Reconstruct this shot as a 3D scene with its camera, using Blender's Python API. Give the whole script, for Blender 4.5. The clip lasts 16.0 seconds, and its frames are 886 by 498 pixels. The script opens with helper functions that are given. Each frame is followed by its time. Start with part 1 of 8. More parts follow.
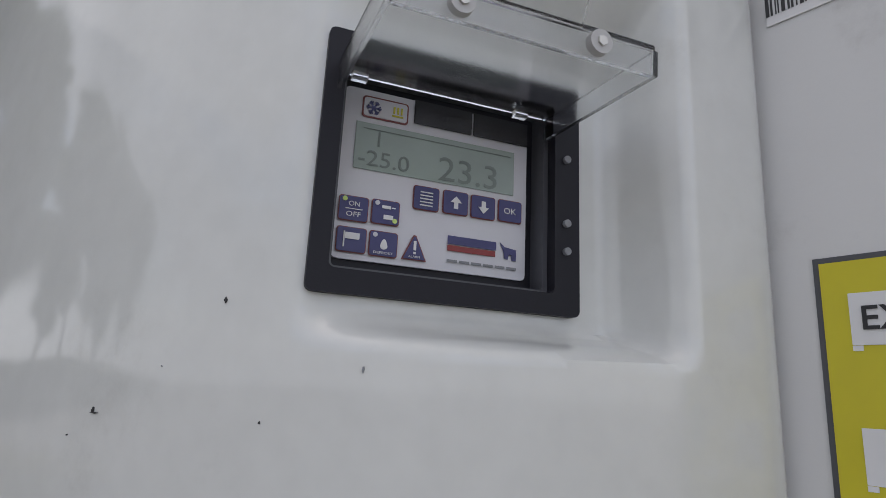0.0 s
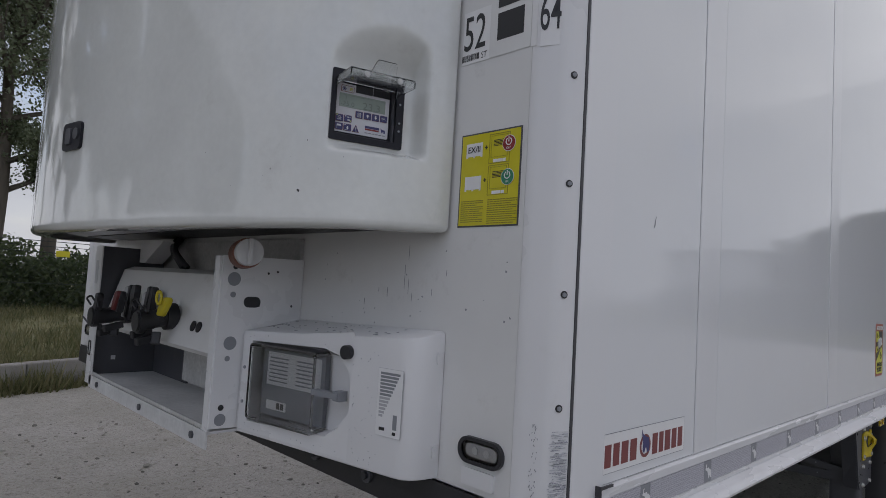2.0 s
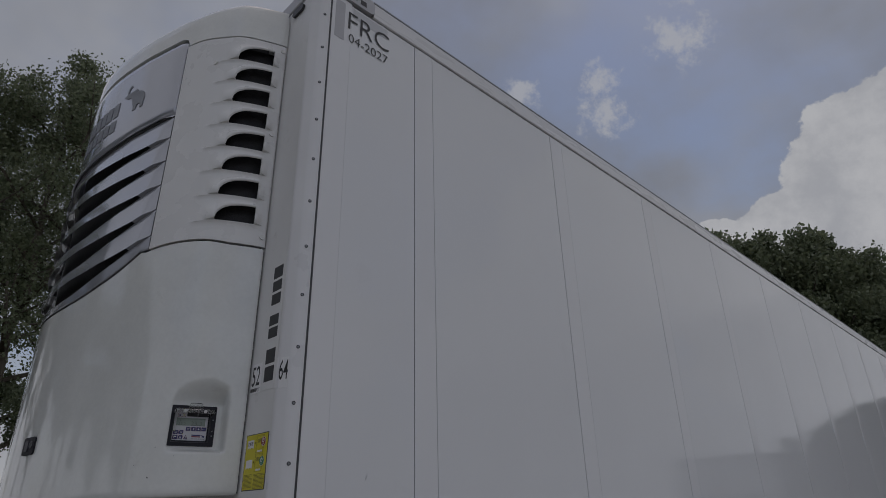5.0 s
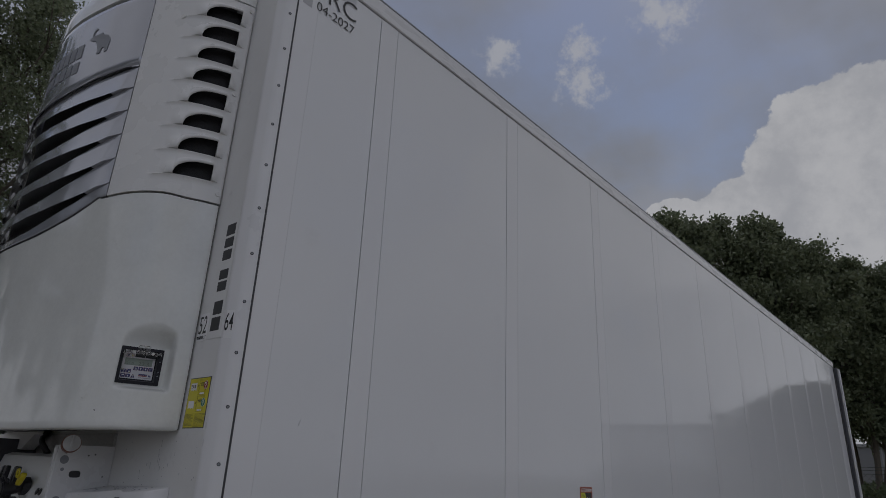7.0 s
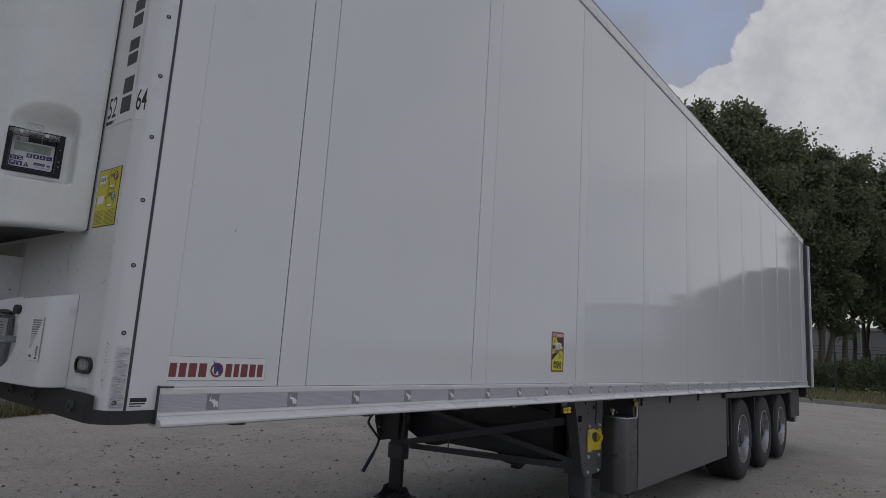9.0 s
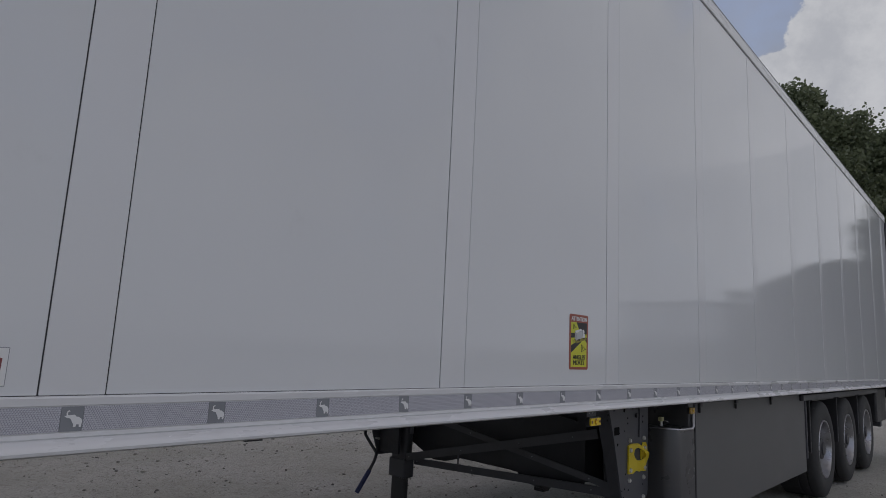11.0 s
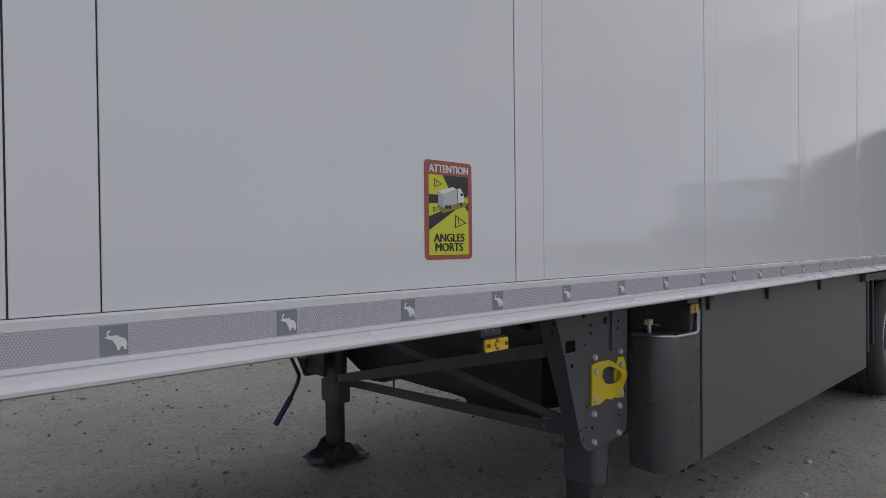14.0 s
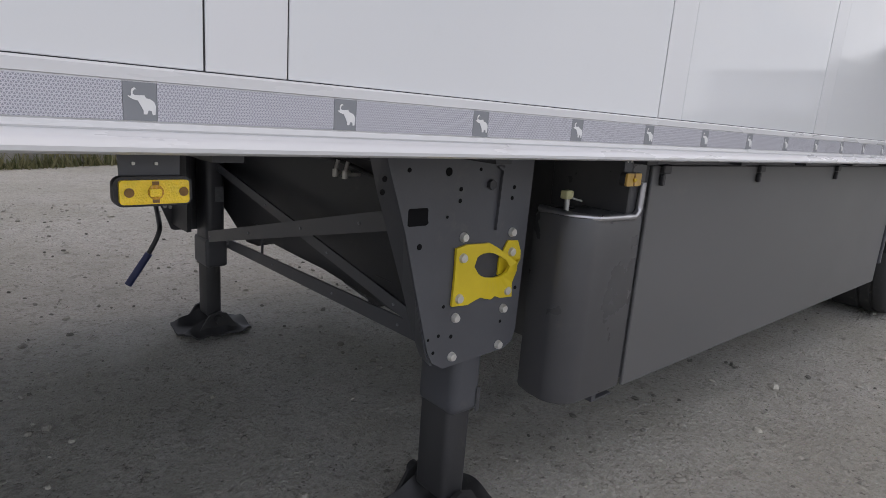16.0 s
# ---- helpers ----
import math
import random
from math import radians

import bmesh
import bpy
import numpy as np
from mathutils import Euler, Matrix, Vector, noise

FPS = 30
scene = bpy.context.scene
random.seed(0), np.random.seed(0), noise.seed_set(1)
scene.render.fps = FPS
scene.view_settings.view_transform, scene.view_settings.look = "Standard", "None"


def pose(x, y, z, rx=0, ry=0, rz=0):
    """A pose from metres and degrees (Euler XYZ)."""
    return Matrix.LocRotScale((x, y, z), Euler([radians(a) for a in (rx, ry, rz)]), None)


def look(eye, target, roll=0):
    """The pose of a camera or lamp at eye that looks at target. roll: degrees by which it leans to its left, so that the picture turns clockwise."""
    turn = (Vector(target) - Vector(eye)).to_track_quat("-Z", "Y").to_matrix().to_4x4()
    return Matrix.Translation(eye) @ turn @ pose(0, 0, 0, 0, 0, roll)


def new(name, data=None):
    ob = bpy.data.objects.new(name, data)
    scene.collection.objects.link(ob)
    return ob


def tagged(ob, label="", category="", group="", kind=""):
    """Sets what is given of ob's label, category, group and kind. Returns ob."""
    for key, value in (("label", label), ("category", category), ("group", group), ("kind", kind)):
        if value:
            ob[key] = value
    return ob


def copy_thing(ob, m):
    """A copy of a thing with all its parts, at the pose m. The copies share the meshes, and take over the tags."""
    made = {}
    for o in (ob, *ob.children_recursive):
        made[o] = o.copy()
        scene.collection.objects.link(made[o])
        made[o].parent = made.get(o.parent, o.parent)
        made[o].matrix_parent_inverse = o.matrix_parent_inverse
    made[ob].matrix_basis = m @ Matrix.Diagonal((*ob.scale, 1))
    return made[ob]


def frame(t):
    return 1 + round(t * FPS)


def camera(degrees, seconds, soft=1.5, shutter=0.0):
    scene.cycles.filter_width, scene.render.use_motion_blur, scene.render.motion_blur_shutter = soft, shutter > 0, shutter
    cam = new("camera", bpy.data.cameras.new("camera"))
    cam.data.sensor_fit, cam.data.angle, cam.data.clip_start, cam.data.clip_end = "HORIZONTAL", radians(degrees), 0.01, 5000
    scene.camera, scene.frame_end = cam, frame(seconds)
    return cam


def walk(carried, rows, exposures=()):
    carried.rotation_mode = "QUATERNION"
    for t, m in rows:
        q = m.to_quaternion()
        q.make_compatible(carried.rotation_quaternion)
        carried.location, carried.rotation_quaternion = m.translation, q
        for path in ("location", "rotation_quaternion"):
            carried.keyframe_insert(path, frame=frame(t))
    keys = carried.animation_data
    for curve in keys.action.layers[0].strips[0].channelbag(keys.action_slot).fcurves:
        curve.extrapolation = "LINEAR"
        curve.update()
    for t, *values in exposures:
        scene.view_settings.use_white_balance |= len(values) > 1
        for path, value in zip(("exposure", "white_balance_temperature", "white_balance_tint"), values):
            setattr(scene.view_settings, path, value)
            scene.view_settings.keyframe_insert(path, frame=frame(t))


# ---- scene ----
cam = camera(72.3, 16.0, soft=0.7)
PATH = [
    (0, (-0.346, 0.111, 1.840), (0.846, 1.650, 2.300), 2.80),
    (0.5, (-0.484, 0.001, 1.778), (0.817, 1.475, 2.142), 2.60),
    (1, (-0.597, -0.204, 1.700), (0.677, 1.294, 2.067), 4.30),
    (1.5, (-0.690, -0.420, 1.661), (0.535, 1.143, 1.894), 4.60),
    (2, (-0.852, -0.591, 1.615), (0.548, 0.832, 1.743), 3.40),
    (2.5, (-0.936, -0.798, 1.599), (0.475, 0.611, 1.742), 2.10),
    (3, (-0.961, -1.034, 1.582), (0.454, 0.367, 1.768), 3.10),
    (3.5, (-1.029, -1.237, 1.580), (0.419, 0.060, 2.046), 0.22),
    (4, (-1.078, -1.425, 1.619), (0.250, -0.112, 2.334), -0.50),
    (4.2, (-1.058, -1.523, 1.627), (0.232, -0.203, 2.398), -1.10),
    (6.3, (-1.119, -2.028, 1.623), (0.212, -0.809, 2.486), 1.35),
    (6.5, (-1.159, -2.032, 1.641), (0.211, -0.835, 2.473), 1.65),
    (7, (-1.151, -2.033, 1.625), (0.258, -0.789, 2.313), 2.50),
    (7.5, (-1.117, -2.017, 1.615), (0.352, -0.794, 2.203), 2.05),
    (8, (-1.036, -2.025, 1.572), (0.460, -0.766, 1.990), 3.30),
    (8.5, (-0.918, -1.958, 1.497), (0.591, -0.694, 1.848), 2.16),
    (9, (-0.775, -1.779, 1.440), (0.769, -0.547, 1.755), 3.52),
    (9.2, (-0.731, -1.705, 1.419), (0.806, -0.470, 1.757), 3.32),
    (11.3, (0.323, -1.350, 1.397), (1.755, 0.015, 1.686), 2.67),
    (11.5, (0.378, -1.314, 1.390), (1.818, 0.051, 1.643), 2.17),
    (12, (0.627, -1.322, 1.376), (1.964, 0.138, 1.664), 0.53),
    (12.5, (0.873, -1.341, 1.413), (2.211, 0.131, 1.625), -0.13),
    (13, (1.117, -1.261, 1.384), (2.467, 0.210, 1.512), 0.71),
    (13.5, (1.364, -1.103, 1.394), (2.749, 0.340, 1.346), 1.99),
    (14, (1.606, -1.097, 1.368), (2.967, 0.368, 1.345), -0.66),
    (14.5, (1.824, -1.124, 1.388), (3.074, 0.437, 1.399), -0.07),
    (15, (2.084, -1.002, 1.344), (3.384, 0.509, 1.201), 2.15),
    (15.5, (2.325, -0.907, 1.301), (3.665, 0.518, 0.885), 3.06),
    (16, (2.582, -0.880, 1.227), (3.882, 0.574, 0.782), 4.28),
]
# seconds, stops, kelvin
EXPOSURE = [(0.0, 0.2, 6390), (0.5, -0.09, 6380), (1.5, -0.18, 6260), (2.5, -0.38, 6210), (3.5, -0.6, 6300), (4.0, -0.82, 6230), (6.5, -1.11, 6240), (7.5, -1.07, 6250), (8.0, -0.95, 6260), (8.5, -0.88, 6270), (9.0, -0.63, 6270), (11.5, -0.69, 6180), (12.0, -0.51, 6200), (12.5, -0.56, 6220), (13.0, -0.42, 6240), (13.5, -0.4, 6290), (14.0, -0.18, 6340), (15.0, -0.04, 6410), (15.5, 0.23, 6410), (16.0, 0.48, 6440)]
walk(cam, [(t, look(e, g, r)) for t, e, g, r in PATH], [(t, s, k, 13) for t, s, k in EXPOSURE])


# ---- light ----
scene.view_settings.exposure = 0.0
SUN_AZ, SUN_EL = -85.0, 80.0
SKY_AWAY, SKY_SUN = 0.96, 1.08    # sky brightness away from the sun and round it


def sky_world():
    w = bpy.data.worlds.new("sky")
    scene.world = w
    w.use_nodes = True
    nt = w.node_tree
    for n in list(nt.nodes):
        nt.nodes.remove(n)
    N = nt.nodes.new
    L = nt.links.new

    def val(op, a, b=None, c=None, clamp=False):
        n = N("ShaderNodeMath")
        n.operation = op
        n.use_clamp = clamp
        for i, v in enumerate((a, b, c)):
            if v is None:
                continue
            if isinstance(v, (int, float)):
                n.inputs[i].default_value = v
            else:
                L(v, n.inputs[i])
        return n.outputs[0]

    def ramp(v, lo, hi):
        n = N("ShaderNodeMapRange")
        n.interpolation_type = "SMOOTHSTEP"
        L(v, n.inputs[0])
        n.inputs[1].default_value, n.inputs[2].default_value = lo, hi
        return n.outputs[0]

    def mix(f, a, b):
        n = N("ShaderNodeMix")
        n.data_type = "RGBA"
        if isinstance(f, float):
            n.inputs[0].default_value = f
        else:
            L(f, n.inputs[0])
        for i, v in ((6, a), (7, b)):
            if isinstance(v, tuple):
                n.inputs[i].default_value = (*v, 1)
            else:
                L(v, n.inputs[i])
        return n.outputs[2]

    def noise_tex(vec, scale, detail, rough):
        n = N("ShaderNodeTexNoise")
        L(vec, n.inputs["Vector"])
        n.inputs["Scale"].default_value, n.inputs["Detail"].default_value, n.inputs["Roughness"].default_value = scale, detail, rough
        return n.outputs["Fac"]

    sky = N("ShaderNodeTexSky")
    sky.sky_type = "NISHITA"
    sky.sun_disc = False
    sky.sun_elevation, sky.sun_rotation = radians(SUN_EL), radians(90 - SUN_AZ)
    sky.air_density, sky.dust_density, sky.ozone_density = 1.0, 2.5, 1.0
    co = N("ShaderNodeTexCoord").outputs["Generated"]
    sep = N("ShaderNodeSeparateXYZ")
    L(co, sep.inputs[0])
    x, y, z = sep.outputs
    # a flat layer of broken grey cloud
    zz = val("ADD", val("MAXIMUM", z, 0.0), 0.22)
    com = N("ShaderNodeCombineXYZ")
    L(val("DIVIDE", x, zz), com.inputs[0])
    L(val("DIVIDE", y, zz), com.inputs[1])
    layer = noise_tex(com.outputs[0], 0.9, 7.0, 0.55)
    veil = ramp(layer, 0.36, 0.57)
    # torn blue gaps in the layer, on the side that the trailer's flank faces
    gap = None
    for az, el, rad in ((-15, 26, 9.0), (-9, 31, 8.0), (-24, 36, 8.0)):
        a, e = radians(az), radians(el)
        dn = N("ShaderNodeVectorMath")
        dn.operation = "DOT_PRODUCT"
        L(co, dn.inputs[0])
        dn.inputs[1].default_value = (math.cos(a) * math.cos(e), math.sin(a) * math.cos(e), math.sin(e))
        m = val("SUBTRACT", 1.0, val("DIVIDE", val("ARCCOSINE", dn.outputs["Value"]), radians(rad)))
        gap = m if gap is None else val("MAXIMUM", gap, m)
    rag = noise_tex(co, 7.0, 7.0, 0.6)
    veil = val("MULTIPLY", veil, val("SUBTRACT", 1.0, ramp(val("ADD", gap, val("MULTIPLY", val("SUBTRACT", rag, 0.5), 1.2)), 0.15, 0.45)))
    lumps = noise_tex(co, 9.0, 8.0, 0.62)
    puffs = noise_tex(co, 34.0, 6.0, 0.6)
    fine = noise_tex(co, 3.0, 4.0, 0.5)
    # one heap of cumulus over the wood beyond the trailer's rear, and a few beside it
    heap = None
    for az, el, rad in ((-10, 18, 14.0), (2.6, 22.4, 9.9), (12.5, 20, 5.4), (19, 20.5, 3.6), (-30, 24, 9.0), (-36, 12, 12.0), (-62, 14, 10.0), (110, 12, 9.0)):
        a, e = radians(az), radians(el)
        dn = N("ShaderNodeVectorMath")
        dn.operation = "DOT_PRODUCT"
        L(co, dn.inputs[0])
        dn.inputs[1].default_value = (math.cos(a) * math.cos(e), math.sin(a) * math.cos(e), math.sin(e))
        ang = val("ARCCOSINE", dn.outputs["Value"])
        m = val("SUBTRACT", 1.0, val("DIVIDE", ang, radians(rad)))
        heap = m if heap is None else val("MAXIMUM", heap, m)
    edge = val("ADD", heap, val("ADD", val("MULTIPLY", val("SUBTRACT", lumps, 0.5), 0.42), val("MULTIPLY", val("SUBTRACT", puffs, 0.5), 0.16)))
    cum = ramp(edge, 0.0, 0.035)
    clear = N("ShaderNodeMix")
    clear.data_type = "RGBA"
    clear.blend_type = "MULTIPLY"
    clear.inputs[0].default_value = 1.0
    L(sky.outputs[0], clear.inputs[6])
    clear.inputs[7].default_value = (0.275, 0.238, 0.208, 1)
    grey = mix(ramp(fine, 0.3, 0.7), (0.40, 0.41, 0.43), (0.66, 0.67, 0.69))
    lit = mix(ramp(val("ADD", lumps, val("MULTIPLY", val("SUBTRACT", puffs, 0.5), 0.25)), 0.30, 0.64), (0.70, 0.71, 0.725), (0.90, 0.90, 0.89))
    body = mix(val("MULTIPLY", veil, 0.92), clear.outputs[2], grey)
    body = mix(cum, body, lit)
    # two torn wisps beside it
    wisp = None
    for az, el, rad in ((27.3, 37.8, 3.2), (26.9, 34.9, 3.6), (36, 38, 2.8), (18, 40.0, 4.0)):
        a, e = radians(az), radians(el)
        dn = N("ShaderNodeVectorMath")
        dn.operation = "DOT_PRODUCT"
        L(co, dn.inputs[0])
        dn.inputs[1].default_value = (math.cos(a) * math.cos(e), math.sin(a) * math.cos(e), math.sin(e))
        m = val("SUBTRACT", 1.0, val("DIVIDE", val("ARCCOSINE", dn.outputs["Value"]), radians(rad)))
        wisp = m if wisp is None else val("MAXIMUM", wisp, m)
    torn = noise_tex(co, 31.0, 8.0, 0.65)
    tear = ramp(val("ADD", wisp, val("MULTIPLY", val("SUBTRACT", torn, 0.5), 3.0)), 0.30, 1.05)
    body = mix(val("MULTIPLY", val("MULTIPLY", tear, ramp(wisp, 0.0, 0.35)), 0.8), body, (0.80, 0.81, 0.83))
    haze = ramp(z, 0.30, 0.0)
    body = mix(val("MULTIPLY", haze, 0.75), body, (0.86, 0.875, 0.90))
    # the cloud is thin and bright on the sun's side, thicker and greyer away from it
    toward = N("ShaderNodeVectorMath")
    toward.operation = "DOT_PRODUCT"
    L(co, toward.inputs[0])
    toward.inputs[1].default_value = (math.cos(radians(SUN_AZ)), math.sin(radians(SUN_AZ)), 0.0)
    glow = N("ShaderNodeMapRange")
    L(toward.outputs["Value"], glow.inputs[0])
    for i, v in enumerate((-1.0, 1.0, SKY_AWAY, SKY_SUN)):
        glow.inputs[i + 1].default_value = v
    lift = N("ShaderNodeVectorMath")
    lift.operation = "SCALE"
    L(body, lift.inputs[0])
    L(glow.outputs[0], lift.inputs[3])
    body = lift.outputs[0]
    bg = N("ShaderNodeBackground")
    bg.inputs[1].default_value = 0.92
    L(body, bg.inputs[0])
    out = N("ShaderNodeOutputWorld")
    L(bg.outputs[0], out.inputs[0])


sky_world()
sun = new("sun", bpy.data.lights.new("sun", "SUN"))
sun.data.energy, sun.data.angle, sun.data.color = 0.5, radians(140), (1.0, 0.96, 0.90)
SUN_A, SUN_E = radians(SUN_AZ), radians(SUN_EL)
sun.matrix_world = look((30 * math.cos(SUN_A), 30 * math.sin(SUN_A), 40), (30 * math.cos(SUN_A) - math.cos(SUN_A) * math.cos(SUN_E), 30 * math.sin(SUN_A) - math.sin(SUN_A) * math.cos(SUN_E), 40 - math.sin(SUN_E)))


# ---- materials ----
def material(name, base, rough=0.5, metal=0.0, var=0.08, scale=6.0, grain=0.0, grain_scale=300.0, bump=0.0, bump_scale=40.0, dirt=None, dirt_amount=0.0, dirt_scale=2.5, coat=0.0, spec=0.5, per_object=0.0, island=0.0, stretch=(1, 1, 1), rough_var=0.06, wave=0.0, wave_scale=1.5):
    """A principled material whose colour, gloss and relief vary at a coarse and a fine scale."""
    m = bpy.data.materials.new(name)
    m.use_nodes = True
    m.diffuse_color = (*base, 1)
    nt = m.node_tree
    N, L = nt.nodes.new, nt.links.new
    b = nt.nodes["Principled BSDF"]
    b.inputs["Metallic"].default_value = metal
    b.inputs["Specular IOR Level"].default_value = spec
    b.inputs["Coat Weight"].default_value = coat
    b.inputs["Coat Roughness"].default_value = 0.06
    tc = N("ShaderNodeNewGeometry").outputs["Position"]
    mp = N("ShaderNodeMapping")
    mp.inputs["Scale"].default_value = stretch
    L(tc, mp.inputs[0])
    vec = mp.outputs[0]

    def noise_tex(s, d=5.0, r=0.55):
        n = N("ShaderNodeTexNoise")
        n.inputs["Scale"].default_value, n.inputs["Detail"].default_value, n.inputs["Roughness"].default_value = s, d, r
        L(vec, n.inputs["Vector"])
        return n.outputs["Fac"]

    def remap(v, a, c, lo, hi, smooth=False):
        n = N("ShaderNodeMapRange")
        if smooth:
            n.interpolation_type = "SMOOTHSTEP"
        L(v, n.inputs[0])
        for i, q in enumerate((a, c, lo, hi)):
            n.inputs[i + 1].default_value = q
        return n.outputs[0]

    def scaled(col, fac):
        n = N("ShaderNodeMix")
        n.data_type, n.blend_type = "RGBA", "MULTIPLY"
        n.inputs[0].default_value = 1.0
        if isinstance(col, tuple):
            n.inputs[6].default_value = (*col, 1)
        else:
            L(col, n.inputs[6])
        L(fac, n.inputs[7])
        return n.outputs[2]

    coarse = noise_tex(scale)
    col = scaled(base, remap(coarse, 0.3, 0.7, 1 - var, 1 + var))
    if grain:
        col = scaled(col, remap(noise_tex(grain_scale, 2.0), 0.3, 0.7, 1 - grain, 1 + grain))
    if per_object:
        col = scaled(col, remap(N("ShaderNodeObjectInfo").outputs["Random"], 0, 1, 1 - per_object, 1 + per_object))
    if island:
        col = scaled(col, remap(N("ShaderNodeNewGeometry").outputs["Random Per Island"], 0, 1, 1 - island, 1 + island))
    if dirt:
        spots = remap(noise_tex(dirt_scale, 9.0, 0.7), 0.60 - 0.12 * dirt_amount, 0.78, 0, dirt_amount, True)
        n = N("ShaderNodeMix")
        n.data_type = "RGBA"
        L(spots, n.inputs[0])
        L(col, n.inputs[6])
        n.inputs[7].default_value = (*dirt, 1)
        col = n.outputs[2]
    L(col, b.inputs["Base Color"])
    L(remap(coarse, 0.25, 0.75, max(0.02, rough - rough_var), min(1.0, rough + rough_var)), b.inputs["Roughness"])
    normal = None
    for amount, sc, dist in ((wave, wave_scale, 0.05), (bump, bump_scale, 0.004)):
        if amount:
            n = N("ShaderNodeBump")
            n.inputs["Strength"].default_value, n.inputs["Distance"].default_value = amount, dist
            L(noise_tex(sc, 3.0 if dist > 0.01 else 6.0), n.inputs["Height"])
            if normal:
                L(normal, n.inputs["Normal"])
            normal = n.outputs[0]
    if normal:
        L(normal, b.inputs["Normal"])
    return m


GRIME = (0.16, 0.14, 0.11)
M_PANEL = material("white_gelcoat_panel", (0.695, 0.705, 0.72), 0.035, var=0.02, scale=0.8, rough_var=0.012, wave=0.04, wave_scale=1.1, bump=0.015, bump_scale=220, coat=0.05, spec=0.40, dirt=GRIME, dirt_amount=0.07, dirt_scale=5)
M_STRIP = material("white_joint_strip", (0.70, 0.705, 0.72), 0.18, var=0.02, scale=1.2, dirt=GRIME, dirt_amount=0.06)
M_HOLE = material("dark_hole", (0.010, 0.010, 0.011), 0.95, spec=0.1)
M_SEAM = material("black_joint_sealant", (0.05, 0.05, 0.055), 0.6)
M_PAINT = material("white_paint", (0.69, 0.69, 0.695), 0.30, var=0.03, scale=3, dirt=GRIME, dirt_amount=0.16, dirt_scale=7, bump=0.03, bump_scale=150)
M_WALL = material("front_wall_paint", (0.67, 0.67, 0.66), 0.33, var=0.04, scale=4, dirt=GRIME, dirt_amount=0.30, dirt_scale=9, bump=0.05, bump_scale=90)
# mottling and grime: dirty film, plus tree and sky reflections put into the colour
M_COVER = material("white_cover_gelcoat", (0.675, 0.685, 0.66), 0.055, var=0.045, scale=5.0, rough_var=0.03, grain=0.02, grain_scale=60, dirt=GRIME, dirt_amount=0.16, dirt_scale=9, wave=0.045, wave_scale=4, coat=0.5)
M_LOUVRE = material("white_louvre_plastic", (0.69, 0.69, 0.68), 0.28, var=0.02, dirt=GRIME, dirt_amount=0.08, dirt_scale=10)
M_GRILLE = material("silver_grey_paint", (0.40, 0.41, 0.45), 0.14, metal=0.45, var=0.04, scale=3, coat=0.8)
M_BLACK = material("black_plastic", (0.022, 0.022, 0.025), 0.45, var=0.15, bump=0.1, bump_scale=400)
M_MESH = material("black_wire_mesh", (0.015, 0.015, 0.017), 0.5, metal=0.3, var=0.2, bump=0.8, bump_scale=160)
M_RAIL = material("white_aluminium_rail", (0.66, 0.66, 0.67), 0.28, var=0.03, scale=5, dirt=(0.30, 0.28, 0.25), dirt_amount=0.25, dirt_scale=6, stretch=(0.5, 1, 3))
M_ALU = material("brushed_aluminium", (0.62, 0.62, 0.63), 0.35, metal=0.8, var=0.06, scale=12)
M_DUST = material("dusty_grey_shelf", (0.46, 0.46, 0.45), 0.7, var=0.15, scale=8, grain=0.1, grain_scale=90, dirt=(0.12, 0.115, 0.10), dirt_amount=0.35, dirt_scale=11)
M_SHELF = material("dusty_white_shelf", (0.60, 0.60, 0.595), 0.55, var=0.10, scale=9, grain=0.06, grain_scale=90, dirt=(0.24, 0.23, 0.21), dirt_amount=0.30, dirt_scale=7)
M_PALE = material("pale_grey_film", (0.50, 0.51, 0.53), 0.35, var=0.03)
M_CAP = material("grey_roof_cap", (0.42, 0.42, 0.44), 0.4, var=0.05)
M_STEEL = material("zinc_bolt_head", (0.62, 0.61, 0.58), 0.4, metal=0.6, var=0.12, scale=60)
M_DARKSTEEL = material("black_painted_steel", (0.035, 0.036, 0.042), 0.42, var=0.15, scale=5, dirt=(0.20, 0.18, 0.15), dirt_amount=0.22, dirt_scale=8, bump=0.06, bump_scale=120)
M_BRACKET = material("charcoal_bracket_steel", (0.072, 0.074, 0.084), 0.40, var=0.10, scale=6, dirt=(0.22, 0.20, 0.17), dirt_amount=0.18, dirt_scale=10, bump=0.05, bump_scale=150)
M_LABELGREY = material("worn_grey_label", (0.16, 0.165, 0.18), 0.5, var=0.2, scale=60)
M_FOOT = material("dusty_black_foot", (0.026, 0.026, 0.028), 0.55, var=0.25, scale=14, dirt=(0.24, 0.22, 0.19), dirt_amount=0.16, dirt_scale=16, bump=0.1, bump_scale=60)
M_LEG = material("dusty_black_leg", (0.034, 0.034, 0.037), 0.52, var=0.2, scale=9, dirt=(0.26, 0.24, 0.21), dirt_amount=0.28, dirt_scale=12, stretch=(1, 1, 0.4))
M_SKIRT = material("dark_grey_plastic_panel", (0.105, 0.105, 0.107), 0.42, var=0.08, scale=2.5, dirt=(0.24, 0.22, 0.19), dirt_amount=0.20, dirt_scale=5, bump=0.04, bump_scale=250, stretch=(0.5, 1, 1))
M_RIM = material("bright_worn_rim", (0.34, 0.34, 0.35), 0.25, metal=0.4, var=0.15, scale=30)
M_TANK = material("dark_plastic_tank", (0.066, 0.066, 0.070), 0.30, var=0.10, scale=5, dirt=(0.22, 0.2, 0.17), dirt_amount=0.18, dirt_scale=9)
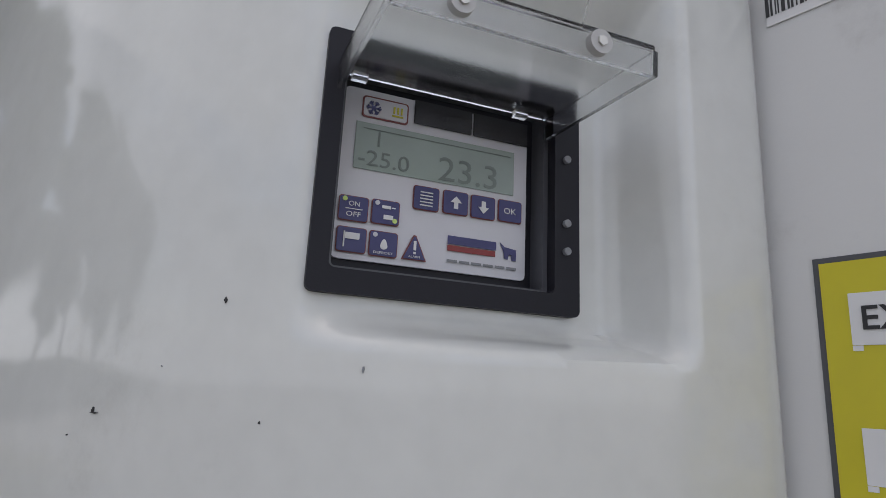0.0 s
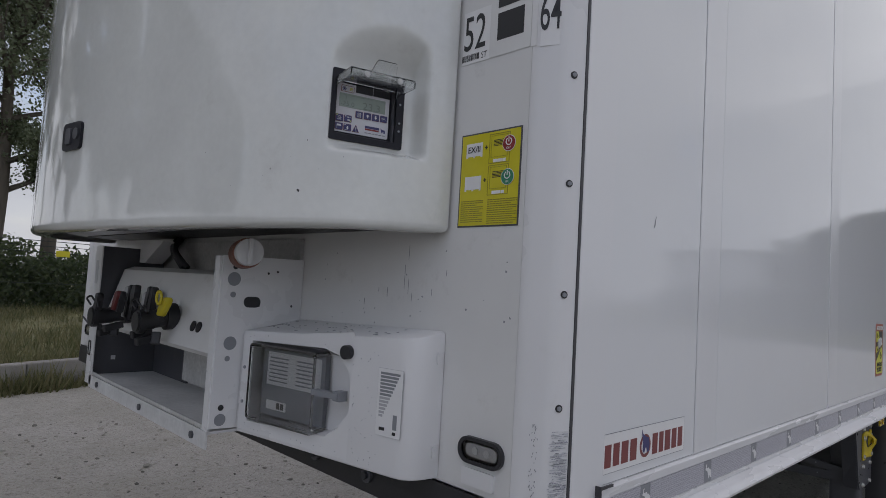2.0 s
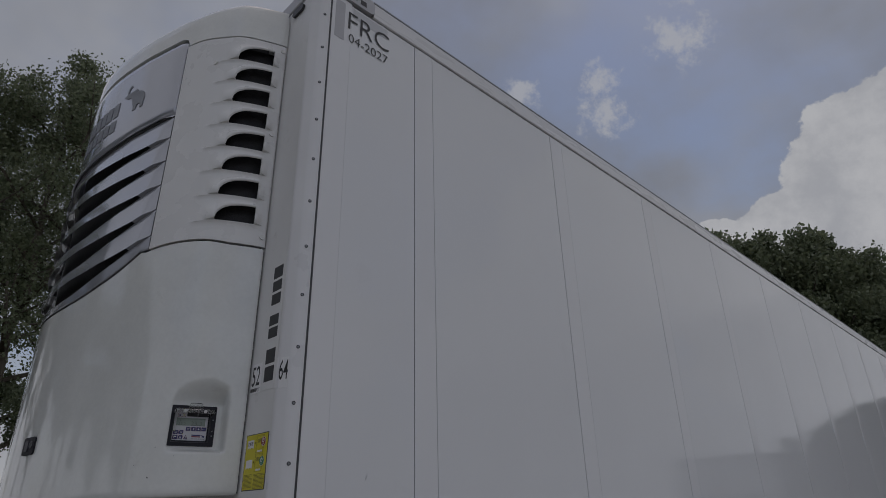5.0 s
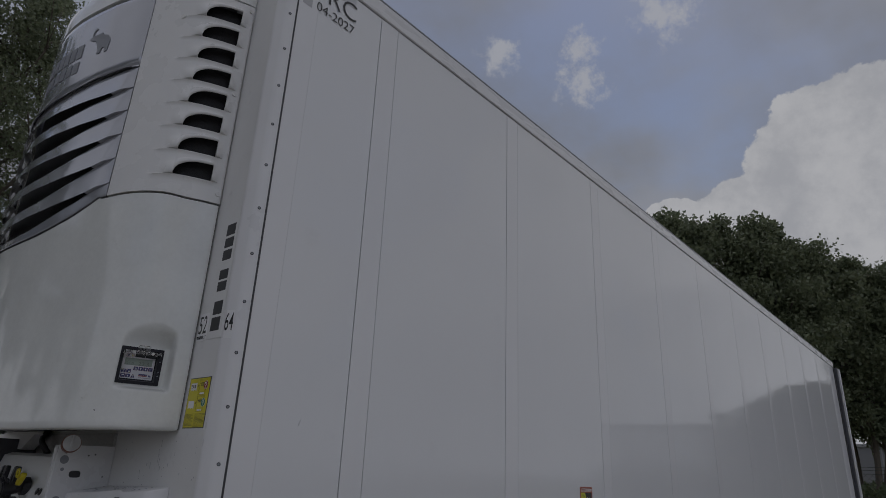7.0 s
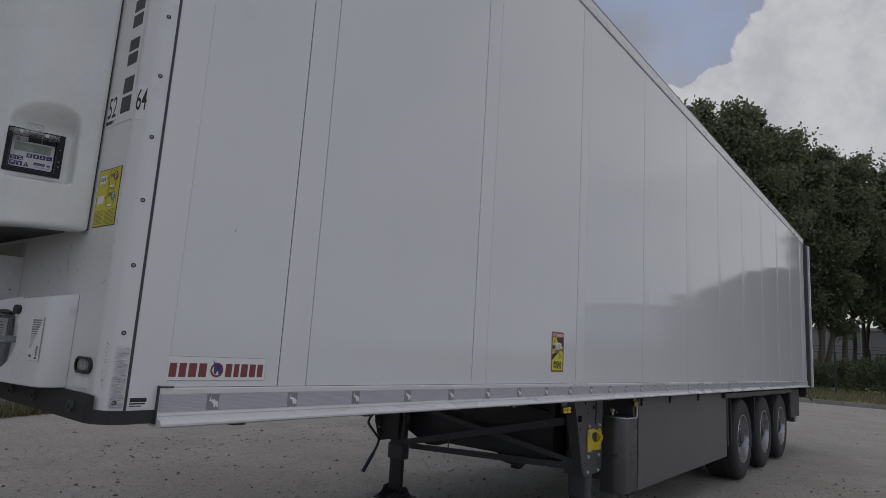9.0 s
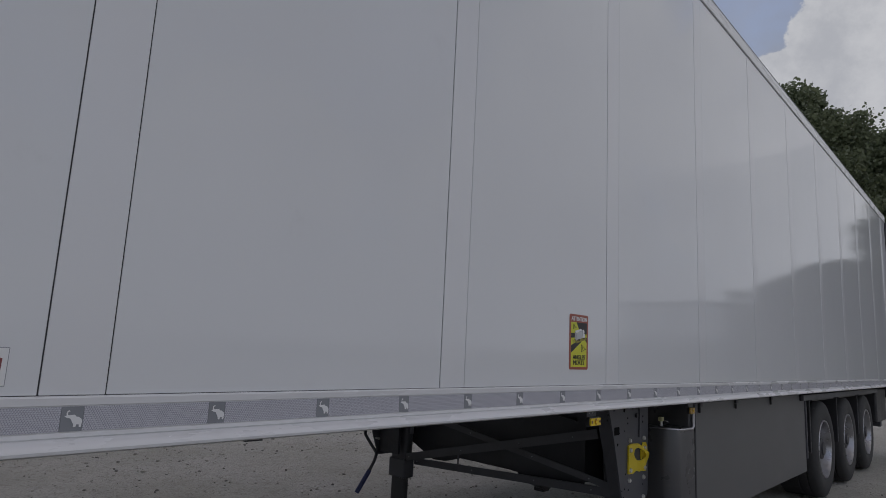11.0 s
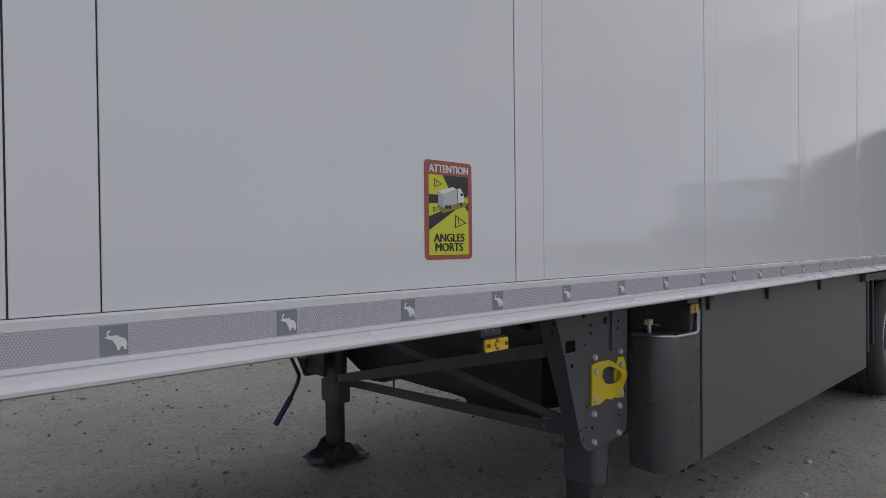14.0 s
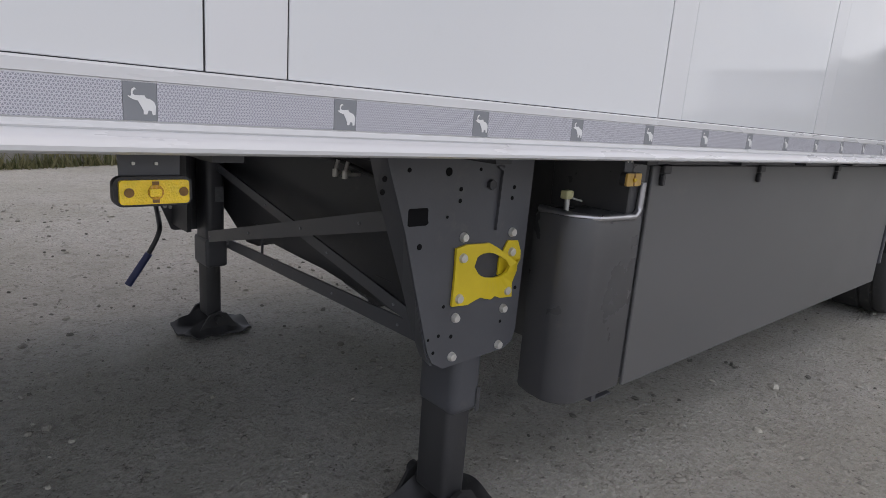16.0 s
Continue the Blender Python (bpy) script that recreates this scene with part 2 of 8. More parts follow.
M_YELLOW = material("yellow_painted_steel", (0.62, 0.47, 0.015), 0.38, var=0.06, scale=14, dirt=(0.25, 0.2, 0.1), dirt_amount=0.22, dirt_scale=22, bump=0.05, bump_scale=180)
M_AMBER = material("amber_lens", (0.80, 0.56, 0.020), 0.18, var=0.10, scale=70, bump=0.4, bump_scale=350, coat=0.5)
M_AMBER_DEEP = material("amber_reflector", (0.50, 0.26, 0.015), 0.25, var=0.2, scale=120, bump=0.5, bump_scale=500)
M_AMBER_DULL = material("weathered_amber_lens", (0.48, 0.30, 0.07), 0.35, var=0.15, scale=60)
M_VALVE = material("pale_brass_valve", (0.58, 0.55, 0.30), 0.4, var=0.1, scale=60)
M_AMBER_BROWN = material("amber_screw_recess", (0.17, 0.085, 0.015), 0.4, var=0.2, scale=120)
M_RUBBER = material("tyre_rubber", (0.028, 0.028, 0.029), 0.75, var=0.15, scale=20, dirt=(0.22, 0.20, 0.17), dirt_amount=0.4, dirt_scale=9, bump=0.15, bump_scale=120)
M_RIM = material("polished_alloy_rim", (0.40, 0.40, 0.42), 0.30, metal=0.9, var=0.1, scale=14, dirt=GRIME, dirt_amount=0.3)
M_CHROME = material("chrome", (0.72, 0.72, 0.73), 0.12, metal=1.0, var=0.05, dirt=GRIME, dirt_amount=0.25, dirt_scale=30)
M_WHITE = material("white_sticker", (0.74, 0.74, 0.74), 0.35, var=0.02, scale=30)
M_BLACKINK = material("black_print", (0.018, 0.018, 0.020), 0.4, var=0.1)
M_YSTICK = material("yellow_sticker", (0.60, 0.53, 0.02), 0.35, var=0.04, scale=25, dirt=GRIME, dirt_amount=0.12, dirt_scale=40)
M_YSTICK_LINE = material("olive_sticker_line", (0.27, 0.24, 0.03), 0.4)
M_YSTICK_GREEN = material("lime_yellow_sticker", (0.60, 0.60, 0.03), 0.33, var=0.03, scale=30)
M_TERRA = material("faded_red_sticker_border", (0.33, 0.085, 0.055), 0.38, var=0.05, scale=40)
M_RED = material("dark_red_print", (0.25, 0.03, 0.03), 0.4, var=0.05)
M_GREEN = material("green_print", (0.04, 0.22, 0.12), 0.4, var=0.05)
M_MAROON = material("maroon_print", (0.20, 0.05, 0.05), 0.4, var=0.04)
M_NAVY = material("navy_print", (0.045, 0.045, 0.16), 0.35, var=0.05)
M_GREYINK = material("grey_print", (0.23, 0.24, 0.26), 0.45, var=0.04)
M_TAPE = material("silver_reflective_tape", (0.36, 0.36, 0.40), 0.35, metal=0.2, var=0.05, scale=40)
M_TAPEBOX = material("grey_tape_square", (0.22, 0.23, 0.25), 0.35, var=0.05)
M_FRAME = material("black_panel_frame", (0.014, 0.014, 0.020), 0.45, spec=0.25, var=0.1, scale=30, bump=0.05, bump_scale=600)
M_FACE = material("white_membrane_face", (0.66, 0.66, 0.70), 0.35, var=0.02, scale=60)
M_LCD = material("green_grey_lcd", (0.30, 0.36, 0.32), 0.15, var=0.08, scale=25)
M_LCDINK = material("lcd_segment", (0.15, 0.18, 0.165), 0.3)
M_LED = material("yellow_green_led", (0.60, 0.75, 0.20), 0.3)
M_ORANGE = material("worn_orange_collar", (0.15, 0.055, 0.035), 0.5, var=0.15, scale=40)
M_KNOB = material("grey_white_knob", (0.50, 0.50, 0.50), 0.5, var=0.08, scale=40)
M_REDPL = material("dull_red_plastic", (0.12, 0.02, 0.02), 0.5, var=0.1)
M_YELPL = material("yellow_plastic", (0.60, 0.50, 0.02), 0.45, var=0.08)
M_BLUE = material("blue_grip_rubber", (0.035, 0.045, 0.13), 0.5, var=0.1)
M_CONC = material("concrete_kerb", (0.27, 0.26, 0.24), 0.85, var=0.12, scale=4, grain=0.12, grain_scale=120, bump=0.3, bump_scale=60, per_object=0.10, dirt=(0.10, 0.11, 0.07), dirt_amount=0.4, dirt_scale=3)
M_BARK = material("grey_brown_bark", (0.11, 0.095, 0.075), 0.9, var=0.25, scale=6, bump=0.8, bump_scale=14, stretch=(1, 1, 0.25))
M_FENCE = material("dark_green_fence_steel", (0.025, 0.035, 0.028), 0.5, var=0.1)
M_BUILD = material("grey_cladding", (0.29, 0.30, 0.32), 0.6, var=0.05, scale=0.5)
M_HALL = material("pale_hall_cladding", (0.74, 0.75, 0.77), 0.6, var=0.05, scale=0.5)
M_ROOFB = material("pale_roof_edge", (0.42, 0.43, 0.45), 0.6, var=0.05)


def clear_plastic(name, tint, rough):
    m = bpy.data.materials.new(name)
    m.use_nodes = True
    b = m.node_tree.nodes["Principled BSDF"]
    b.inputs["Base Color"].default_value = (*tint, 1)
    b.inputs["Roughness"].default_value = rough
    b.inputs["Transmission Weight"].default_value = 1.0
    b.inputs["IOR"].default_value = 1.46
    return m


M_CLEAR = clear_plastic("clear_acrylic", (0.93, 0.94, 0.94), 0.13)
M_SMOKED = clear_plastic("smoked_window", (0.90, 0.905, 0.91), 0.05)


def leaf_material(name, a, b2):
    m = bpy.data.materials.new(name)
    m.use_nodes = True
    nt = m.node_tree
    N, L = nt.nodes.new, nt.links.new
    b = nt.nodes["Principled BSDF"]
    mixn = N("ShaderNodeMix")
    mixn.data_type = "RGBA"
    L(N("ShaderNodeNewGeometry").outputs["Random Per Island"], mixn.inputs[0])
    mixn.inputs[6].default_value, mixn.inputs[7].default_value = (*a, 1), (*b2, 1)
    L(mixn.outputs[2], b.inputs["Base Color"])
    b.inputs["Roughness"].default_value = 0.5
    tr = N("ShaderNodeBsdfTranslucent")
    L(mixn.outputs[2], tr.inputs[0])
    sh = N("ShaderNodeMixShader")
    sh.inputs[0].default_value = 0.46
    L(b.outputs[0], sh.inputs[1])
    L(tr.outputs[0], sh.inputs[2])
    L(sh.outputs[0], nt.nodes["Material Output"].inputs[0])
    return m


M_LEAF = leaf_material("poplar_leaf", (0.112, 0.140, 0.078), (0.235, 0.268, 0.162))
M_HEDGE = leaf_material("hedge_leaf", (0.055, 0.085, 0.033), (0.135, 0.165, 0.08))
M_GRASS = leaf_material("dry_grass_blade", (0.095, 0.115, 0.045), (0.27, 0.245, 0.13))


def ground_material():
    m = bpy.data.materials.new("compacted_gravel")
    m.use_nodes = True
    nt = m.node_tree
    N, L = nt.nodes.new, nt.links.new
    b = nt.nodes["Principled BSDF"]
    b.inputs["Roughness"].default_value = 0.9
    b.inputs["Specular IOR Level"].default_value = 0.25
    pos = N("ShaderNodeNewGeometry").outputs["Position"]

    def tex(kind, scale, detail=6.0, rough=0.6):
        n = N(kind)
        L(pos, n.inputs["Vector"])
        n.inputs["Scale"].default_value = scale
        if kind == "ShaderNodeTexNoise":
            n.inputs["Detail"].default_value, n.inputs["Roughness"].default_value = detail, rough
        return n

    def remap(v, a, c, lo, hi):
        n = N("ShaderNodeMapRange")
        n.interpolation_type = "SMOOTHSTEP"
        L(v, n.inputs[0])
        for i, q in enumerate((a, c, lo, hi)):
            n.inputs[i + 1].default_value = q
        return n.outputs[0]

    def mix(f, a, c, blend="MIX"):
        n = N("ShaderNodeMix")
        n.data_type, n.blend_type = "RGBA", blend
        if isinstance(f, float):
            n.inputs[0].default_value = f
        else:
            L(f, n.inputs[0])
        for i, v in ((6, a), (7, c)):
            if isinstance(v, tuple):
                n.inputs[i].default_value = (*v, 1)
            else:
                L(v, n.inputs[i])
        return n.outputs[2]

    patches = tex("ShaderNodeTexNoise", 0.9, 8.0, 0.6).outputs["Fac"]
    grit = tex("ShaderNodeTexNoise", 55.0, 8.0, 0.75).outputs["Fac"]
    cell = tex("ShaderNodeTexVoronoi", 38.0)
    chips = tex("ShaderNodeTexVoronoi", 95.0)
    col = mix(remap(patches, 0.35, 0.68, 0, 1), (0.426, 0.414, 0.366), (0.516, 0.504, 0.466))
    col = mix(remap(grit, 0.44, 0.58, 0.0, 0.55), col, (0.294, 0.283, 0.247))
    stone = mix(1.0, col, mix(0.65, (1, 1, 1), chips.outputs["Color"]), "MULTIPLY")
    col = mix(remap(chips.outputs["Distance"], 0.32, 0.22, 0, 0.6), col, mix(0.4, stone, (0.588, 0.564, 0.522)))
    clods = tex("ShaderNodeTexNoise", 17.0, 9.0, 0.72).outputs["Fac"]
    col = mix(remap(clods, 0.55, 0.61, 0.0, 0.55), col, (0.234, 0.223, 0.192))
    crumbs = tex("ShaderNodeTexNoise", 42.0, 6.0, 0.65).outputs["Fac"]
    col = mix(remap(crumbs, 0.60, 0.66, 0.0, 0.75), col, (0.126, 0.120, 0.102))
    wide = tex("ShaderNodeTexNoise", 5.0, 7.0, 0.65).outputs["Fac"]
    col = mix(remap(wide, 0.48, 0.66, 0.0, 0.30), col, (0.306, 0.295, 0.254))
    pale = tex("ShaderNodeTexNoise", 31.0, 6.0, 0.7).outputs["Fac"]
    col = mix(remap(pale, 0.62, 0.72, 0.0, 0.5), col, (0.68, 0.66, 0.62))
    L(col, b.inputs["Base Color"])
    h = N("ShaderNodeMath")
    h.operation = "ADD"
    L(remap(cell.outputs["Distance"], 0.0, 0.5, 0.5, 0.0), h.inputs[0])
    sh = N("ShaderNodeMath")
    sh.operation = "MULTIPLY_ADD"
    L(clods, sh.inputs[0])
    sh.inputs[1].default_value = 2.2
    L(grit, sh.inputs[2])
    L(sh.outputs[0], h.inputs[1])
    bu = N("ShaderNodeBump")
    bu.inputs["Strength"].default_value, bu.inputs["Distance"].default_value = 0.85, 0.02
    L(h.outputs[0], bu.inputs["Height"])
    L(bu.outputs[0], b.inputs["Normal"])
    return m


M_GROUND = ground_material()
M_STONE = material("loose_stone", (0.26, 0.25, 0.22), 0.85, var=0.2, scale=30, island=0.65)
M_SOIL = material("verge_soil", (0.17, 0.165, 0.08), 0.95, var=0.35, scale=1.2, grain=0.3, grain_scale=40, bump=0.6, bump_scale=25)


def tape_pattern(m):
    """Pale triangular mesh of retroreflective tape."""
    nt = m.node_tree
    N, L = nt.nodes.new, nt.links.new
    b = nt.nodes["Principled BSDF"]
    pos = N("ShaderNodeNewGeometry").outputs["Position"]
    near = None
    for deg in (0, 60, 120):
        d = N("ShaderNodeVectorMath")
        d.operation = "DOT_PRODUCT"
        L(pos, d.inputs[0])
        d.inputs[1].default_value = (math.sin(radians(deg)) * 235, 0, math.cos(radians(deg)) * 235)
        w = N("ShaderNodeMath")
        w.operation = "PINGPONG"
        L(d.outputs["Value"], w.inputs[0])
        w.inputs[1].default_value = 0.5
        if near is None:
            near = w.outputs[0]
        else:
            q = N("ShaderNodeMath")
            q.operation = "MINIMUM"
            L(near, q.inputs[0])
            L(w.outputs[0], q.inputs[1])
            near = q.outputs[0]
    r = N("ShaderNodeMapRange")
    L(near, r.inputs[0])
    r.inputs[1].default_value, r.inputs[2].default_value, r.inputs[3].default_value, r.inputs[4].default_value = 0.07, 0.17, 0, 1
    c = N("ShaderNodeMix")
    c.data_type = "RGBA"
    L(r.outputs[0], c.inputs[0])
    c.inputs[6].default_value, c.inputs[7].default_value = (0.56, 0.56, 0.61, 1), (0.27, 0.27, 0.315, 1)
    L(c.outputs[2], b.inputs["Base Color"])


tape_pattern(M_TAPE)


# ---- building kit ----
SLOPE = -0.005          # the trailer stands nose-up by this much for each metre of its length
LEAN = set()            # things that share the trailer's slope


def thing(name, at, label, category, group="", kind="", lean=True):
    ob = new(name)
    ob.empty_display_size = 0.05
    ob.location = at
    if lean:
        ob.location.z += SLOPE * at[0]
        LEAN.add(ob.name)
    return tagged(ob, label, category, group, kind)


def root_of(ob):
    while ob.parent:
        ob = ob.parent
    return ob


def part(name, bm, mat, parent, label="", smooth=False):
    """Links a bmesh, drawn in the place's own metres, as one mesh under a thing or a part."""
    top = root_of(parent)
    lean = top.name in LEAN
    off = top.location.copy()
    for v in bm.verts:
        if lean:
            v.co.z += SLOPE * v.co.x
        v.co -= off
    bmesh.ops.recalc_face_normals(bm, faces=bm.faces)
    me = bpy.data.meshes.new(name)
    bm.to_mesh(me)
    bm.free()
    if smooth:
        for p in me.polygons:
            p.use_smooth = True
        me.set_sharp_from_angle(angle=radians(38))
    me.materials.append(mat)
    ob = new(name, me)
    ob.parent = parent
    return tagged(ob, label)


def raw_part(name, verts, faces, mat, parent, label="", smooth=True, kind=""):
    """As part(), for large meshes."""
    top = root_of(parent)
    v = np.array(verts, dtype=float)
    if top.name in LEAN:
        v[:, 2] += SLOPE * v[:, 0]
    v -= np.array(top.location)
    me = bpy.data.meshes.new(name)
    me.from_pydata(v.tolist(), [], faces)
    me.materials.append(mat)
    if smooth:
        me.polygons.foreach_set("use_smooth", [True] * len(me.polygons))
    me.update()
    ob = new(name, me)
    ob.parent = parent
    return tagged(ob, label, kind=kind)


def box(bm, a, b, r=0.0, seg=2):
    made = bmesh.ops.create_cube(bm, size=1)["verts"]
    for v in made:
        v.co = Vector([a[i] + (v.co[i] + 0.5) * (b[i] - a[i]) for i in range(3)])
    if r:
        es = list({e for v in made for e in v.link_edges})
        bmesh.ops.bevel(bm, geom=es, offset=r, segments=seg, profile=0.5, affect="EDGES")
    return bm


def boxed(a, b, r=0.0, seg=2):
    return box(bmesh.new(), a, b, r, seg)


def rod(bm, p, q, r, seg=12, r2=None):
    p, q = Vector(p), Vector(q)
    d = q - p
    m = Matrix.Translation((p + q) / 2) @ d.to_track_quat("Z", "Y").to_matrix().to_4x4()
    bmesh.ops.create_cone(bm, cap_ends=True, segments=seg, radius1=r, radius2=r if r2 is None else r2, depth=d.length, matrix=m)
    return bm


def bar(bm, p, q, w, h, up=(0, 0, 1), r=0.0):
    """A bar of section w x h from p to q."""
    p, q = Vector(p), Vector(q)
    d = (q - p).normalized()
    s = d.cross(Vector(up)).normalized()
    u = s.cross(d)
    vs = []
    for e in (p, q):
        for i, j in ((-1, -1), (1, -1), (1, 1), (-1, 1)):
            vs.append(bm.verts.new(e + s * (i * w / 2) + u * (j * h / 2)))
    fs = [bm.faces.new([vs[i] for i in f]) for f in ((3, 2, 1, 0), (4, 5, 6, 7), (0, 1, 5, 4), (1, 2, 6, 5), (2, 3, 7, 6), (3, 0, 4, 7))]
    if r:
        bmesh.ops.bevel(bm, geom=list({e for f in fs for e in f.edges}), offset=r, segments=2, profile=0.5, affect="EDGES")
    return bm


def pipe(bm, pts, r, seg=10):
    """A round pipe through the points."""
    pts = [Vector(p) for p in pts]
    rings = []
    for i, p in enumerate(pts):
        d = (pts[min(i + 1, len(pts) - 1)] - pts[max(i - 1, 0)]).normalized()
        s = d.orthogonal().normalized() if i == 0 else (rings[-1][1] - d * rings[-1][1].dot(d)).normalized()
        u = d.cross(s)
        rings.append(([bm.verts.new(p + (s * math.cos(k * math.tau / seg) + u * math.sin(k * math.tau / seg)) * r) for k in range(seg)], s))
    for (a, _), (b, _) in zip(rings, rings[1:]):
        for k in range(seg):
            bm.faces.new((a[k], a[(k + 1) % seg], b[(k + 1) % seg], b[k]))
    bm.faces.new(rings[0][0][::-1])
    bm.faces.new(rings[-1][0])
    return bm


def bend(pts, n=6):
    """Rounds the corners of a line of points."""
    pts = [Vector(p) for p in pts]
    out = [pts[0]]
    for a, b, c in zip(pts, pts[1:], pts[2:]):
        k = min((a - b).length, (c - b).length) * 0.4
        p, q = b + (a - b).normalized() * k, b + (c - b).normalized() * k
        for i in range(n + 1):
            t = i / n
            out.append((1 - t) ** 2 * p + 2 * t * (1 - t) * b + t * t * q)
    return out + [pts[-1]]


class Face:
    """A flat face to lay things on: an origin, the way along it, the way up it, and out of it."""

    def __init__(self, o, u, v):
        self.o, self.u, self.v = Vector(o), Vector(u).normalized(), Vector(v).normalized()
        self.n = self.u.cross(self.v)

    def at(self, a, b, d=0.0):
        return self.o + self.u * a + self.v * b + self.n * d

    def slab(self, bm, pts, d0, d1):
        """A prism over the outline pts, from d0 to d1 out of the face."""
        lo = [bm.verts.new(self.at(a, b, d0)) for a, b in pts]
        hi = [bm.verts.new(self.at(a, b, d1)) for a, b in pts]
        bm.faces.new(hi)
        bm.faces.new(lo[::-1])
        for i in range(len(pts)):
            j = (i + 1) % len(pts)
            bm.faces.new((lo[i], lo[j], hi[j], hi[i]))
        return bm

    def border(self, bm, outer, inner, d0, d1):
        """A prism between two outlines of equal count."""
        n = len(outer)
        r = [[bm.verts.new(self.at(a, b, d)) for a, b in pts] for pts, d in ((outer, d0), (outer, d1), (inner, d1), (inner, d0))]
        for k in range(4):
            for i in range(n):
                j = (i + 1) % n
                bm.faces.new((r[k][i], r[k][j], r[(k + 1) % 4][j], r[(k + 1) % 4][i]))
        return bm


def rect(a, b, c, d, r=0.0, n=4):
    """The outline of a rectangle from (a, b) to (c, d), its corners rounded by r."""
    if not r:
        return [(a, b), (c, b), (c, d), (a, d)]
    out = []
    for cx, cy, s in ((c - r, b + r, -90), (c - r, d - r, 0), (a + r, d - r, 90), (a + r, b + r, 180)):
        for i in range(n + 1):
            t = radians(s + 90 * i / n)
            out.append((cx + r * math.cos(t), cy + r * math.sin(t)))
    return out


def disc(cx, cy, r, n=20, ry=None):
    return [(cx + r * math.cos(k * math.tau / n), cy + (ry or r) * math.sin(k * math.tau / n)) for k in range(n)]


def lettering(text, face, a, b, height, mat, parent, d=0.001, width=None, bold=0.0, turn=0.0):
    """Flat letters with their lower left corner at (a, b) of the face."""
    cu = bpy.data.curves.new("lettering", "FONT")
    cu.body, cu.size, cu.resolution_u, cu.extrude, cu.offset = text, 1.0, 3, 0.004, bold
    tmp = new("lettering", cu)
    me = bpy.data.meshes.new_from_object(tmp)
    bpy.data.objects.remove(tmp)
    co = np.array([v.co for v in me.vertices])
    lo, hi = co.min(0), co.max(0)
    k = height / (hi[1] - lo[1])
    kx = k if width is None else width / (hi[0] - lo[0])
    bm = bmesh.new()
    bm.from_mesh(me)
    bpy.data.meshes.remove(me)
    ct, st = math.cos(radians(turn)), math.sin(radians(turn))
    for v in bm.verts:
        x, y = (v.co.x - lo[0]) * kx, (v.co.y - lo[1]) * k
        v.co = face.at(a + x * ct - y * st, b + x * st + y * ct, d + (v.co.z + 0.004) * 0.02)
    return part("lettering", bm, mat, parent)


def flat(name, face, pts, d, mat, parent, label="", thick=0.0004):
    return part(name, face.slab(bmesh.new(), pts, d - thick, d), mat, parent, label)


def bars(name, face, rows, d, mat, parent, label=""):
    """Several strips of unreadable print as one printed block."""
    bm = bmesh.new()
    for a, b, c, e in rows:
        face.slab(bm, rect(a, b, c, e), d - 0.0003, d)
    return part(name, bm, mat, parent, label)


# ---- the trailer ----
WID = 2.75
LEN = 12.78
Z0, Z1 = 1.270, 3.894      # lower and upper edge of the side panels
SIDE = Face((0, 0, 0), (1, 0, 0), (0, 0, 1))
FRONT = Face((0, 0, 0), (0, -1, 0), (0, 0, 1))

# plain outline of the maker's pale mark, for tape and badge
MARK = [(-0.0067, 0.0174), (-0.0042, 0.0151), (-0.0067, 0.0148), (-0.0087, 0.0124), (-0.0087, 0.0091), (-0.0062, 0.0076), (-0.0004, 0.0079), (0.0053, 0.0082), (0.0073, 0.0047), (0.0128, 0.0035), (0.0173, -0.0001), (0.0193, -0.0054), (0.0181, -0.0161), (0.0148, -0.0167), (0.0138, -0.0114), (0.0098, -0.0108), (0.008, -0.0161), (0.0038, -0.0161), (0.0038, -0.0114), (0.0013, -0.0063), (-0.0004, -0.0034), (-0.0027, 0.0011), (-0.0062, 0.0017), (-0.0097, 0.0029), (-0.0137, 0.0053), (-0.0145, 0.007), (-0.0117, 0.0061), (-0.0105, 0.0076), (-0.0109, 0.0118), (-0.0097, 0.0154)]

trailer = thing("semi_trailer", (0, 0, 1.15), "long white refrigerated semi-trailer standing on its landing legs", "trailer")


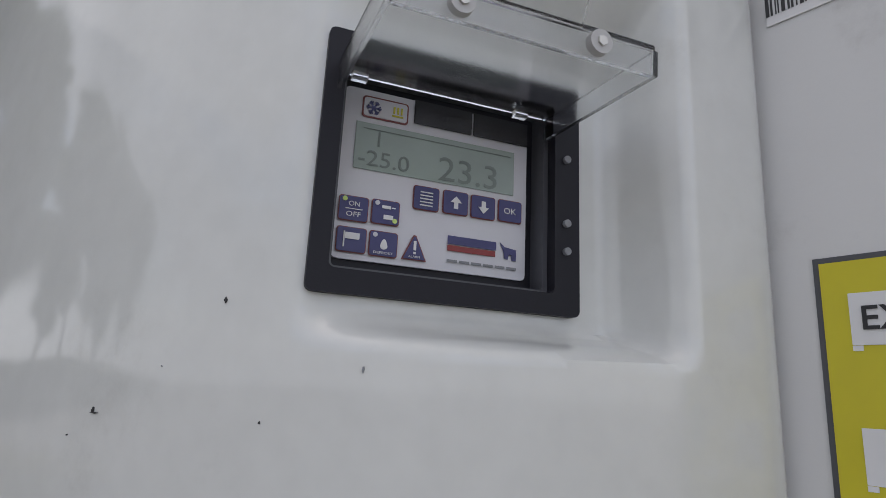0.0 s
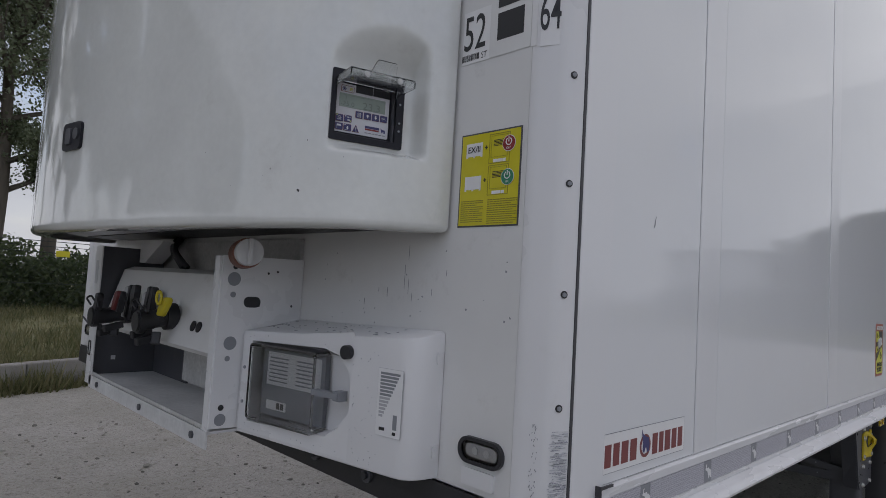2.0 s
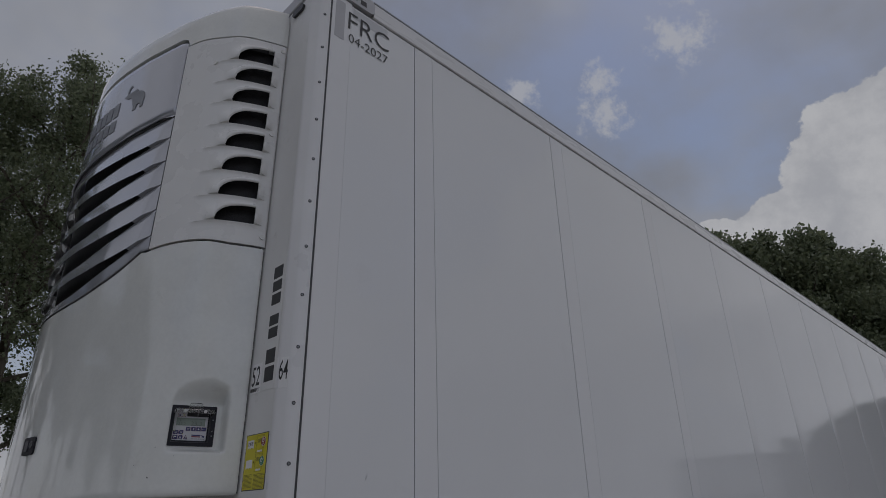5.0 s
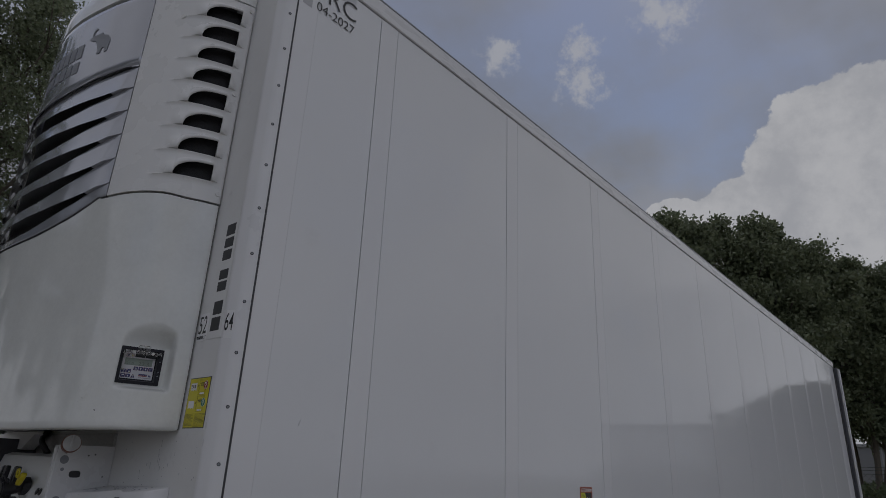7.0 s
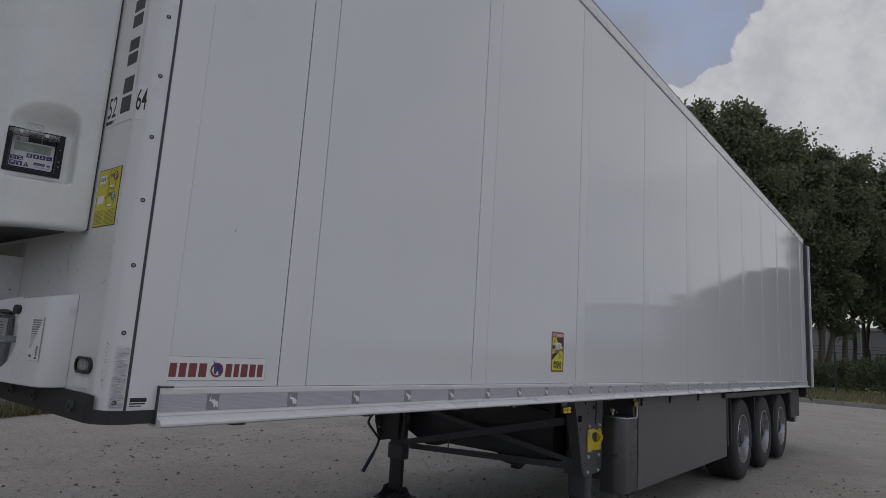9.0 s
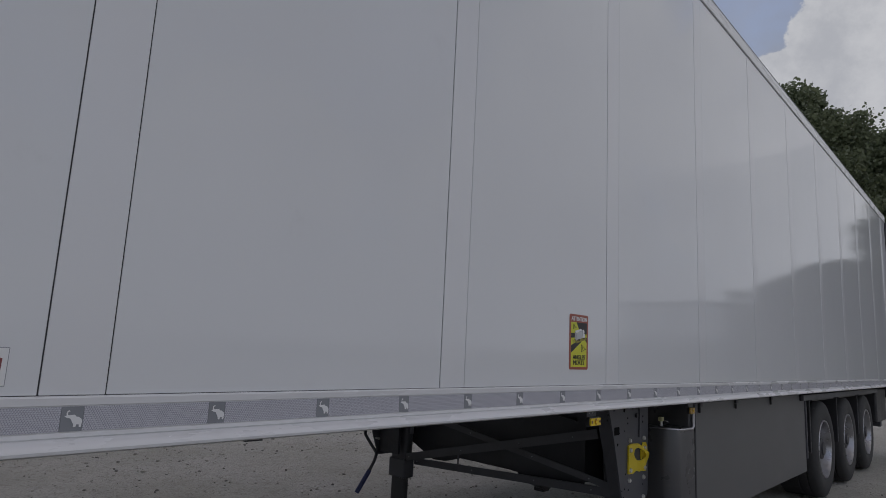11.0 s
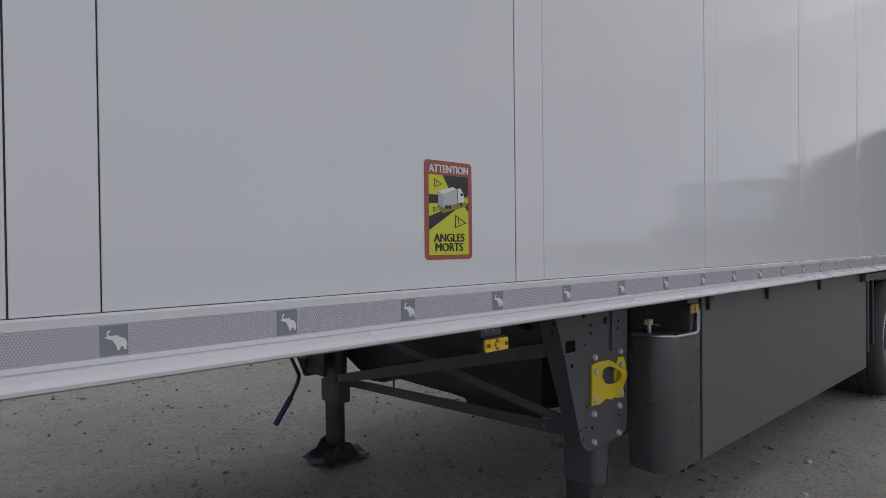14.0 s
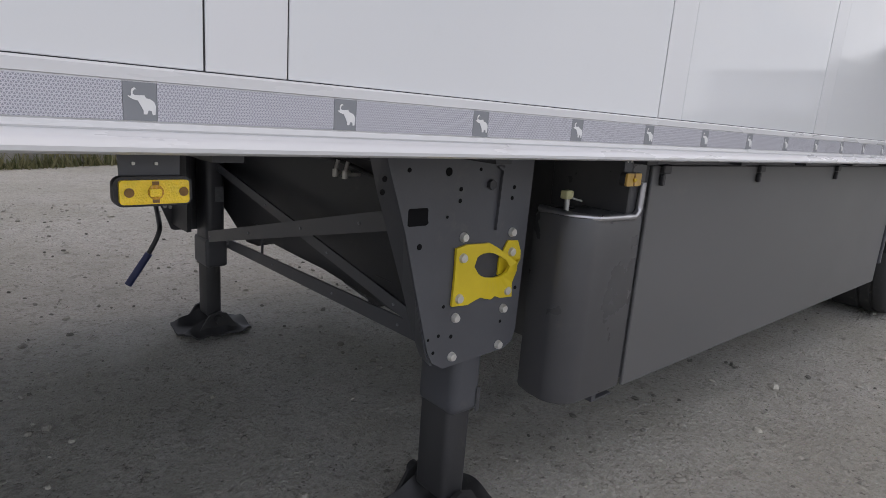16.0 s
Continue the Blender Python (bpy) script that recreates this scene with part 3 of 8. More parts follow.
def trailer_body():
    bm = bmesh.new()
    box(bm, (0.07, 0.012, 1.165), (LEN, WID - 0.012, 3.93))
    part("body", bm, M_STRIP, trailer)
    # a black sealant sheet behind the panels' joints
    part("joint_backing", boxed((0.07, 0.0035, Z0 - 0.004), (LEN - 0.02, 0.0115, Z1 + 0.006)), M_SEAM, trailer, "black joint sealant")
    g = 0.0014
    seams = [0.577, 1.743, 2.902, 4.102] + [4.102 + 1.1665 * k for k in range(1, 8)]
    edges = [0.1752]
    for a in seams:
        edges += [a, a + 0.125]
    edges.append(LEN - 0.03)
    for i, (a, b) in enumerate(zip(edges, edges[1:])):
        wide = i % 2 == 0
        if b - a < 0.02:
            continue
        y = 0.0 if wide else -0.0012
        part("side_panel" if wide else "joint_strip", boxed((a + g, y, Z0), (b - g, 0.0034, Z1), 0.0012, 1), M_PANEL if wide else M_STRIP, trailer)
    # plain corner profile with its white strip
    part("corner_strip", boxed((0.068, -0.002, 1.204), (0.1762, 0.0114, 3.905), 0.0015, 1), M_STRIP, trailer)
    part("corner_seam", boxed((0.0605, -0.0012, 1.20), (0.0675, 0.011, 3.905)), M_SEAM, trailer, "black corner joint")
    # folded front corner post
    prof = [(0.0, 0.075), (0.0, 0.064), (0.004, 0.056), (0.014, 0.026), (0.022, 0.015), (0.034, 0.0085), (0.060, 0.0005), (0.060, 0.06), (0.02, 0.075)]
    bm = bmesh.new()
    lo = [bm.verts.new((x, y, 1.205)) for x, y in prof]
    hi = [bm.verts.new((x, y, 3.93)) for x, y in prof]
    for i in range(len(prof)):
        j = (i + 1) % len(prof)
        bm.faces.new((lo[i], lo[j], hi[j], hi[i]))
    bm.faces.new(lo[::-1])
    bm.faces.new(hi)
    part("corner_post", bm, M_PAINT, trailer, "white folded corner post", smooth=True)
    nrm = Vector((-0.45, -0.89, 0)).normalized()
    for k in range(14):
        z = 1.2275 + 0.1941 * k
        c = Vector((0.036, 0.0078, z))
        bm = bmesh.new()
        rod(bm, c - nrm * 0.004, c + nrm * 0.0016, 0.0066, 14)
        b = part("screw_recess", bm, M_BLACK, trailer)
        bm = bmesh.new()
        rod(bm, c + nrm * 0.001, c + nrm * 0.0034, 0.0042, 6)
        part("screw_head", bm, M_GREYINK, b)
    # front wall
    part("front_wall", boxed((0.0, 0.0755, 1.245), (0.05, WID - 0.0755, 3.93)), M_WALL, trailer, "white front wall with spots of road dirt")
    part("far_corner_post", boxed((0.0, WID - 0.075, 1.205), (0.068, WID, 3.93), 0.012, 3), M_PAINT, trailer)
    # black bumper strip under the front wall, wrapped round the corner
    bm = bmesh.new()
    out = [(-0.012, WID - 0.05), (-0.012, 0.075), (-0.004, 0.040), (0.030, 0.004), (0.060, -0.006), (0.150, -0.006)]
    inn = [(0.10, WID - 0.05), (0.10, 0.075), (0.10, 0.06), (0.10, 0.05), (0.10, 0.045), (0.150, 0.045)]
    rows = [[bm.verts.new((x, y, z)) for x, y in pts] for pts, z in ((inn, 1.168), (out, 1.168), (out, 1.206), (inn, 1.206))]
    up = [bm.verts.new((x + (0.004 if i < 2 else 0), y, 1.2445)) for i, (x, y) in enumerate(out[:3])]
    for a, b in zip(rows, rows[1:]):
        for i in range(5):
            bm.faces.new((a[i], a[i + 1], b[i + 1], b[i]))
    for i in range(2):
        bm.faces.new((rows[2][i], rows[2][i + 1], up[i + 1], up[i]))
    bm.faces.new((rows[0][5], rows[1][5], rows[2][5], rows[3][5]))
    bm.faces.new((rows[0][0], rows[1][0], rows[2][0], rows[3][0]))
    part("front_bumper_strip", bm, M_BLACK, trailer, "scuffed black rubber strip")
    for y in (0.16, 0.45, 0.65, 0.95, 1.30, 1.65, 1.95, 2.30):
        bm = bmesh.new()
        rod(bm, (-0.012, y, 1.206), (-0.020, y, 1.206), 0.016, 16)
        b = part("bumper_bolt", bm, M_BRACKET, trailer)
        bm = bmesh.new()
        rod(bm, (-0.020, y, 1.206), (-0.026, y, 1.206), 0.009, 6)
        part("bolt_head", bm, M_DARKSTEEL, b)
    # bottom rail
    prof = [(0.011, Z0 - 0.001), (-0.004, Z0 - 0.0018), (-0.009, Z0 - 0.005), (-0.009, 1.2505), (-0.0065, 1.2495), (-0.0065, 1.1975), (-0.010, 1.1965), (-0.011, 1.1885), (-0.008, 1.1855), (-0.012, 1.182),
            (-0.027, 1.1795), (-0.038, 1.174), (-0.042, 1.167), (-0.041, 1.161), (-0.035, 1.157), (0.03, 1.157), (0.03, 1.166), (0.011, 1.166)]
    bm = bmesh.new()
    xs = (0.153, LEN)
    ra, rb = [[bm.verts.new((x, y, z)) for y, z in prof] for x in xs]
    for i in range(len(prof)):
        j = (i + 1) % len(prof)
        bm.faces.new((ra[i], ra[j], rb[j], rb[i]))
    bm.faces.new(ra)
    bm.faces.new(rb[::-1])
    rail = part("bottom_rail", bm, M_RAIL, trailer, "white profiled aluminium rail", smooth=True)
    bm = boxed((0.1495, -0.014, 1.165), (0.1525, 0.01, 1.275))
    box(bm, (0.150, -0.013, 1.2685), (0.195, -0.0095, 1.2735))
    part("rail_end_seal", bm, M_SEAM, trailer)
    # reflective tape, in lengths, each with a plain pale mark on a grey square
    x = 0.331
    part("reflective_tape", boxed((0.160, -0.0085, 1.1990), (x - 0.021, -0.0066, 1.2480)), M_TAPE, rail, "silver honeycomb reflective tape")
    while x < 12.55:
        part("tape_square", boxed((x - 0.0205, -0.0086, 1.1990), (x + 0.0205, -0.0066, 1.2480)), M_TAPEBOX, rail)
        part("tape_mark", SIDE.slab(bmesh.new(), [(x + a, 1.2235 + b) for a, b in MARK], 0.0084, 0.0092), M_WHITE, rail)
        part("reflective_tape", boxed((x + 0.0212, -0.0085, 1.1990), (min(x + 0.3105 - 0.0212, 12.6), -0.0066, 1.2480)), M_TAPE, rail)
        x += 0.3105
    # top rail and roof
    prof = [(0.012, Z1 + 0.004), (-0.004, Z1 + 0.004), (-0.010, Z1 + 0.008), (-0.010, Z1 + 0.094), (-0.007, Z1 + 0.098), (0.012, Z1 + 0.099), (0.06, Z1 + 0.100), (0.06, Z1 + 0.004)]
    for k, (x0, x1) in enumerate(((0.30, 4.6), (4.6, 8.9), (8.9, LEN))):
        bm = bmesh.new()
        ra, rb = [[bm.verts.new((x, y, z)) for y, z in prof] for x in (x0, x1)]
        for i in range(len(prof)):
            j = (i + 1) % len(prof)
            bm.faces.new((ra[i], ra[j], rb[j], rb[i]))
        bm.faces.new(ra)
        bm.faces.new(rb[::-1])
        rr = part("roof_rail", bm, M_RAIL, trailer, "white flat roof edge profile")
        part("sealing_strip", boxed((x0, -0.0085, Z1 + 0.0995), (x1, 0.055, Z1 + 0.113), 0.003, 1), M_GREYINK, rr, "dark sealing strip along the roof edge")
    part("roof", boxed((0.02, 0.05, 3.93), (LEN, WID - 0.02, 3.985), 0.01, 2), M_STRIP, trailer)
    # grey corner cap with its badge
    bm = SIDE.slab(bmesh.new(), [(-0.012, 3.908), (0.285, 3.908), (0.302, 3.922), (0.302, 3.975), (0.285, 3.996), (0.0, 3.996), (-0.012, 3.985)], -0.10, 0.014)
    cap = part("corner_cap", bm, M_CAP, trailer, "grey plastic roof corner cap", smooth=True)
    bars("cap_print", SIDE, [(0.05, 3.948, 0.205, 3.963), (0.05, 3.928, 0.195, 3.942)], 0.0150, M_GREYINK, cap)
    bars("cap_print", SIDE, [(0.215, 3.925, 0.25, 3.955), (0.206, 3.952, 0.214, 3.970)], 0.0150, M_BLACKINK, cap)
    part("front_roof_rail", boxed((-0.008, 0.10, 3.906), (0.05, WID - 0.05, 3.985), 0.008, 2), M_CAP, trailer)
    part("marker_bezel", FRONT.slab(bmesh.new(), rect(-0.225, 3.848, -0.130, 3.888, 0.019), 0, 0.012), M_BLACK, trailer)
    # rear: black seal, hinge post and the door's edge
    part("rear_seal", boxed((LEN - 0.028, -0.012, 1.17), (LEN + 0.05, 0.09, 3.90), 0.006, 1), M_BLACK, trailer, "black rubber rear edge")
    bm = boxed((LEN + 0.052, -0.055, 1.16), (LEN + 0.12, 0.05, 3.90), 0.008, 2)
    post = part("rear_door_post", bm, M_BRACKET, trailer)
    part("rear_door", boxed((LEN + 0.13, -0.085, 1.15), (LEN + 0.19, 1.25, 3.88), 0.01, 2), M_STRIP, trailer, "white edge of the rear door")
    for z in (1.5, 2.1, 2.7, 3.3):
        bm = bmesh.new()
        rod(bm, (LEN + 0.085, -0.062, z - 0.06), (LEN + 0.085, -0.062, z + 0.06), 0.014, 10)
        part("door_hinge", bm, M_STEEL, post)


trailer_body()


def chassis():
    head = [(3.80, 1.150), (3.80, 0.66), (3.83, 0.625), (4.0, 0.57), (4.4, 0.52)]
    for y in (0.78, 1.82):
        web = head + [(12.2, 0.54), (12.2, 1.15)]
        bm = bmesh.new()
        f = Face((0, y, 0), (1, 0, 0), (0, 0, 1))
        f.slab(bm, web, -0.006, 0.006)
        for (a, b), (c, d) in zip(web, web[1:-1]):
            if d < 1.1:
                bar(bm, (a, y, b), (c, y, d), 0.09, 0.012)
        part("chassis_beam", bm, M_DARKSTEEL, trailer, "black steel chassis beam")
    cross = Face((3.797, 0, 0), (0, -1, 0), (0, 0, 1))
    part("gear_cross_plate", cross.slab(bmesh.new(), [(-2.28, 1.15), (-2.28, 0.70), (-2.06, 0.600), (-1.93, 0.545), (-1.80, 0.552), (-1.64, 0.598), (-1.38, 0.592), (-1.20, 0.590), (-1.00, 0.575), (-0.62, 0.55), (-0.60, 1.15)], -0.010, 0.0), M_DARKSTEEL, trailer, "black cross plate between the landing legs")
    for r, z, e in ((0.014, 1.10, 0.02), (0.010, 1.065, 0.0), (0.008, 1.035, 0.05)):
        bm = bmesh.new()
        pipe(bm, bend([(3.772, 2.10, z + e), (3.770, 1.55, z - 0.01), (3.768, 1.05, z + 0.01), (3.770, 0.66, z - e)]), r)
        part("air_line", bm, M_BLACK, trailer, "black air line", smooth=True)
    for y in (0.955, 1.02):
        bm = bmesh.new()
        rod(bm, (3.735, y, 0.985), (3.735, y, 1.012), 0.011, 12)
        rod(bm, (3.735, y, 1.012), (3.745, y, 1.045), 0.007, 10)
        bar(bm, (3.735, y, 1.0), (3.796, y, 1.0), 0.012, 0.012)
        part("line_fitting", bm, M_STEEL, trailer, "small zinc line fitting")
    for k in range(20):
        x = 0.45 + 0.62 * k
        part("cross_member", boxed((x, 0.05, 1.138), (x + 0.05, WID - 0.05, 1.163)), M_DARKSTEEL, trailer)
    part("underside", boxed((0.16, 0.035, 1.1632), (LEN - 0.05, WID - 0.035, 1.1648)), M_DARKSTEEL, trailer, "black underside of the floor")
    bm = bmesh.new()
    for x in (3.95, 5.2, 7.95, 9.26, 10.57):
        rod(bm, (x, 0.80, 0.62), (x, 1.80, 0.62), 0.06, 14)
        part("cross_tube", bm, M_DARKSTEEL, trailer)
        bm = bmesh.new()
    rod(bm, (4.6, 1.30, 0.72), (5.6, 1.30, 0.72), 0.16, 20)
    part("air_reservoir", bm, M_DARKSTEEL, trailer, "black steel air reservoir", smooth=True)
    bm = bmesh.new()
    rod(bm, (3.96, 1.17, 0.60), (3.96, 0.98, 0.575), 0.105, 24)
    part("round_reservoir", bm, M_DARKSTEEL, trailer, "black round reservoir behind the cross plate", smooth=True)
    bm = boxed((3.955, 1.02, 0.452), (4.03, 1.10, 0.478), 0.004, 1)
    rod(bm, (3.99, 1.06, 0.47), (3.99, 1.06, 0.50), 0.018, 12)
    part("drain_block", bm, M_BLACK, trailer, "small black drain block")
    part("rear_bumper", boxed((12.2, 0.15, 0.52), (12.35, WID - 0.15, 0.66), 0.01, 2), M_BRACKET, trailer)
    bm = boxed((11.55, 0.10, 0.62), (12.45, 0.40, 1.12), 0.03, 3)
    part("rear_box", bm, M_BLACK, trailer, "black box ahead of the rear bumper")
    bm = bmesh.new()
    pipe(bm, bend([(12.6, 0.02, 0.98), (12.95, 0.02, 0.98), (12.95, -0.05, 0.90)]), 0.018)
    part("rear_bracket", bm, M_BRACKET, trailer)
    part("bumper_rubber", boxed((LEN + 0.02, 0.02, 0.96), (LEN + 0.16, 0.22, 1.14), 0.02, 2), M_BLACK, trailer)


chassis()


def lathe(bm, prof, c, seg=40):
    """Turns (radius, y) pairs round the axle through c."""
    rings = [[bm.verts.new((c[0] + r * math.cos(k * math.tau / seg), c[1] + y, c[2] + r * math.sin(k * math.tau / seg))) for k in range(seg)] for r, y in prof]
    for a, b in zip(rings, rings[1:]):
        for k in range(seg):
            bm.faces.new((a[k], a[(k + 1) % seg], b[(k + 1) % seg], b[k]))
    return bm


def wheel(x, y, side):
    c = (x, y, 0.505 - SLOPE * x)
    s = side
    tyre = part("tyre", lathe(bmesh.new(), [(0.30, s * 0.19), (0.33, s * 0.20), (0.42, s * 0.205), (0.475, s * 0.185), (0.492, s * 0.165), (0.500, s * 0.12), (0.500, s * 0.118), (0.488, s * 0.112), (0.488, s * 0.100), (0.502, s * 0.094), (0.503, s * 0.035), (0.490, s * 0.030), (0.490, s * 0.018), (0.503, s * 0.012), (0.503, -s * 0.16), (0.47, -s * 0.19), (0.30, -s * 0.19)], c, 48), M_RUBBER, trailer, "dusty black tyre with worn grooves", smooth=True)
    rim = part("rim", lathe(bmesh.new(), [(0.300, s * 0.19), (0.296, s * 0.199), (0.284, s * 0.197), (0.276, s * 0.165), (0.268, s * 0.110), (0.258, s * 0.070), (0.240, s * 0.050), (0.19, s * 0.045), (0.178, s * 0.060), (0.170, s * 0.064), (0.118, s * 0.064)], c, 48), M_RIM, tyre, "silver alloy rim", smooth=True)
    part("hub", lathe(bmesh.new(), [(0.118, s * 0.06), (0.116, s * 0.13), (0.108, s * 0.165), (0.070, s * 0.172), (0.066, s * 0.185), (0.0, s * 0.187)], c, 32), M_DARKSTEEL, tyre, "black hub cap", smooth=True)
    for k in range(10):
        a = (k + 0.25) * math.tau / 10
        p = Vector((c[0] + 0.146 * math.cos(a), c[1] + s * 0.06, c[2] + 0.146 * math.sin(a)))
        bm = bmesh.new()
        rod(bm, p, p + Vector((0, s * 0.022, 0)), 0.021, 6)
        rod(bm, p + Vector((0, s * 0.022, 0)), p + Vector((0, s * 0.062, 0)), 0.0155, 10)
        rod(bm, p + Vector((0, s * 0.062, 0)), p + Vector((0, s * 0.070, 0)), 0.0155, 10, 0.008)
        part("wheel_nut", bm, M_CHROME, tyre, "chrome wheel nut", smooth=True)
    for k in range(10):
        a = (k + 0.5) * math.tau / 10
        bm = bmesh.new()
        p = Vector((c[0] + 0.218 * math.cos(a), c[1] + s * 0.047, c[2] + 0.218 * math.sin(a)))
        rod(bm, p, p + Vector((0, s * 0.006, 0)), 0.024, 12)
        part("rim_hole", bm, M_SEAM, tyre)


for _x in (7.95, 9.26, 10.57):
    wheel(_x, 0.29, -1)
    wheel(_x, WID - 0.29, 1)
    # flat black mudguard and flap
    bm = boxed((_x - 0.52, 0.09, 1.055), (_x + 0.52, 0.50, 1.075), 0.006, 1)
    guard = part("mudguard", bm, M_BLACK, trailer)
    part("flap", boxed((_x - 0.60, 0.10, 0.56), (_x - 0.575, 0.50, 1.09), 0.006, 1), M_BLACK, guard)
part("front_flap", boxed((7.165, 0.100, 0.52), (7.185, 0.50, 1.10), 0.006, 1), M_BLACK, trailer, "black rubber flap ahead of the first wheel")
part("flap_bracket", boxed((7.14, 0.085, 0.52), (7.163, 0.125, 1.13), 0.006, 1), M_BRACKET, trailer)
part("mudguard_beam", boxed((6.95, 0.06, 1.075), (11.4, 0.10, 1.13), 0.004, 1), M_BRACKET, trailer)


# ---- the refrigeration unit on the front wall ----
unit = thing("refrigeration_unit", (0, 1.30, 1.72), "white bowed refrigeration unit with a silver-grey grille, bolted on", "cooling unit", lean=False)
PLAN = [(-0.004, 0.277), (-0.006, 0.262), (-0.014, 0.2555), (-0.055, 0.268), (-0.10, 0.285), (-0.155, 0.310), (-0.205, 0.342), (-0.250, 0.402), (-0.300, 0.492), (-0.350, 0.620), (-0.395, 0.765), (-0.430, 0.885), (-0.475, 1.105), (-0.490, 1.30)]


def plan_curve():
    pts = [Vector((*p, 0)) for p in PLAN]
    pts += [Vector((p.x, 2.6 - p.y, 0)) for p in reversed(pts[:-1])]
    out = []
    for i in range(len(pts) - 1):
        a, b, c, d = pts[max(i - 1, 0)], pts[i], pts[i + 1], pts[min(i + 2, len(pts) - 1)]
        for k in range(16):
            t = k / 16
            out.append(0.5 * (2 * b + (c - a) * t + (2 * a - 5 * b + 4 * c - d) * t * t + (3 * b - a - 3 * c + d) * t ** 3))
    out.append(pts[-1])
    xy = np.array([(p.x, p.y) for p in out])
    s = np.concatenate([[0], np.cumsum(np.hypot(*np.diff(xy, axis=0).T))])
    return s, xy


PS, PXY = plan_curve()
S_ALL = PS[-1]


def plan_at(s):
    """Place and outward way of the cover's plan at the length s along it (arrays)."""
    p = np.stack([np.interp(s, PS, PXY[:, i]) for i in range(2)], -1)
    q = np.stack([np.interp(np.minimum(s + 0.012, S_ALL), PS, PXY[:, i]) - np.interp(np.maximum(s - 0.012, 0), PS, PXY[:, i]) for i in range(2)], -1)
    q /= np.linalg.norm(q, axis=-1, keepdims=True)
    return p, np.stack([-q[..., 1], q[..., 0]], -1)


def s_of_y(y):
    half = PS <= S_ALL / 2
    k = int(np.argmin(PXY[half, 1]))
    return float(np.interp(y, PXY[half, 1][k:], PS[half][k:]))


def step(a, b, x):
    t = np.clip((x - a) / (b - a), 0, 1)
    return t * t * (3 - 2 * t)


def sheet(name, s, z, offset, mat, parent, label="", hole=None, rim=0.0, push=None):
    """A moulded sheet over the plan: s and z are grids, offset moves it outwards; hole leaves cells out; rim turns its edge inwards."""
    p, n = plan_at(s)
    if rim:
        def ring(g, f):
            return np.concatenate([f(g[:1]), g, f(g[-1:])], 0)
        s = np.concatenate([s[:1], s, s[-1:]], 0)
        z = np.concatenate([z[:1], z, z[-1:]], 0)
        offset = np.concatenate([offset[:1] - rim, offset, offset[-1:] - rim], 0)
        p, n = plan_at(s)
    v = np.stack([p[..., 0] + n[..., 0] * offset, p[..., 1] + n[..., 1] * offset, z], -1)
    if push is not None:
        v = push(v)
    r, c = s.shape
    idx = np.arange(r * c).reshape(r, c)
    keep = np.ones((r - 1, c - 1), bool)
    if hole is not None:
        keep = ~hole
    q = np.stack([idx[:-1, :-1], idx[1:, :-1], idx[1:, 1:], idx[:-1, 1:]], -1)[keep]
    ob = raw_part(name, v.reshape(-1, 3), q.tolist(), mat, parent, label)
    ob.data.set_sharp_from_angle(angle=radians(50))
    return ob


S_EDGE = s_of_y(0.582)      # where the louvred side meets the grille
S_MID = S_ALL / 2
PANEL_O = Vector((-0.2255, 0.3715, 1.8830))
PANEL = Face(PANEL_O, (0.9590, -0.2835, 0), (0, 0, 1))


def low_edge(s):
    """Height of the joint between the lower cover and what is above it."""
    m = np.abs(s - S_MID)
    j = S_MID - s_of_y(0.622)
    side = 2.645 + 0.012 * np.sin(np.clip((S_MID - j - np.minimum(s, S_ALL - s)) / 0.4, 0, 1) * math.pi)
    t = np.clip(m / j, 0, 1)
    front = 2.503 + 0.150 * t ** 2.6
    return np.where(m > j, side, front)


def scoop(v):
    """The hollow in the cover in which the control panel sits."""
    o, u, n = np.array(PANEL.o), np.array(PANEL.u), np.array(PANEL.n)
    d = v - o
    a, h, z = d @ u, d @ n, v[..., 2] - PANEL_O.z
    right = step(0.186, 0.168, a)
    top = 0.150 + 0.086 * np.sqrt(np.clip(1 - ((a - 0.115) / 0.125) ** 2, 0, 1))
    top = np.where(a > 0.115, 0.236 - 0.9 * np.clip(a - 0.115, 0, 1) ** 1.5 * 2.0, top)
    up = step(top, np.minimum(top, 0.150) - 0.012, z)
    low = step(-0.026, -0.006, z)
    w = right * up * low * step(-0.02, 0.01, a) * (v[..., 1] < 1.0)
    cut = ((a > 0.005) & (a < 0.1445) & (z > 0.005) & (z < 0.132) & (v[..., 1] < 1.0)) * 0.036
    return v - n * (np.maximum(h + 0.001, 0) * w + cut)[..., None]


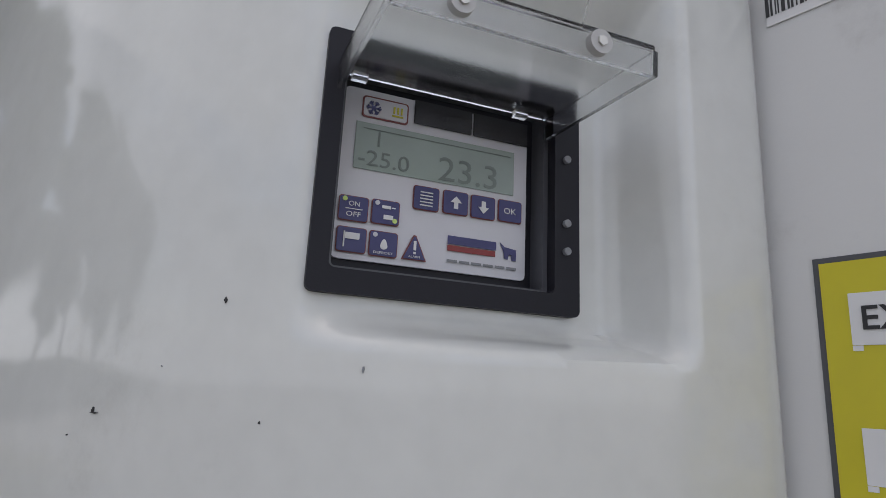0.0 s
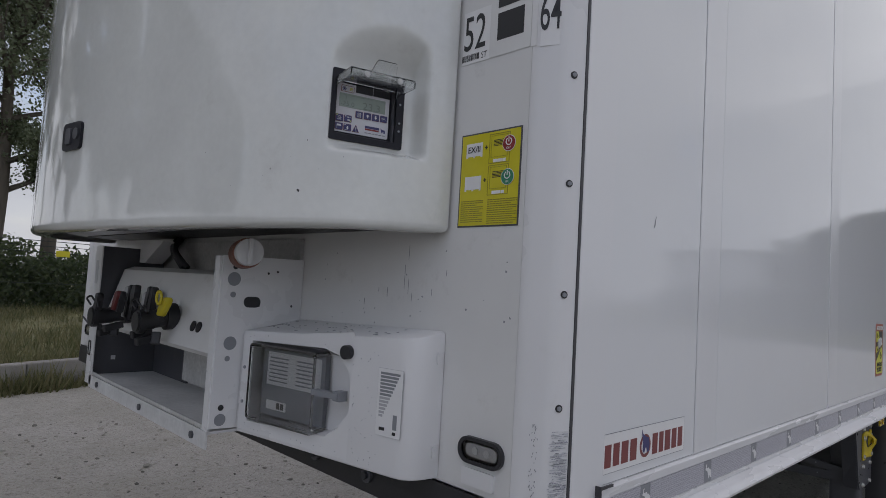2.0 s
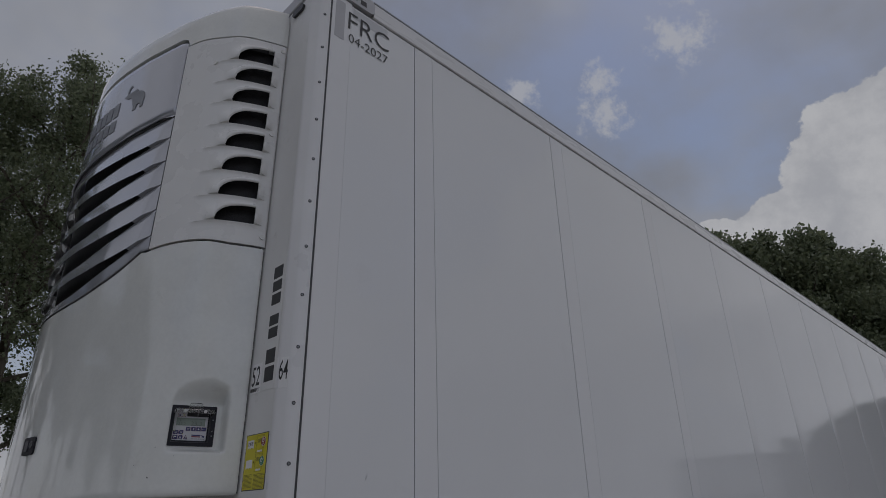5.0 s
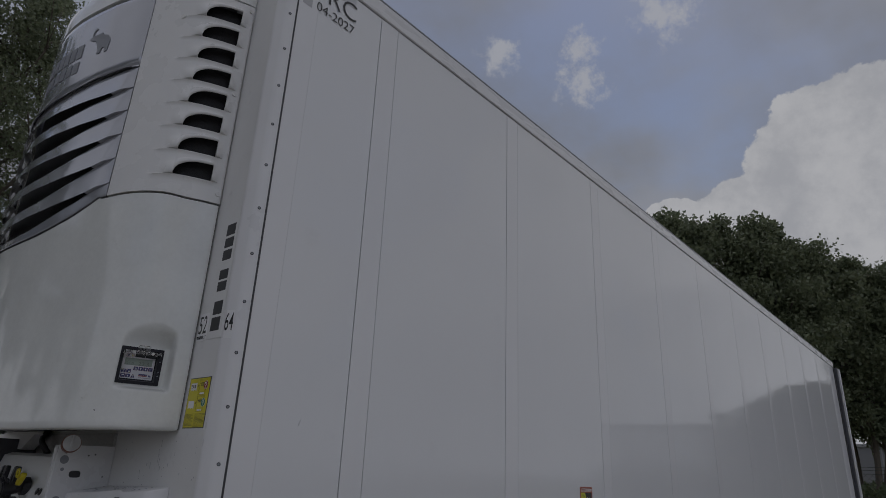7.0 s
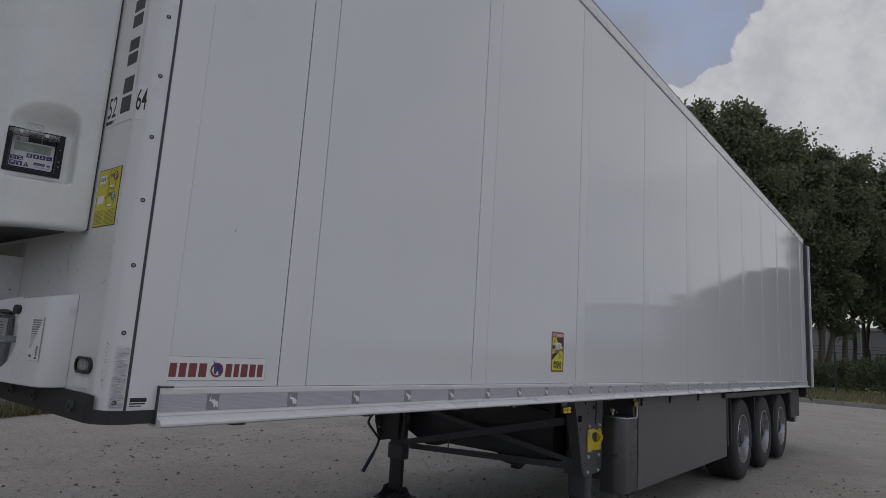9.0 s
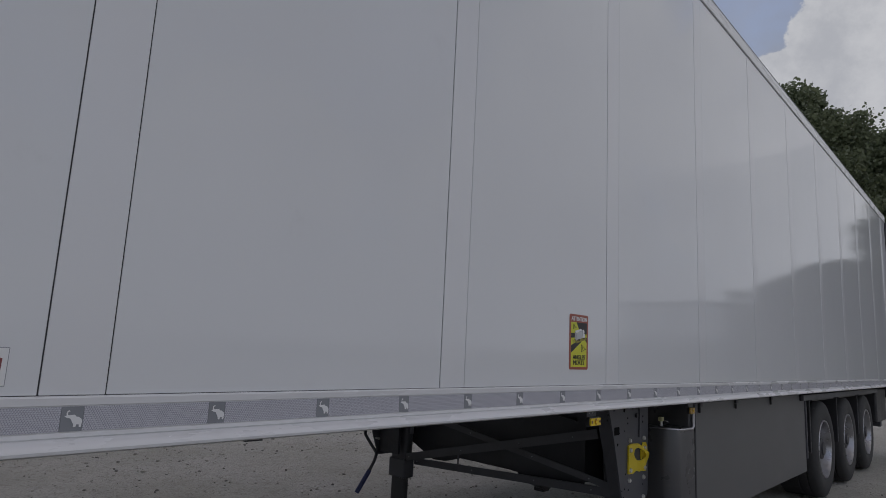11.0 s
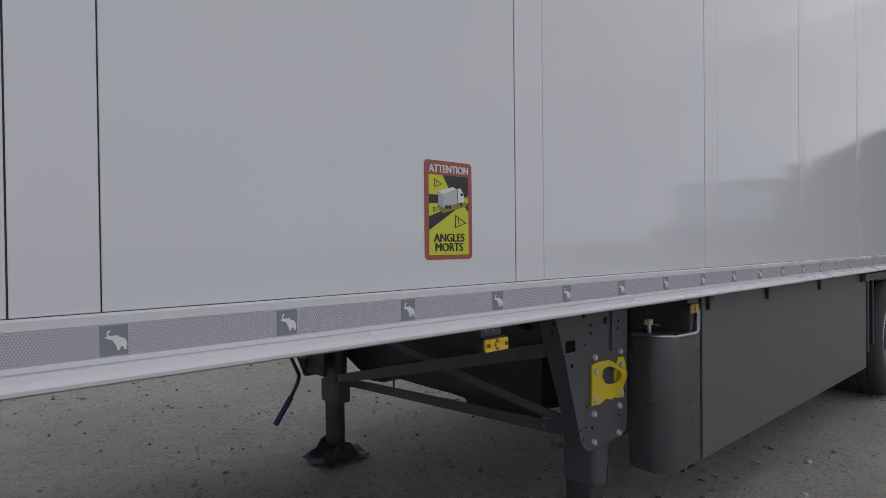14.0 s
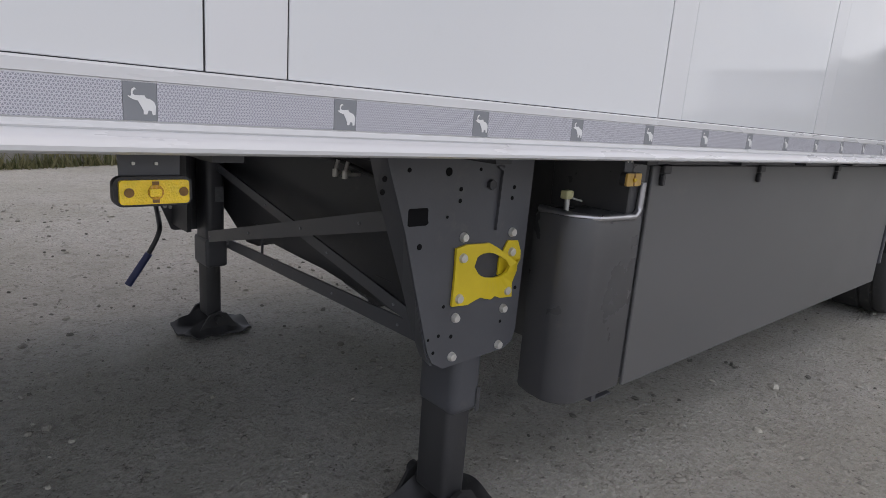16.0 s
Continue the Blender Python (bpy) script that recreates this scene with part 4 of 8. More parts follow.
def unit_covers():
    # lower cover
    s1 = np.concatenate([np.linspace(0, 0.03, 8)[:-1], np.arange(0.03, 0.42, 0.0042), np.linspace(0.42, S_ALL - 0.03, 90), np.linspace(S_ALL - 0.03, S_ALL, 6)[1:]])
    zz = np.concatenate([[0, 0, 0.0015, 0.004, 0.008], np.linspace(0.016, 0.13, 8), np.arange(0.133, 0.41, 0.0042), np.linspace(0.42, 1.0, 30)])
    off = np.zeros(len(zz))
    off[:5] = (-0.05, -0.018, -0.009, -0.004, -0.001)
    S = np.repeat(s1[None], len(zz), 0)
    top = low_edge(s1) - 0.0035
    f = zz / zz[-1]
    z_lo = 1.724 - 0.022 * np.sin(np.clip(s1 / S_ALL, 0, 1) * math.pi)
    Z = np.where(zz[:, None] < 0.42, z_lo + zz[:, None], z_lo + 0.42 + (top - z_lo - 0.42) * (zz[:, None] - 0.42) / 0.58)
    low = sheet("lower_cover", S, Z, np.repeat(off[:, None], len(s1), 1), M_COVER, unit, "glossy white lower cover with a hollow for the control panel", push=scoop)
    # louvred side panels, near and far
    sa, sb = 0.075, 0.222           # slots' right and left ends along the plan
    s2 = np.concatenate([np.linspace(0.0, 0.03, 6)[:-1], np.linspace(0.03, sa, 9)[:-1], [sa - 0.0005], np.linspace(sa, sb, 30), np.linspace(sb + 0.004, S_EDGE, 34)])
    zb = low_edge(s2) + 0.0035
    zt = 3.688 + 0.02 * step(0.25, 0.45, s2)
    bottoms = [2.742 + 0.1163 * k for k in range(8)]
    t = np.clip((s2 - sa) / (sb - sa), 0, 1)
    inside = (s2 >= sa) & (s2 <= sb)
    arch = np.where(inside, 0.068 * np.sqrt(np.clip(1 - t ** 3.2, 0, 1)), 0.0)
    brow = step(0.040, sa - 0.004, s2) * step(sb + 0.060, sb - 0.005, s2)      # how far the raised brow reaches
    line = step(sa - 0.02, sa, s2) * step(sb + 0.105, sb + 0.085, s2)
    flat_o = np.full(len(s2), 0.0035)
    rows_z, rows_o, hole_rows = [zb, zb + 0.0015, zb + 0.006], [flat_o - 0.014, flat_o, flat_o], []
    for k, z0 in enumerate(bottoms):
        nxt = bottoms[k + 1] if k < 7 else 3.672
        for u in (0.35, 0.75) if k == 0 else ():
            rows_z.append(zb + 0.006 + (z0 - 0.014 - zb - 0.006) * u)
            rows_o.append(flat_o)
        for dz, lift in ((-0.012, 0.0), (-0.007, 0.003), (-0.003, 0.0045), (0.0, 0.002)):
            rows_z.append(z0 + dz + 0 * s2)
            rows_o.append(flat_o + lift * line)
        hole_rows.append(len(rows_z) - 1)
        top = z0 + np.maximum(arch, 0.0004)
        rows_z.append(top)
        rows_o.append(flat_o + 0.016 * brow)
        span = nxt - 0.016 - top
        for u, lift in ((0.05, 0.020), (0.16, 0.0220), (0.34, 0.0205), (0.50, 0.012), (0.66, 0.003), (0.92, 0.0)):
            rows_z.append(top + span * u)
            rows_o.append(flat_o + lift * brow)
    rows_z += [zt - 0.006, zt - 0.0015, zt]
    rows_o += [flat_o, flat_o, flat_o - 0.014]
    Z, O = np.array(rows_z), np.array(rows_o)
    S = np.repeat(s2[None], len(Z), 0)
    cells = np.zeros((S.shape[0] - 1, S.shape[1] - 1), bool)
    for r in hole_rows:
        cells[r] = inside[:-1] & inside[1:]
    for name_s, mirror in (("louvre_panel", False), ("louvre_panel", True)):
        SS = S_ALL - S if mirror else S
        lou = sheet(name_s, SS, Z, O, M_LOUVRE, unit, "white side panel with eight arched louvres", hole=cells)
        if mirror:
            continue
        sb2 = np.linspace(sa - 0.02, sb + 0.02, 10)
        sheet("louvre_mesh", np.repeat(sb2[None], 30, 0), np.repeat(np.linspace(2.72, 3.64, 30)[:, None], 10, 1), np.full((30, 10), -0.022), M_MESH, lou, "black mesh behind the louvres")
        for s0, z0 in ((0.036, 2.690), (0.045, 3.187), (0.036, 3.655), (0.33, 3.55)):
            p, n = plan_at(np.array(s0))
            c = Vector((p[0], p[1], z0))
            nn = Vector((n[0], n[1], 0))
            bm = bmesh.new()
            rod(bm, c, c + nn * 0.009, 0.010, 14)
            part("cover_screw", bm, M_STEEL, lou)
    # grille: six blades with tapering slots
    s3 = np.linspace(S_EDGE + 0.002, S_ALL - S_EDGE - 0.002, 190)
    tops = 3.318 - 0.055 * step(0.0, 1.0, 1 - np.abs(s3 - S_MID) / (S_MID - S_EDGE))
    lows = low_edge(s3) + 0.0035
    c = np.clip(1 - np.abs(s3 - S_MID) / (S_MID - S_EDGE), 0, 1)
    slot = []
    for k in range(6):
        zc = 3.322 - 0.1195 * k - (0.035 + 0.022 * k) * np.sin(c * math.pi / 2) - 0.008
        half = (0.013 + 0.021 * min(1.0, k / 2)) * np.clip((c - 0.17) / 0.50, 0, 1) ** 0.9
        slot.append((np.minimum(zc + half, tops - 0.012 - 0.002 * k), np.minimum(zc - half - 0.0003, tops - 0.016 - 0.002 * k)))
    rows_z, rows_o, hole_rows = [tops, tops - 0.0015], [np.full(len(s3), -0.010), np.full(len(s3), 0.006)], []
    grow = step(0.0, 0.10, c)
    upper = tops - 0.004
    for k in range(7):
        end = slot[k][0] if k < 6 else lows + 0.004
        for u in (0.06, 0.14, 0.28, 0.50, 0.72, 0.90, 1.0):
            rows_z.append(upper + (end - upper) * u)
            lift = 0.0 if k == 6 else 0.014 * u ** 1.3
            rows_o.append(0.005 + lift * (0.08 + 0.92 * grow))
        if k < 6:
            hole_rows.append(len(rows_z) - 1)
            upper = slot[k][1]
            rows_z.append(upper)
            rows_o.append(0.003 + 0 * grow)
    rows_z += [lows + 0.0015, lows]
    rows_o += [np.full(len(s3), 0.004), np.full(len(s3), -0.012)]
    Z, O = np.array(rows_z), np.array([o + 0 * s3 for o in rows_o])
    S = np.repeat(s3[None], len(Z), 0)
    cells = np.zeros((S.shape[0] - 1, S.shape[1] - 1), bool)
    for k, r in enumerate(hole_rows):
        open_slot = (slot[k][0] - slot[k][1]) > 0.0012
        cells[r] = open_slot[:-1] | open_slot[1:]
    gr = sheet("grille", S, Z, O, M_GRILLE, unit, "silver-grey grille with six tapering slots", hole=cells)
    s4 = np.linspace(S_EDGE + 0.05, S_ALL - S_EDGE - 0.05, 50)
    sheet("grille_mesh", np.repeat(s4[None], 20, 0), np.repeat(np.linspace(2.50, 3.32, 20)[:, None], 50, 1), np.full((20, 50), -0.035), M_MESH, gr, "black mesh behind the grille")
    # badge panel above the grille
    u = np.linspace(0, 1, 20)
    rnd = np.clip((np.minimum(s3 - s3[0], s3[-1] - s3) / 0.06), 0, 1)
    tb = 3.725 + 0.04 * np.sqrt(1 - (1 - rnd) ** 2)
    S = np.repeat(s3[None], len(u), 0)
    Z = (tops + 0.003) + (tb - tops - 0.003) * u[:, None]
    O = np.full(S.shape, 0.006)
    O[0] = O[-1] = -0.012
    O[:, 0] = O[:, -1] = -0.010
    badge = sheet("badge_panel", S, Z, O, M_GRILLE, unit, "silver-grey panel with a raised badge")
    # plain raised shapes: one mark and a block where the words stand
    def raised(outline, label):
        v, f = [], []
        n = len(outline)
        mid = np.mean(np.array(outline), 0)
        for k, off in ((1.0, 0.004), (1.0, 0.009)):
            for a, b in outline:
                p, w = plan_at(np.array(mid[0] + (a - mid[0]) * k))
                v.append((p[0] + w[0] * off, p[1] + w[1] * off, b))
        f = [(i, (i + 1) % n, n + (i + 1) % n, n + i) for i in range(n)] + [tuple(range(n, 2 * n))]
        raw_part("badge_shape", v, f, M_GREYINK, badge, label, smooth=False)

    s0, k = s_of_y(0.92), 5.2
    raised([(s0 - k * a, 3.545 + k * b) for a, b in MARK], "dark raised badge mark")
    s0 = s_of_y(1.03)
    for k in range(6):
        a = s0 + 0.062 * k
        raised([(a, 3.485), (a + 0.046, 3.485), (a + 0.046, 3.565), (a, 3.565)], "dark raised badge block")
        raised([(a, 3.395), (a + 0.046, 3.395), (a + 0.046, 3.460), (a, 3.460)], "dark raised badge block")
    # top cover, rounded over
    s5 = np.concatenate([np.linspace(0, 0.03, 5)[:-1], np.linspace(0.03, S_ALL - 0.03, 150), np.linspace(S_ALL - 0.03, S_ALL, 5)[1:]])
    m = np.minimum(s5, S_ALL - s5)
    base = np.where(m < S_EDGE, 3.694 + 0.02 * step(0.25, 0.45, m), 3.730 + 0.04 * np.sqrt(np.clip(1 - (1 - np.clip((m - S_EDGE) / 0.06, 0, 1)) ** 2, 0, 1)))
    prof = [(0.0, -0.012), (0.0, 0.004), (0.45, 0.004), (0.80, 0.003), (0.92, -0.004), (0.98, -0.014), (1.0, -0.030), (1.01, -0.10), (1.012, -0.20)]
    S = np.repeat(s5[None], len(prof), 0)
    Z = np.array([base + (3.902 - base) * a for a, _ in prof])
    keep_in = np.clip(m / 0.30, 0.05, 1)
    sheet("top_cover", S, Z, np.array([[o if o > -0.013 else o * k for k in keep_in] for _, o in prof]), M_COVER, unit, "white rounded top cover")
    # inner case closes the unit behind its covers
    part("inner_case", boxed((-0.16, 0.45, 1.735), (-0.002, 2.15, 3.83)), M_BLACK, unit)
    bm = bmesh.new()
    ring = [(x, y) for x, y in PXY[20:-20:6]]
    vs = [bm.verts.new((x * 0.86, 1.3 + (y - 1.3) * 0.93, 1.738)) for x, y in ring]
    bm.faces.new(vs)
    part("underside_plate", bm, M_CAP, unit, "grey underside plate")
    part("cover_seal", boxed((-0.010, 0.268, 1.73), (-0.0006, 0.290, 3.86)), M_SEAM, unit, "black seal behind the cover's edge")
    bm = boxed((-0.0015, 0.262, 3.60), (0.0, 0.32, 3.90))
    part("top_side_flange", bm, M_PAINT, unit)
    # small dark socket on the front of the lower cover
    s0 = s_of_y(1.108)
    p, n = plan_at(np.array(s0))
    f = Face((p[0], p[1], 1.932), (n[1] * -1 * -1, -n[0] * -1 * -1, 0), (0, 0, 1))
    if f.n.dot(Vector((n[0], n[1], 0))) < 0:
        f = Face((p[0], p[1], 1.932), (-n[1], n[0], 0), (0, 0, 1))
    sock = part("socket_plate", f.slab(bmesh.new(), rect(-0.050, -0.034, 0.050, 0.034, 0.012), -0.004, 0.006), M_FRAME, unit, "black plastic socket plate")
    part("socket_insert", f.slab(bmesh.new(), rect(-0.026, -0.020, 0.002, 0.020, 0.006), 0.006, 0.010), M_BRACKET, sock)
    part("socket_insert", f.slab(bmesh.new(), disc(0.026, 0.004, 0.014), 0.006, 0.009), M_BRACKET, sock)
    # specks and scratches on the cover
    rng = random.Random(4)
    for x, y, z, a, b in ((-0.2535, 0.412, 1.782, 0.006, 0.0035), (-0.247, 0.402, 1.878, 0.0018, 0.0016), (-0.206, 0.3435, 1.848, 0.0010, 0.0021), (-0.25, 0.4655, 1.822, 0.0052, 0.0007), (-0.25, 0.4662, 1.8235, 0.0018, 0.0012), (-0.25, 0.481, 1.810, 0.0008, 0.0007), (-0.25, 0.380, 1.823, 0.0007, 0.0007), (-0.25, 0.43, 1.846, 0.0005, 0.0005), (-0.25, 0.55, 1.79, 0.001, 0.0008), (-0.25, 0.62, 1.86, 0.0008, 0.001)):
        s0 = s_of_y(y)
        p, n = plan_at(np.array(s0))
        g = Face((p[0], p[1], z), (-n[1], n[0], 0), (0, 0, 1))
        sign = 1 if g.n.dot(Vector((n[0], n[1], 0))) > 0 else -1
        pts = [(a * 0.6 * math.cos(k * math.tau / 9) * rng.uniform(0.4, 1.1), b * math.sin(k * math.tau / 9) * rng.uniform(0.3, 1.1)) for k in range(9)]
        part("paint_chip", g.slab(bmesh.new(), pts, 0.0, sign * 0.0008), M_GREYINK if b in (0.0021, 0.0005) else M_BLACKINK, low)


unit_covers()


def filler_knob():
    k = thing("filler_cap", (-0.22, 0.673, 1.665), "grey twist cap with a worn orange collar under the cooling unit", "filler cap", lean=False)
    d = Vector((-0.27, -0.96, 0.05)).normalized()
    c = Vector((-0.215, 0.668, 1.668))
    bm = bmesh.new()
    rod(bm, c - d * 0.06, c - d * 0.012, 0.034, 24)
    part("collar", bm, M_ORANGE, k, "worn orange collar", smooth=True)
    bm = bmesh.new()
    rod(bm, c - d * 0.012, c + d * 0.012, 0.030, 28)
    cap = part("cap", bm, M_KNOB, k, smooth=True)
    bm = bmesh.new()
    s = d.cross(Vector((0, 0, 1)))
    bar(bm, c + d * 0.012 - Vector((0, 0, 0.028)), c + d * 0.012 + Vector((0, 0, 0.030)), 0.010, 0.022, up=d, r=0.003)
    part("grip", bm, M_KNOB, cap)


filler_knob()


def control_panel():
    t = thing("control_panel", tuple(PANEL.at(0.074, 0, 0)), "black framed digital control panel with its clear flap open", "control panel", lean=False)
    cx, cz, dist, dep = -0.042, -0.043, 0.284, 0.016
    k = (dist + dep) / dist

    def q(a, b):
        """Panel millimetres to a place on the sunk face."""
        return cx + (a / 1000 - cx) * k, cz + (b / 1000 - cz) * k

    def qrect(a, b, c, d, r=0.0):
        (e, f), (g, h) = q(a, b), q(c, d)
        return rect(e, f, g, h, r)

    W, H = 0.1495, 0.137
    fr = part("frame", PANEL.border(bmesh.new(), rect(0, 0, W, H, 0.0035), rect(0.010, 0.012, 0.1335, 0.1235, 0.003), -0.012, 0.004), M_FRAME, t, "black plastic frame")
    part("frame_edge", PANEL.border(bmesh.new(), rect(0.0095, 0.0115, 0.134, 0.124, 0.003), rect(0.0125, 0.0145, 0.1305, 0.1210, 0.002), -0.018, -0.004), M_BRACKET, fr)
    part("backing", PANEL.slab(bmesh.new(), rect(0.004, 0.004, W - 0.004, H - 0.004), -0.030, -dep - 0.002), M_FRAME, t)
    for b in (0.052, 0.090, 0.036):
        bm = bmesh.new()
        p = PANEL.at(0.1405, b, 0.004)
        rod(bm, p, p + PANEL.n * 0.0025, 0.0022, 10)
        part("frame_screw", bm, M_GREYINK, fr)
    d = -dep
    face = flat("faceplate", PANEL, qrect(11.2, 17.5, 117, 108, 0.003), d, M_FACE, t, "white membrane faceplate", 0.002)
    flat("sight_window", PANEL, qrect(48.7, 94.5, 82, 108), d + 0.0012, M_BLACK, face)
    flat("sight_window", PANEL, qrect(83, 94.5, 116.6, 108), d + 0.0012, M_BLACK, face)
    flat("mode_box", PANEL, qrect(20.5, 92.5, 45.5, 104.5, 0.002), d + 0.0006, M_MAROON, face)
    flat("mode_box_inside", PANEL, qrect(21.4, 93.4, 44.6, 103.6, 0.0015), d + 0.0010, M_FACE, face)
    sx, sz = q(26.5, 98.0)
    bm = bmesh.new()
    for i in range(3):
        a = radians(60 * i)
        u, v = math.cos(a), math.sin(a)
        PANEL.slab(bm, [(sx + u * e * 0.0042 - v * w * 0.0005, sz + v * e * 0.0042 + u * w * 0.0005) for e, w in ((-1, -1), (1, -1), (1, 1), (-1, 1))], d + 0.0011, d + 0.0014 + i * 0.0001)
        for e in (-1, 1):
            for b in (-40, 40):
                a2 = a + radians(b)
                px, pz = sx + u * e * 0.0022, sz + v * e * 0.0022
                qx, qz = px + e * math.cos(a2) * 0.0018, pz + e * math.sin(a2) * 0.0018
                nx, nz = -math.sin(a2) * 0.0003, math.cos(a2) * 0.0003
                PANEL.slab(bm, [(px - nx, pz - nz), (qx - nx, qz - nz), (qx + nx, qz + nz), (px + nx, pz + nz)], d + 0.0011, d + 0.0018)
    part("snow_symbol", bm, M_NAVY, face)
    bars("heat_symbol", PANEL, [(*q(36.5, 95.5), *q(42.5, 96.4)), (*q(37.0, 97.2), *q(38.0, 101)), (*q(39.0, 97.2), *q(40.0, 101)), (*q(41.0, 97.2), *q(42.0, 101))], d + 0.0014, M_YSTICK, face)
    scr = flat("display", PANEL, qrect(18.2, 64.3, 108.7, 89.5), d + 0.0008, M_LCD, face, "green-grey liquid crystal display")
    a, b = q(30, 77.5)
    lettering("1", PANEL, a, b, 0.0085, M_LCDINK, scr, d + 0.0010)
    a, b = q(20.5, 66.5)
    lettering("-25.0", PANEL, a, b, 0.0088, M_LCDINK, scr, d + 0.0010, width=0.0285)
    a, b = q(64, 65.6)
    lettering("23.3", PANEL, a, b, 0.0140, M_LCDINK, scr, d + 0.0010, width=0.036)
    bars("lcd_rule", PANEL, [(*q(22, 86.2), *q(106, 86.6))], d + 0.0011, M_LCDINK, scr)

    def button(a, b, c, e, name="button"):
        rim = flat(name, PANEL, qrect(a, b, c, e, 0.0016), d + 0.0012, M_MAROON, face)
        flat("button_face", PANEL, qrect(a + 0.5, b + 0.5, c - 0.5, e - 0.5, 0.0013), d + 0.0018, M_NAVY, rim)
        return rim

    def led(a, b, parent, mat):
        flat("led", PANEL, disc(*q(a, b), 0.0013, 12), d + 0.0024, mat, parent)

    on = button(12.7, 36.3, 27.8, 49.3)
    a, b = q(17.6, 43.9)
    lettering("ON", PANEL, a, b, 0.0026, M_WHITE, on, d + 0.0020, width=0.0058)
    a, b = q(16.6, 38.6)
    lettering("OFF", PANEL, a, b, 0.0026, M_WHITE, on, d + 0.0020, width=0.0078)
    bars("button_rule", PANEL, [(*q(16, 42.2), *q(24.6, 42.6))], d + 0.0024, M_WHITE, on)
    led(15.6, 47.2, on, M_LED)
    b2 = button(29.2, 36.8, 44.0, 49.7)
    bars("plug_symbol", PANEL, [(*q(34.5, 45.0), *q(39.0, 46.6)), (*q(35.5, 39.5), *q(40.5, 41.8)), (*q(39.5, 45.5), *q(41.5, 46.0))], d + 0.0024, M_WHITE, b2)
    led(32.0, 47.6, b2, M_FACE)
    led(41.4, 39.2, b2, M_LED)
    b3 = button(12.8, 20.6, 28.0, 33.4)
    bars("flag_symbol", PANEL, [(*q(16.2, 23.0), *q(16.9, 31.0)), (*q(17.1, 27.2), *q(24.2, 30.4))], d + 0.0024, M_WHITE, b3)
    b4 = button(29.2, 20.4, 44.0, 33.4)
    flat("drop_symbol", PANEL, [q(36.7 + 1.9 * math.cos(t0), 25.8 + (1.8 * math.sin(t0) if math.sin(t0) < 0 else 3.6 * math.sin(t0) ** 2)) for t0 in [k * math.tau / 16 for k in range(16)]], d + 0.0024, M_WHITE, b4)
    a, b = q(31.6, 21.7)
    lettering("DEFROST", PANEL, a, b, 0.0013, M_WHITE, b4, d + 0.0022, width=0.0105)
    led(32.0, 31.2, b4, M_FACE)
    al = flat("alarm_button", PANEL, [q(46.2, 20.8), q(59.6, 20.8), q(53.6, 33.8), q(52.2, 33.8)], d + 0.0012, M_MAROON, face)
    flat("button_face", PANEL, [q(47.2, 21.3), q(58.6, 21.3), q(53.3, 32.9), q(52.5, 32.9)], d + 0.0018, M_NAVY, al)
    bars("alarm_mark", PANEL, [(*q(52.2, 25.8), *q(53.6, 30.6)), (*q(52.2, 23.8), *q(53.6, 25.0))], d + 0.0024, M_WHITE, al)
    a, b = q(49.6, 21.9)
    lettering("ALARM", PANEL, a, b, 0.0012, M_WHITE, al, d + 0.0022, width=0.0066)
    me = button(50.6, 47.6, 65.0, 60.6)
    bars("menu_symbol", PANEL, [(*q(54.2, 49.8 + 1.75 * i), *q(61.2, 50.4 + 1.75 * i)) for i in range(5)], d + 0.0024, M_WHITE, me)
    for a, sgn in ((67.0, 1), (83.0, -1)):
        bt = button(a, 47.9, a + 14.6, 60.9)
        m0 = a + 7.3
        pts = [(m0 - 1.2, 51), (m0 + 1.2, 51), (m0 + 1.2, 54.4), (m0 + 3.2, 54.4), (m0, 57.8), (m0 - 3.2, 54.4), (m0 - 1.2, 54.4)]
        if sgn < 0:
            pts = [(x, 108.6 - y) for x, y in reversed(pts)]
        flat("arrow_symbol", PANEL, [q(*p) for p in pts], d + 0.0024, M_WHITE, bt)
    ok = button(99.3, 48.4, 113.8, 61.0)
    a, b = q(102.6, 53.0)
    lettering("OK", PANEL, a, b, 0.0034, M_WHITE, ok, d + 0.0020, width=0.0078)
    bars("brand_bar", PANEL, [(*q(71, 32.0), *q(99, 36.5))], d + 0.0010, M_NAVY, face)
    bars("brand_bar", PANEL, [(*q(71, 28.4), *q(98.5, 31.4))], d + 0.0010, M_RED, face)
    flat("brand_mark", PANEL, [q(101, 37), q(102.2, 36), q(104, 34.5), q(111, 33.6), q(111, 27.5), q(108.6, 27.5), q(108, 30.6), q(106.6, 30.6), q(106, 27.8), q(104, 28.4), q(103.4, 32.6)], d + 0.0010, M_NAVY, face)
    bars("slogan_bar", PANEL, [(*q(71 + 6.9 * i, 22.4), *q(76.6 + 6.9 * i, 23.8)) for i in range(6)], d + 0.0010, M_GREYINK, face)
    # clear flap, hinged at the top and standing out
    hb = 0.117
    f = Face(tuple(PANEL.at(0.0, hb, 0.0)), tuple(PANEL.u), tuple(PANEL.n * 0.9985 + Vector((0, 0, -0.055))))
    lid = part("flap", f.slab(bmesh.new(), rect(0.006, -0.004, 0.133, 0.090, 0.003), -0.0012, 0.0012), M_CLEAR, t, "clear acrylic flap, open")
    for pts in (rect(0.006, -0.004, 0.0085, 0.090), rect(0.1305, -0.004, 0.133, 0.090), rect(0.0087, 0.0875, 0.1303, 0.090)):
        part("flap_rim", f.slab(bmesh.new(), pts, 0.0014, 0.0135), M_CLEAR, lid)
    up = Face(tuple(f.at(0.0, 0.0902, 0.001)), tuple(f.u), tuple(f.v * 0.75 - f.n * 0.65))
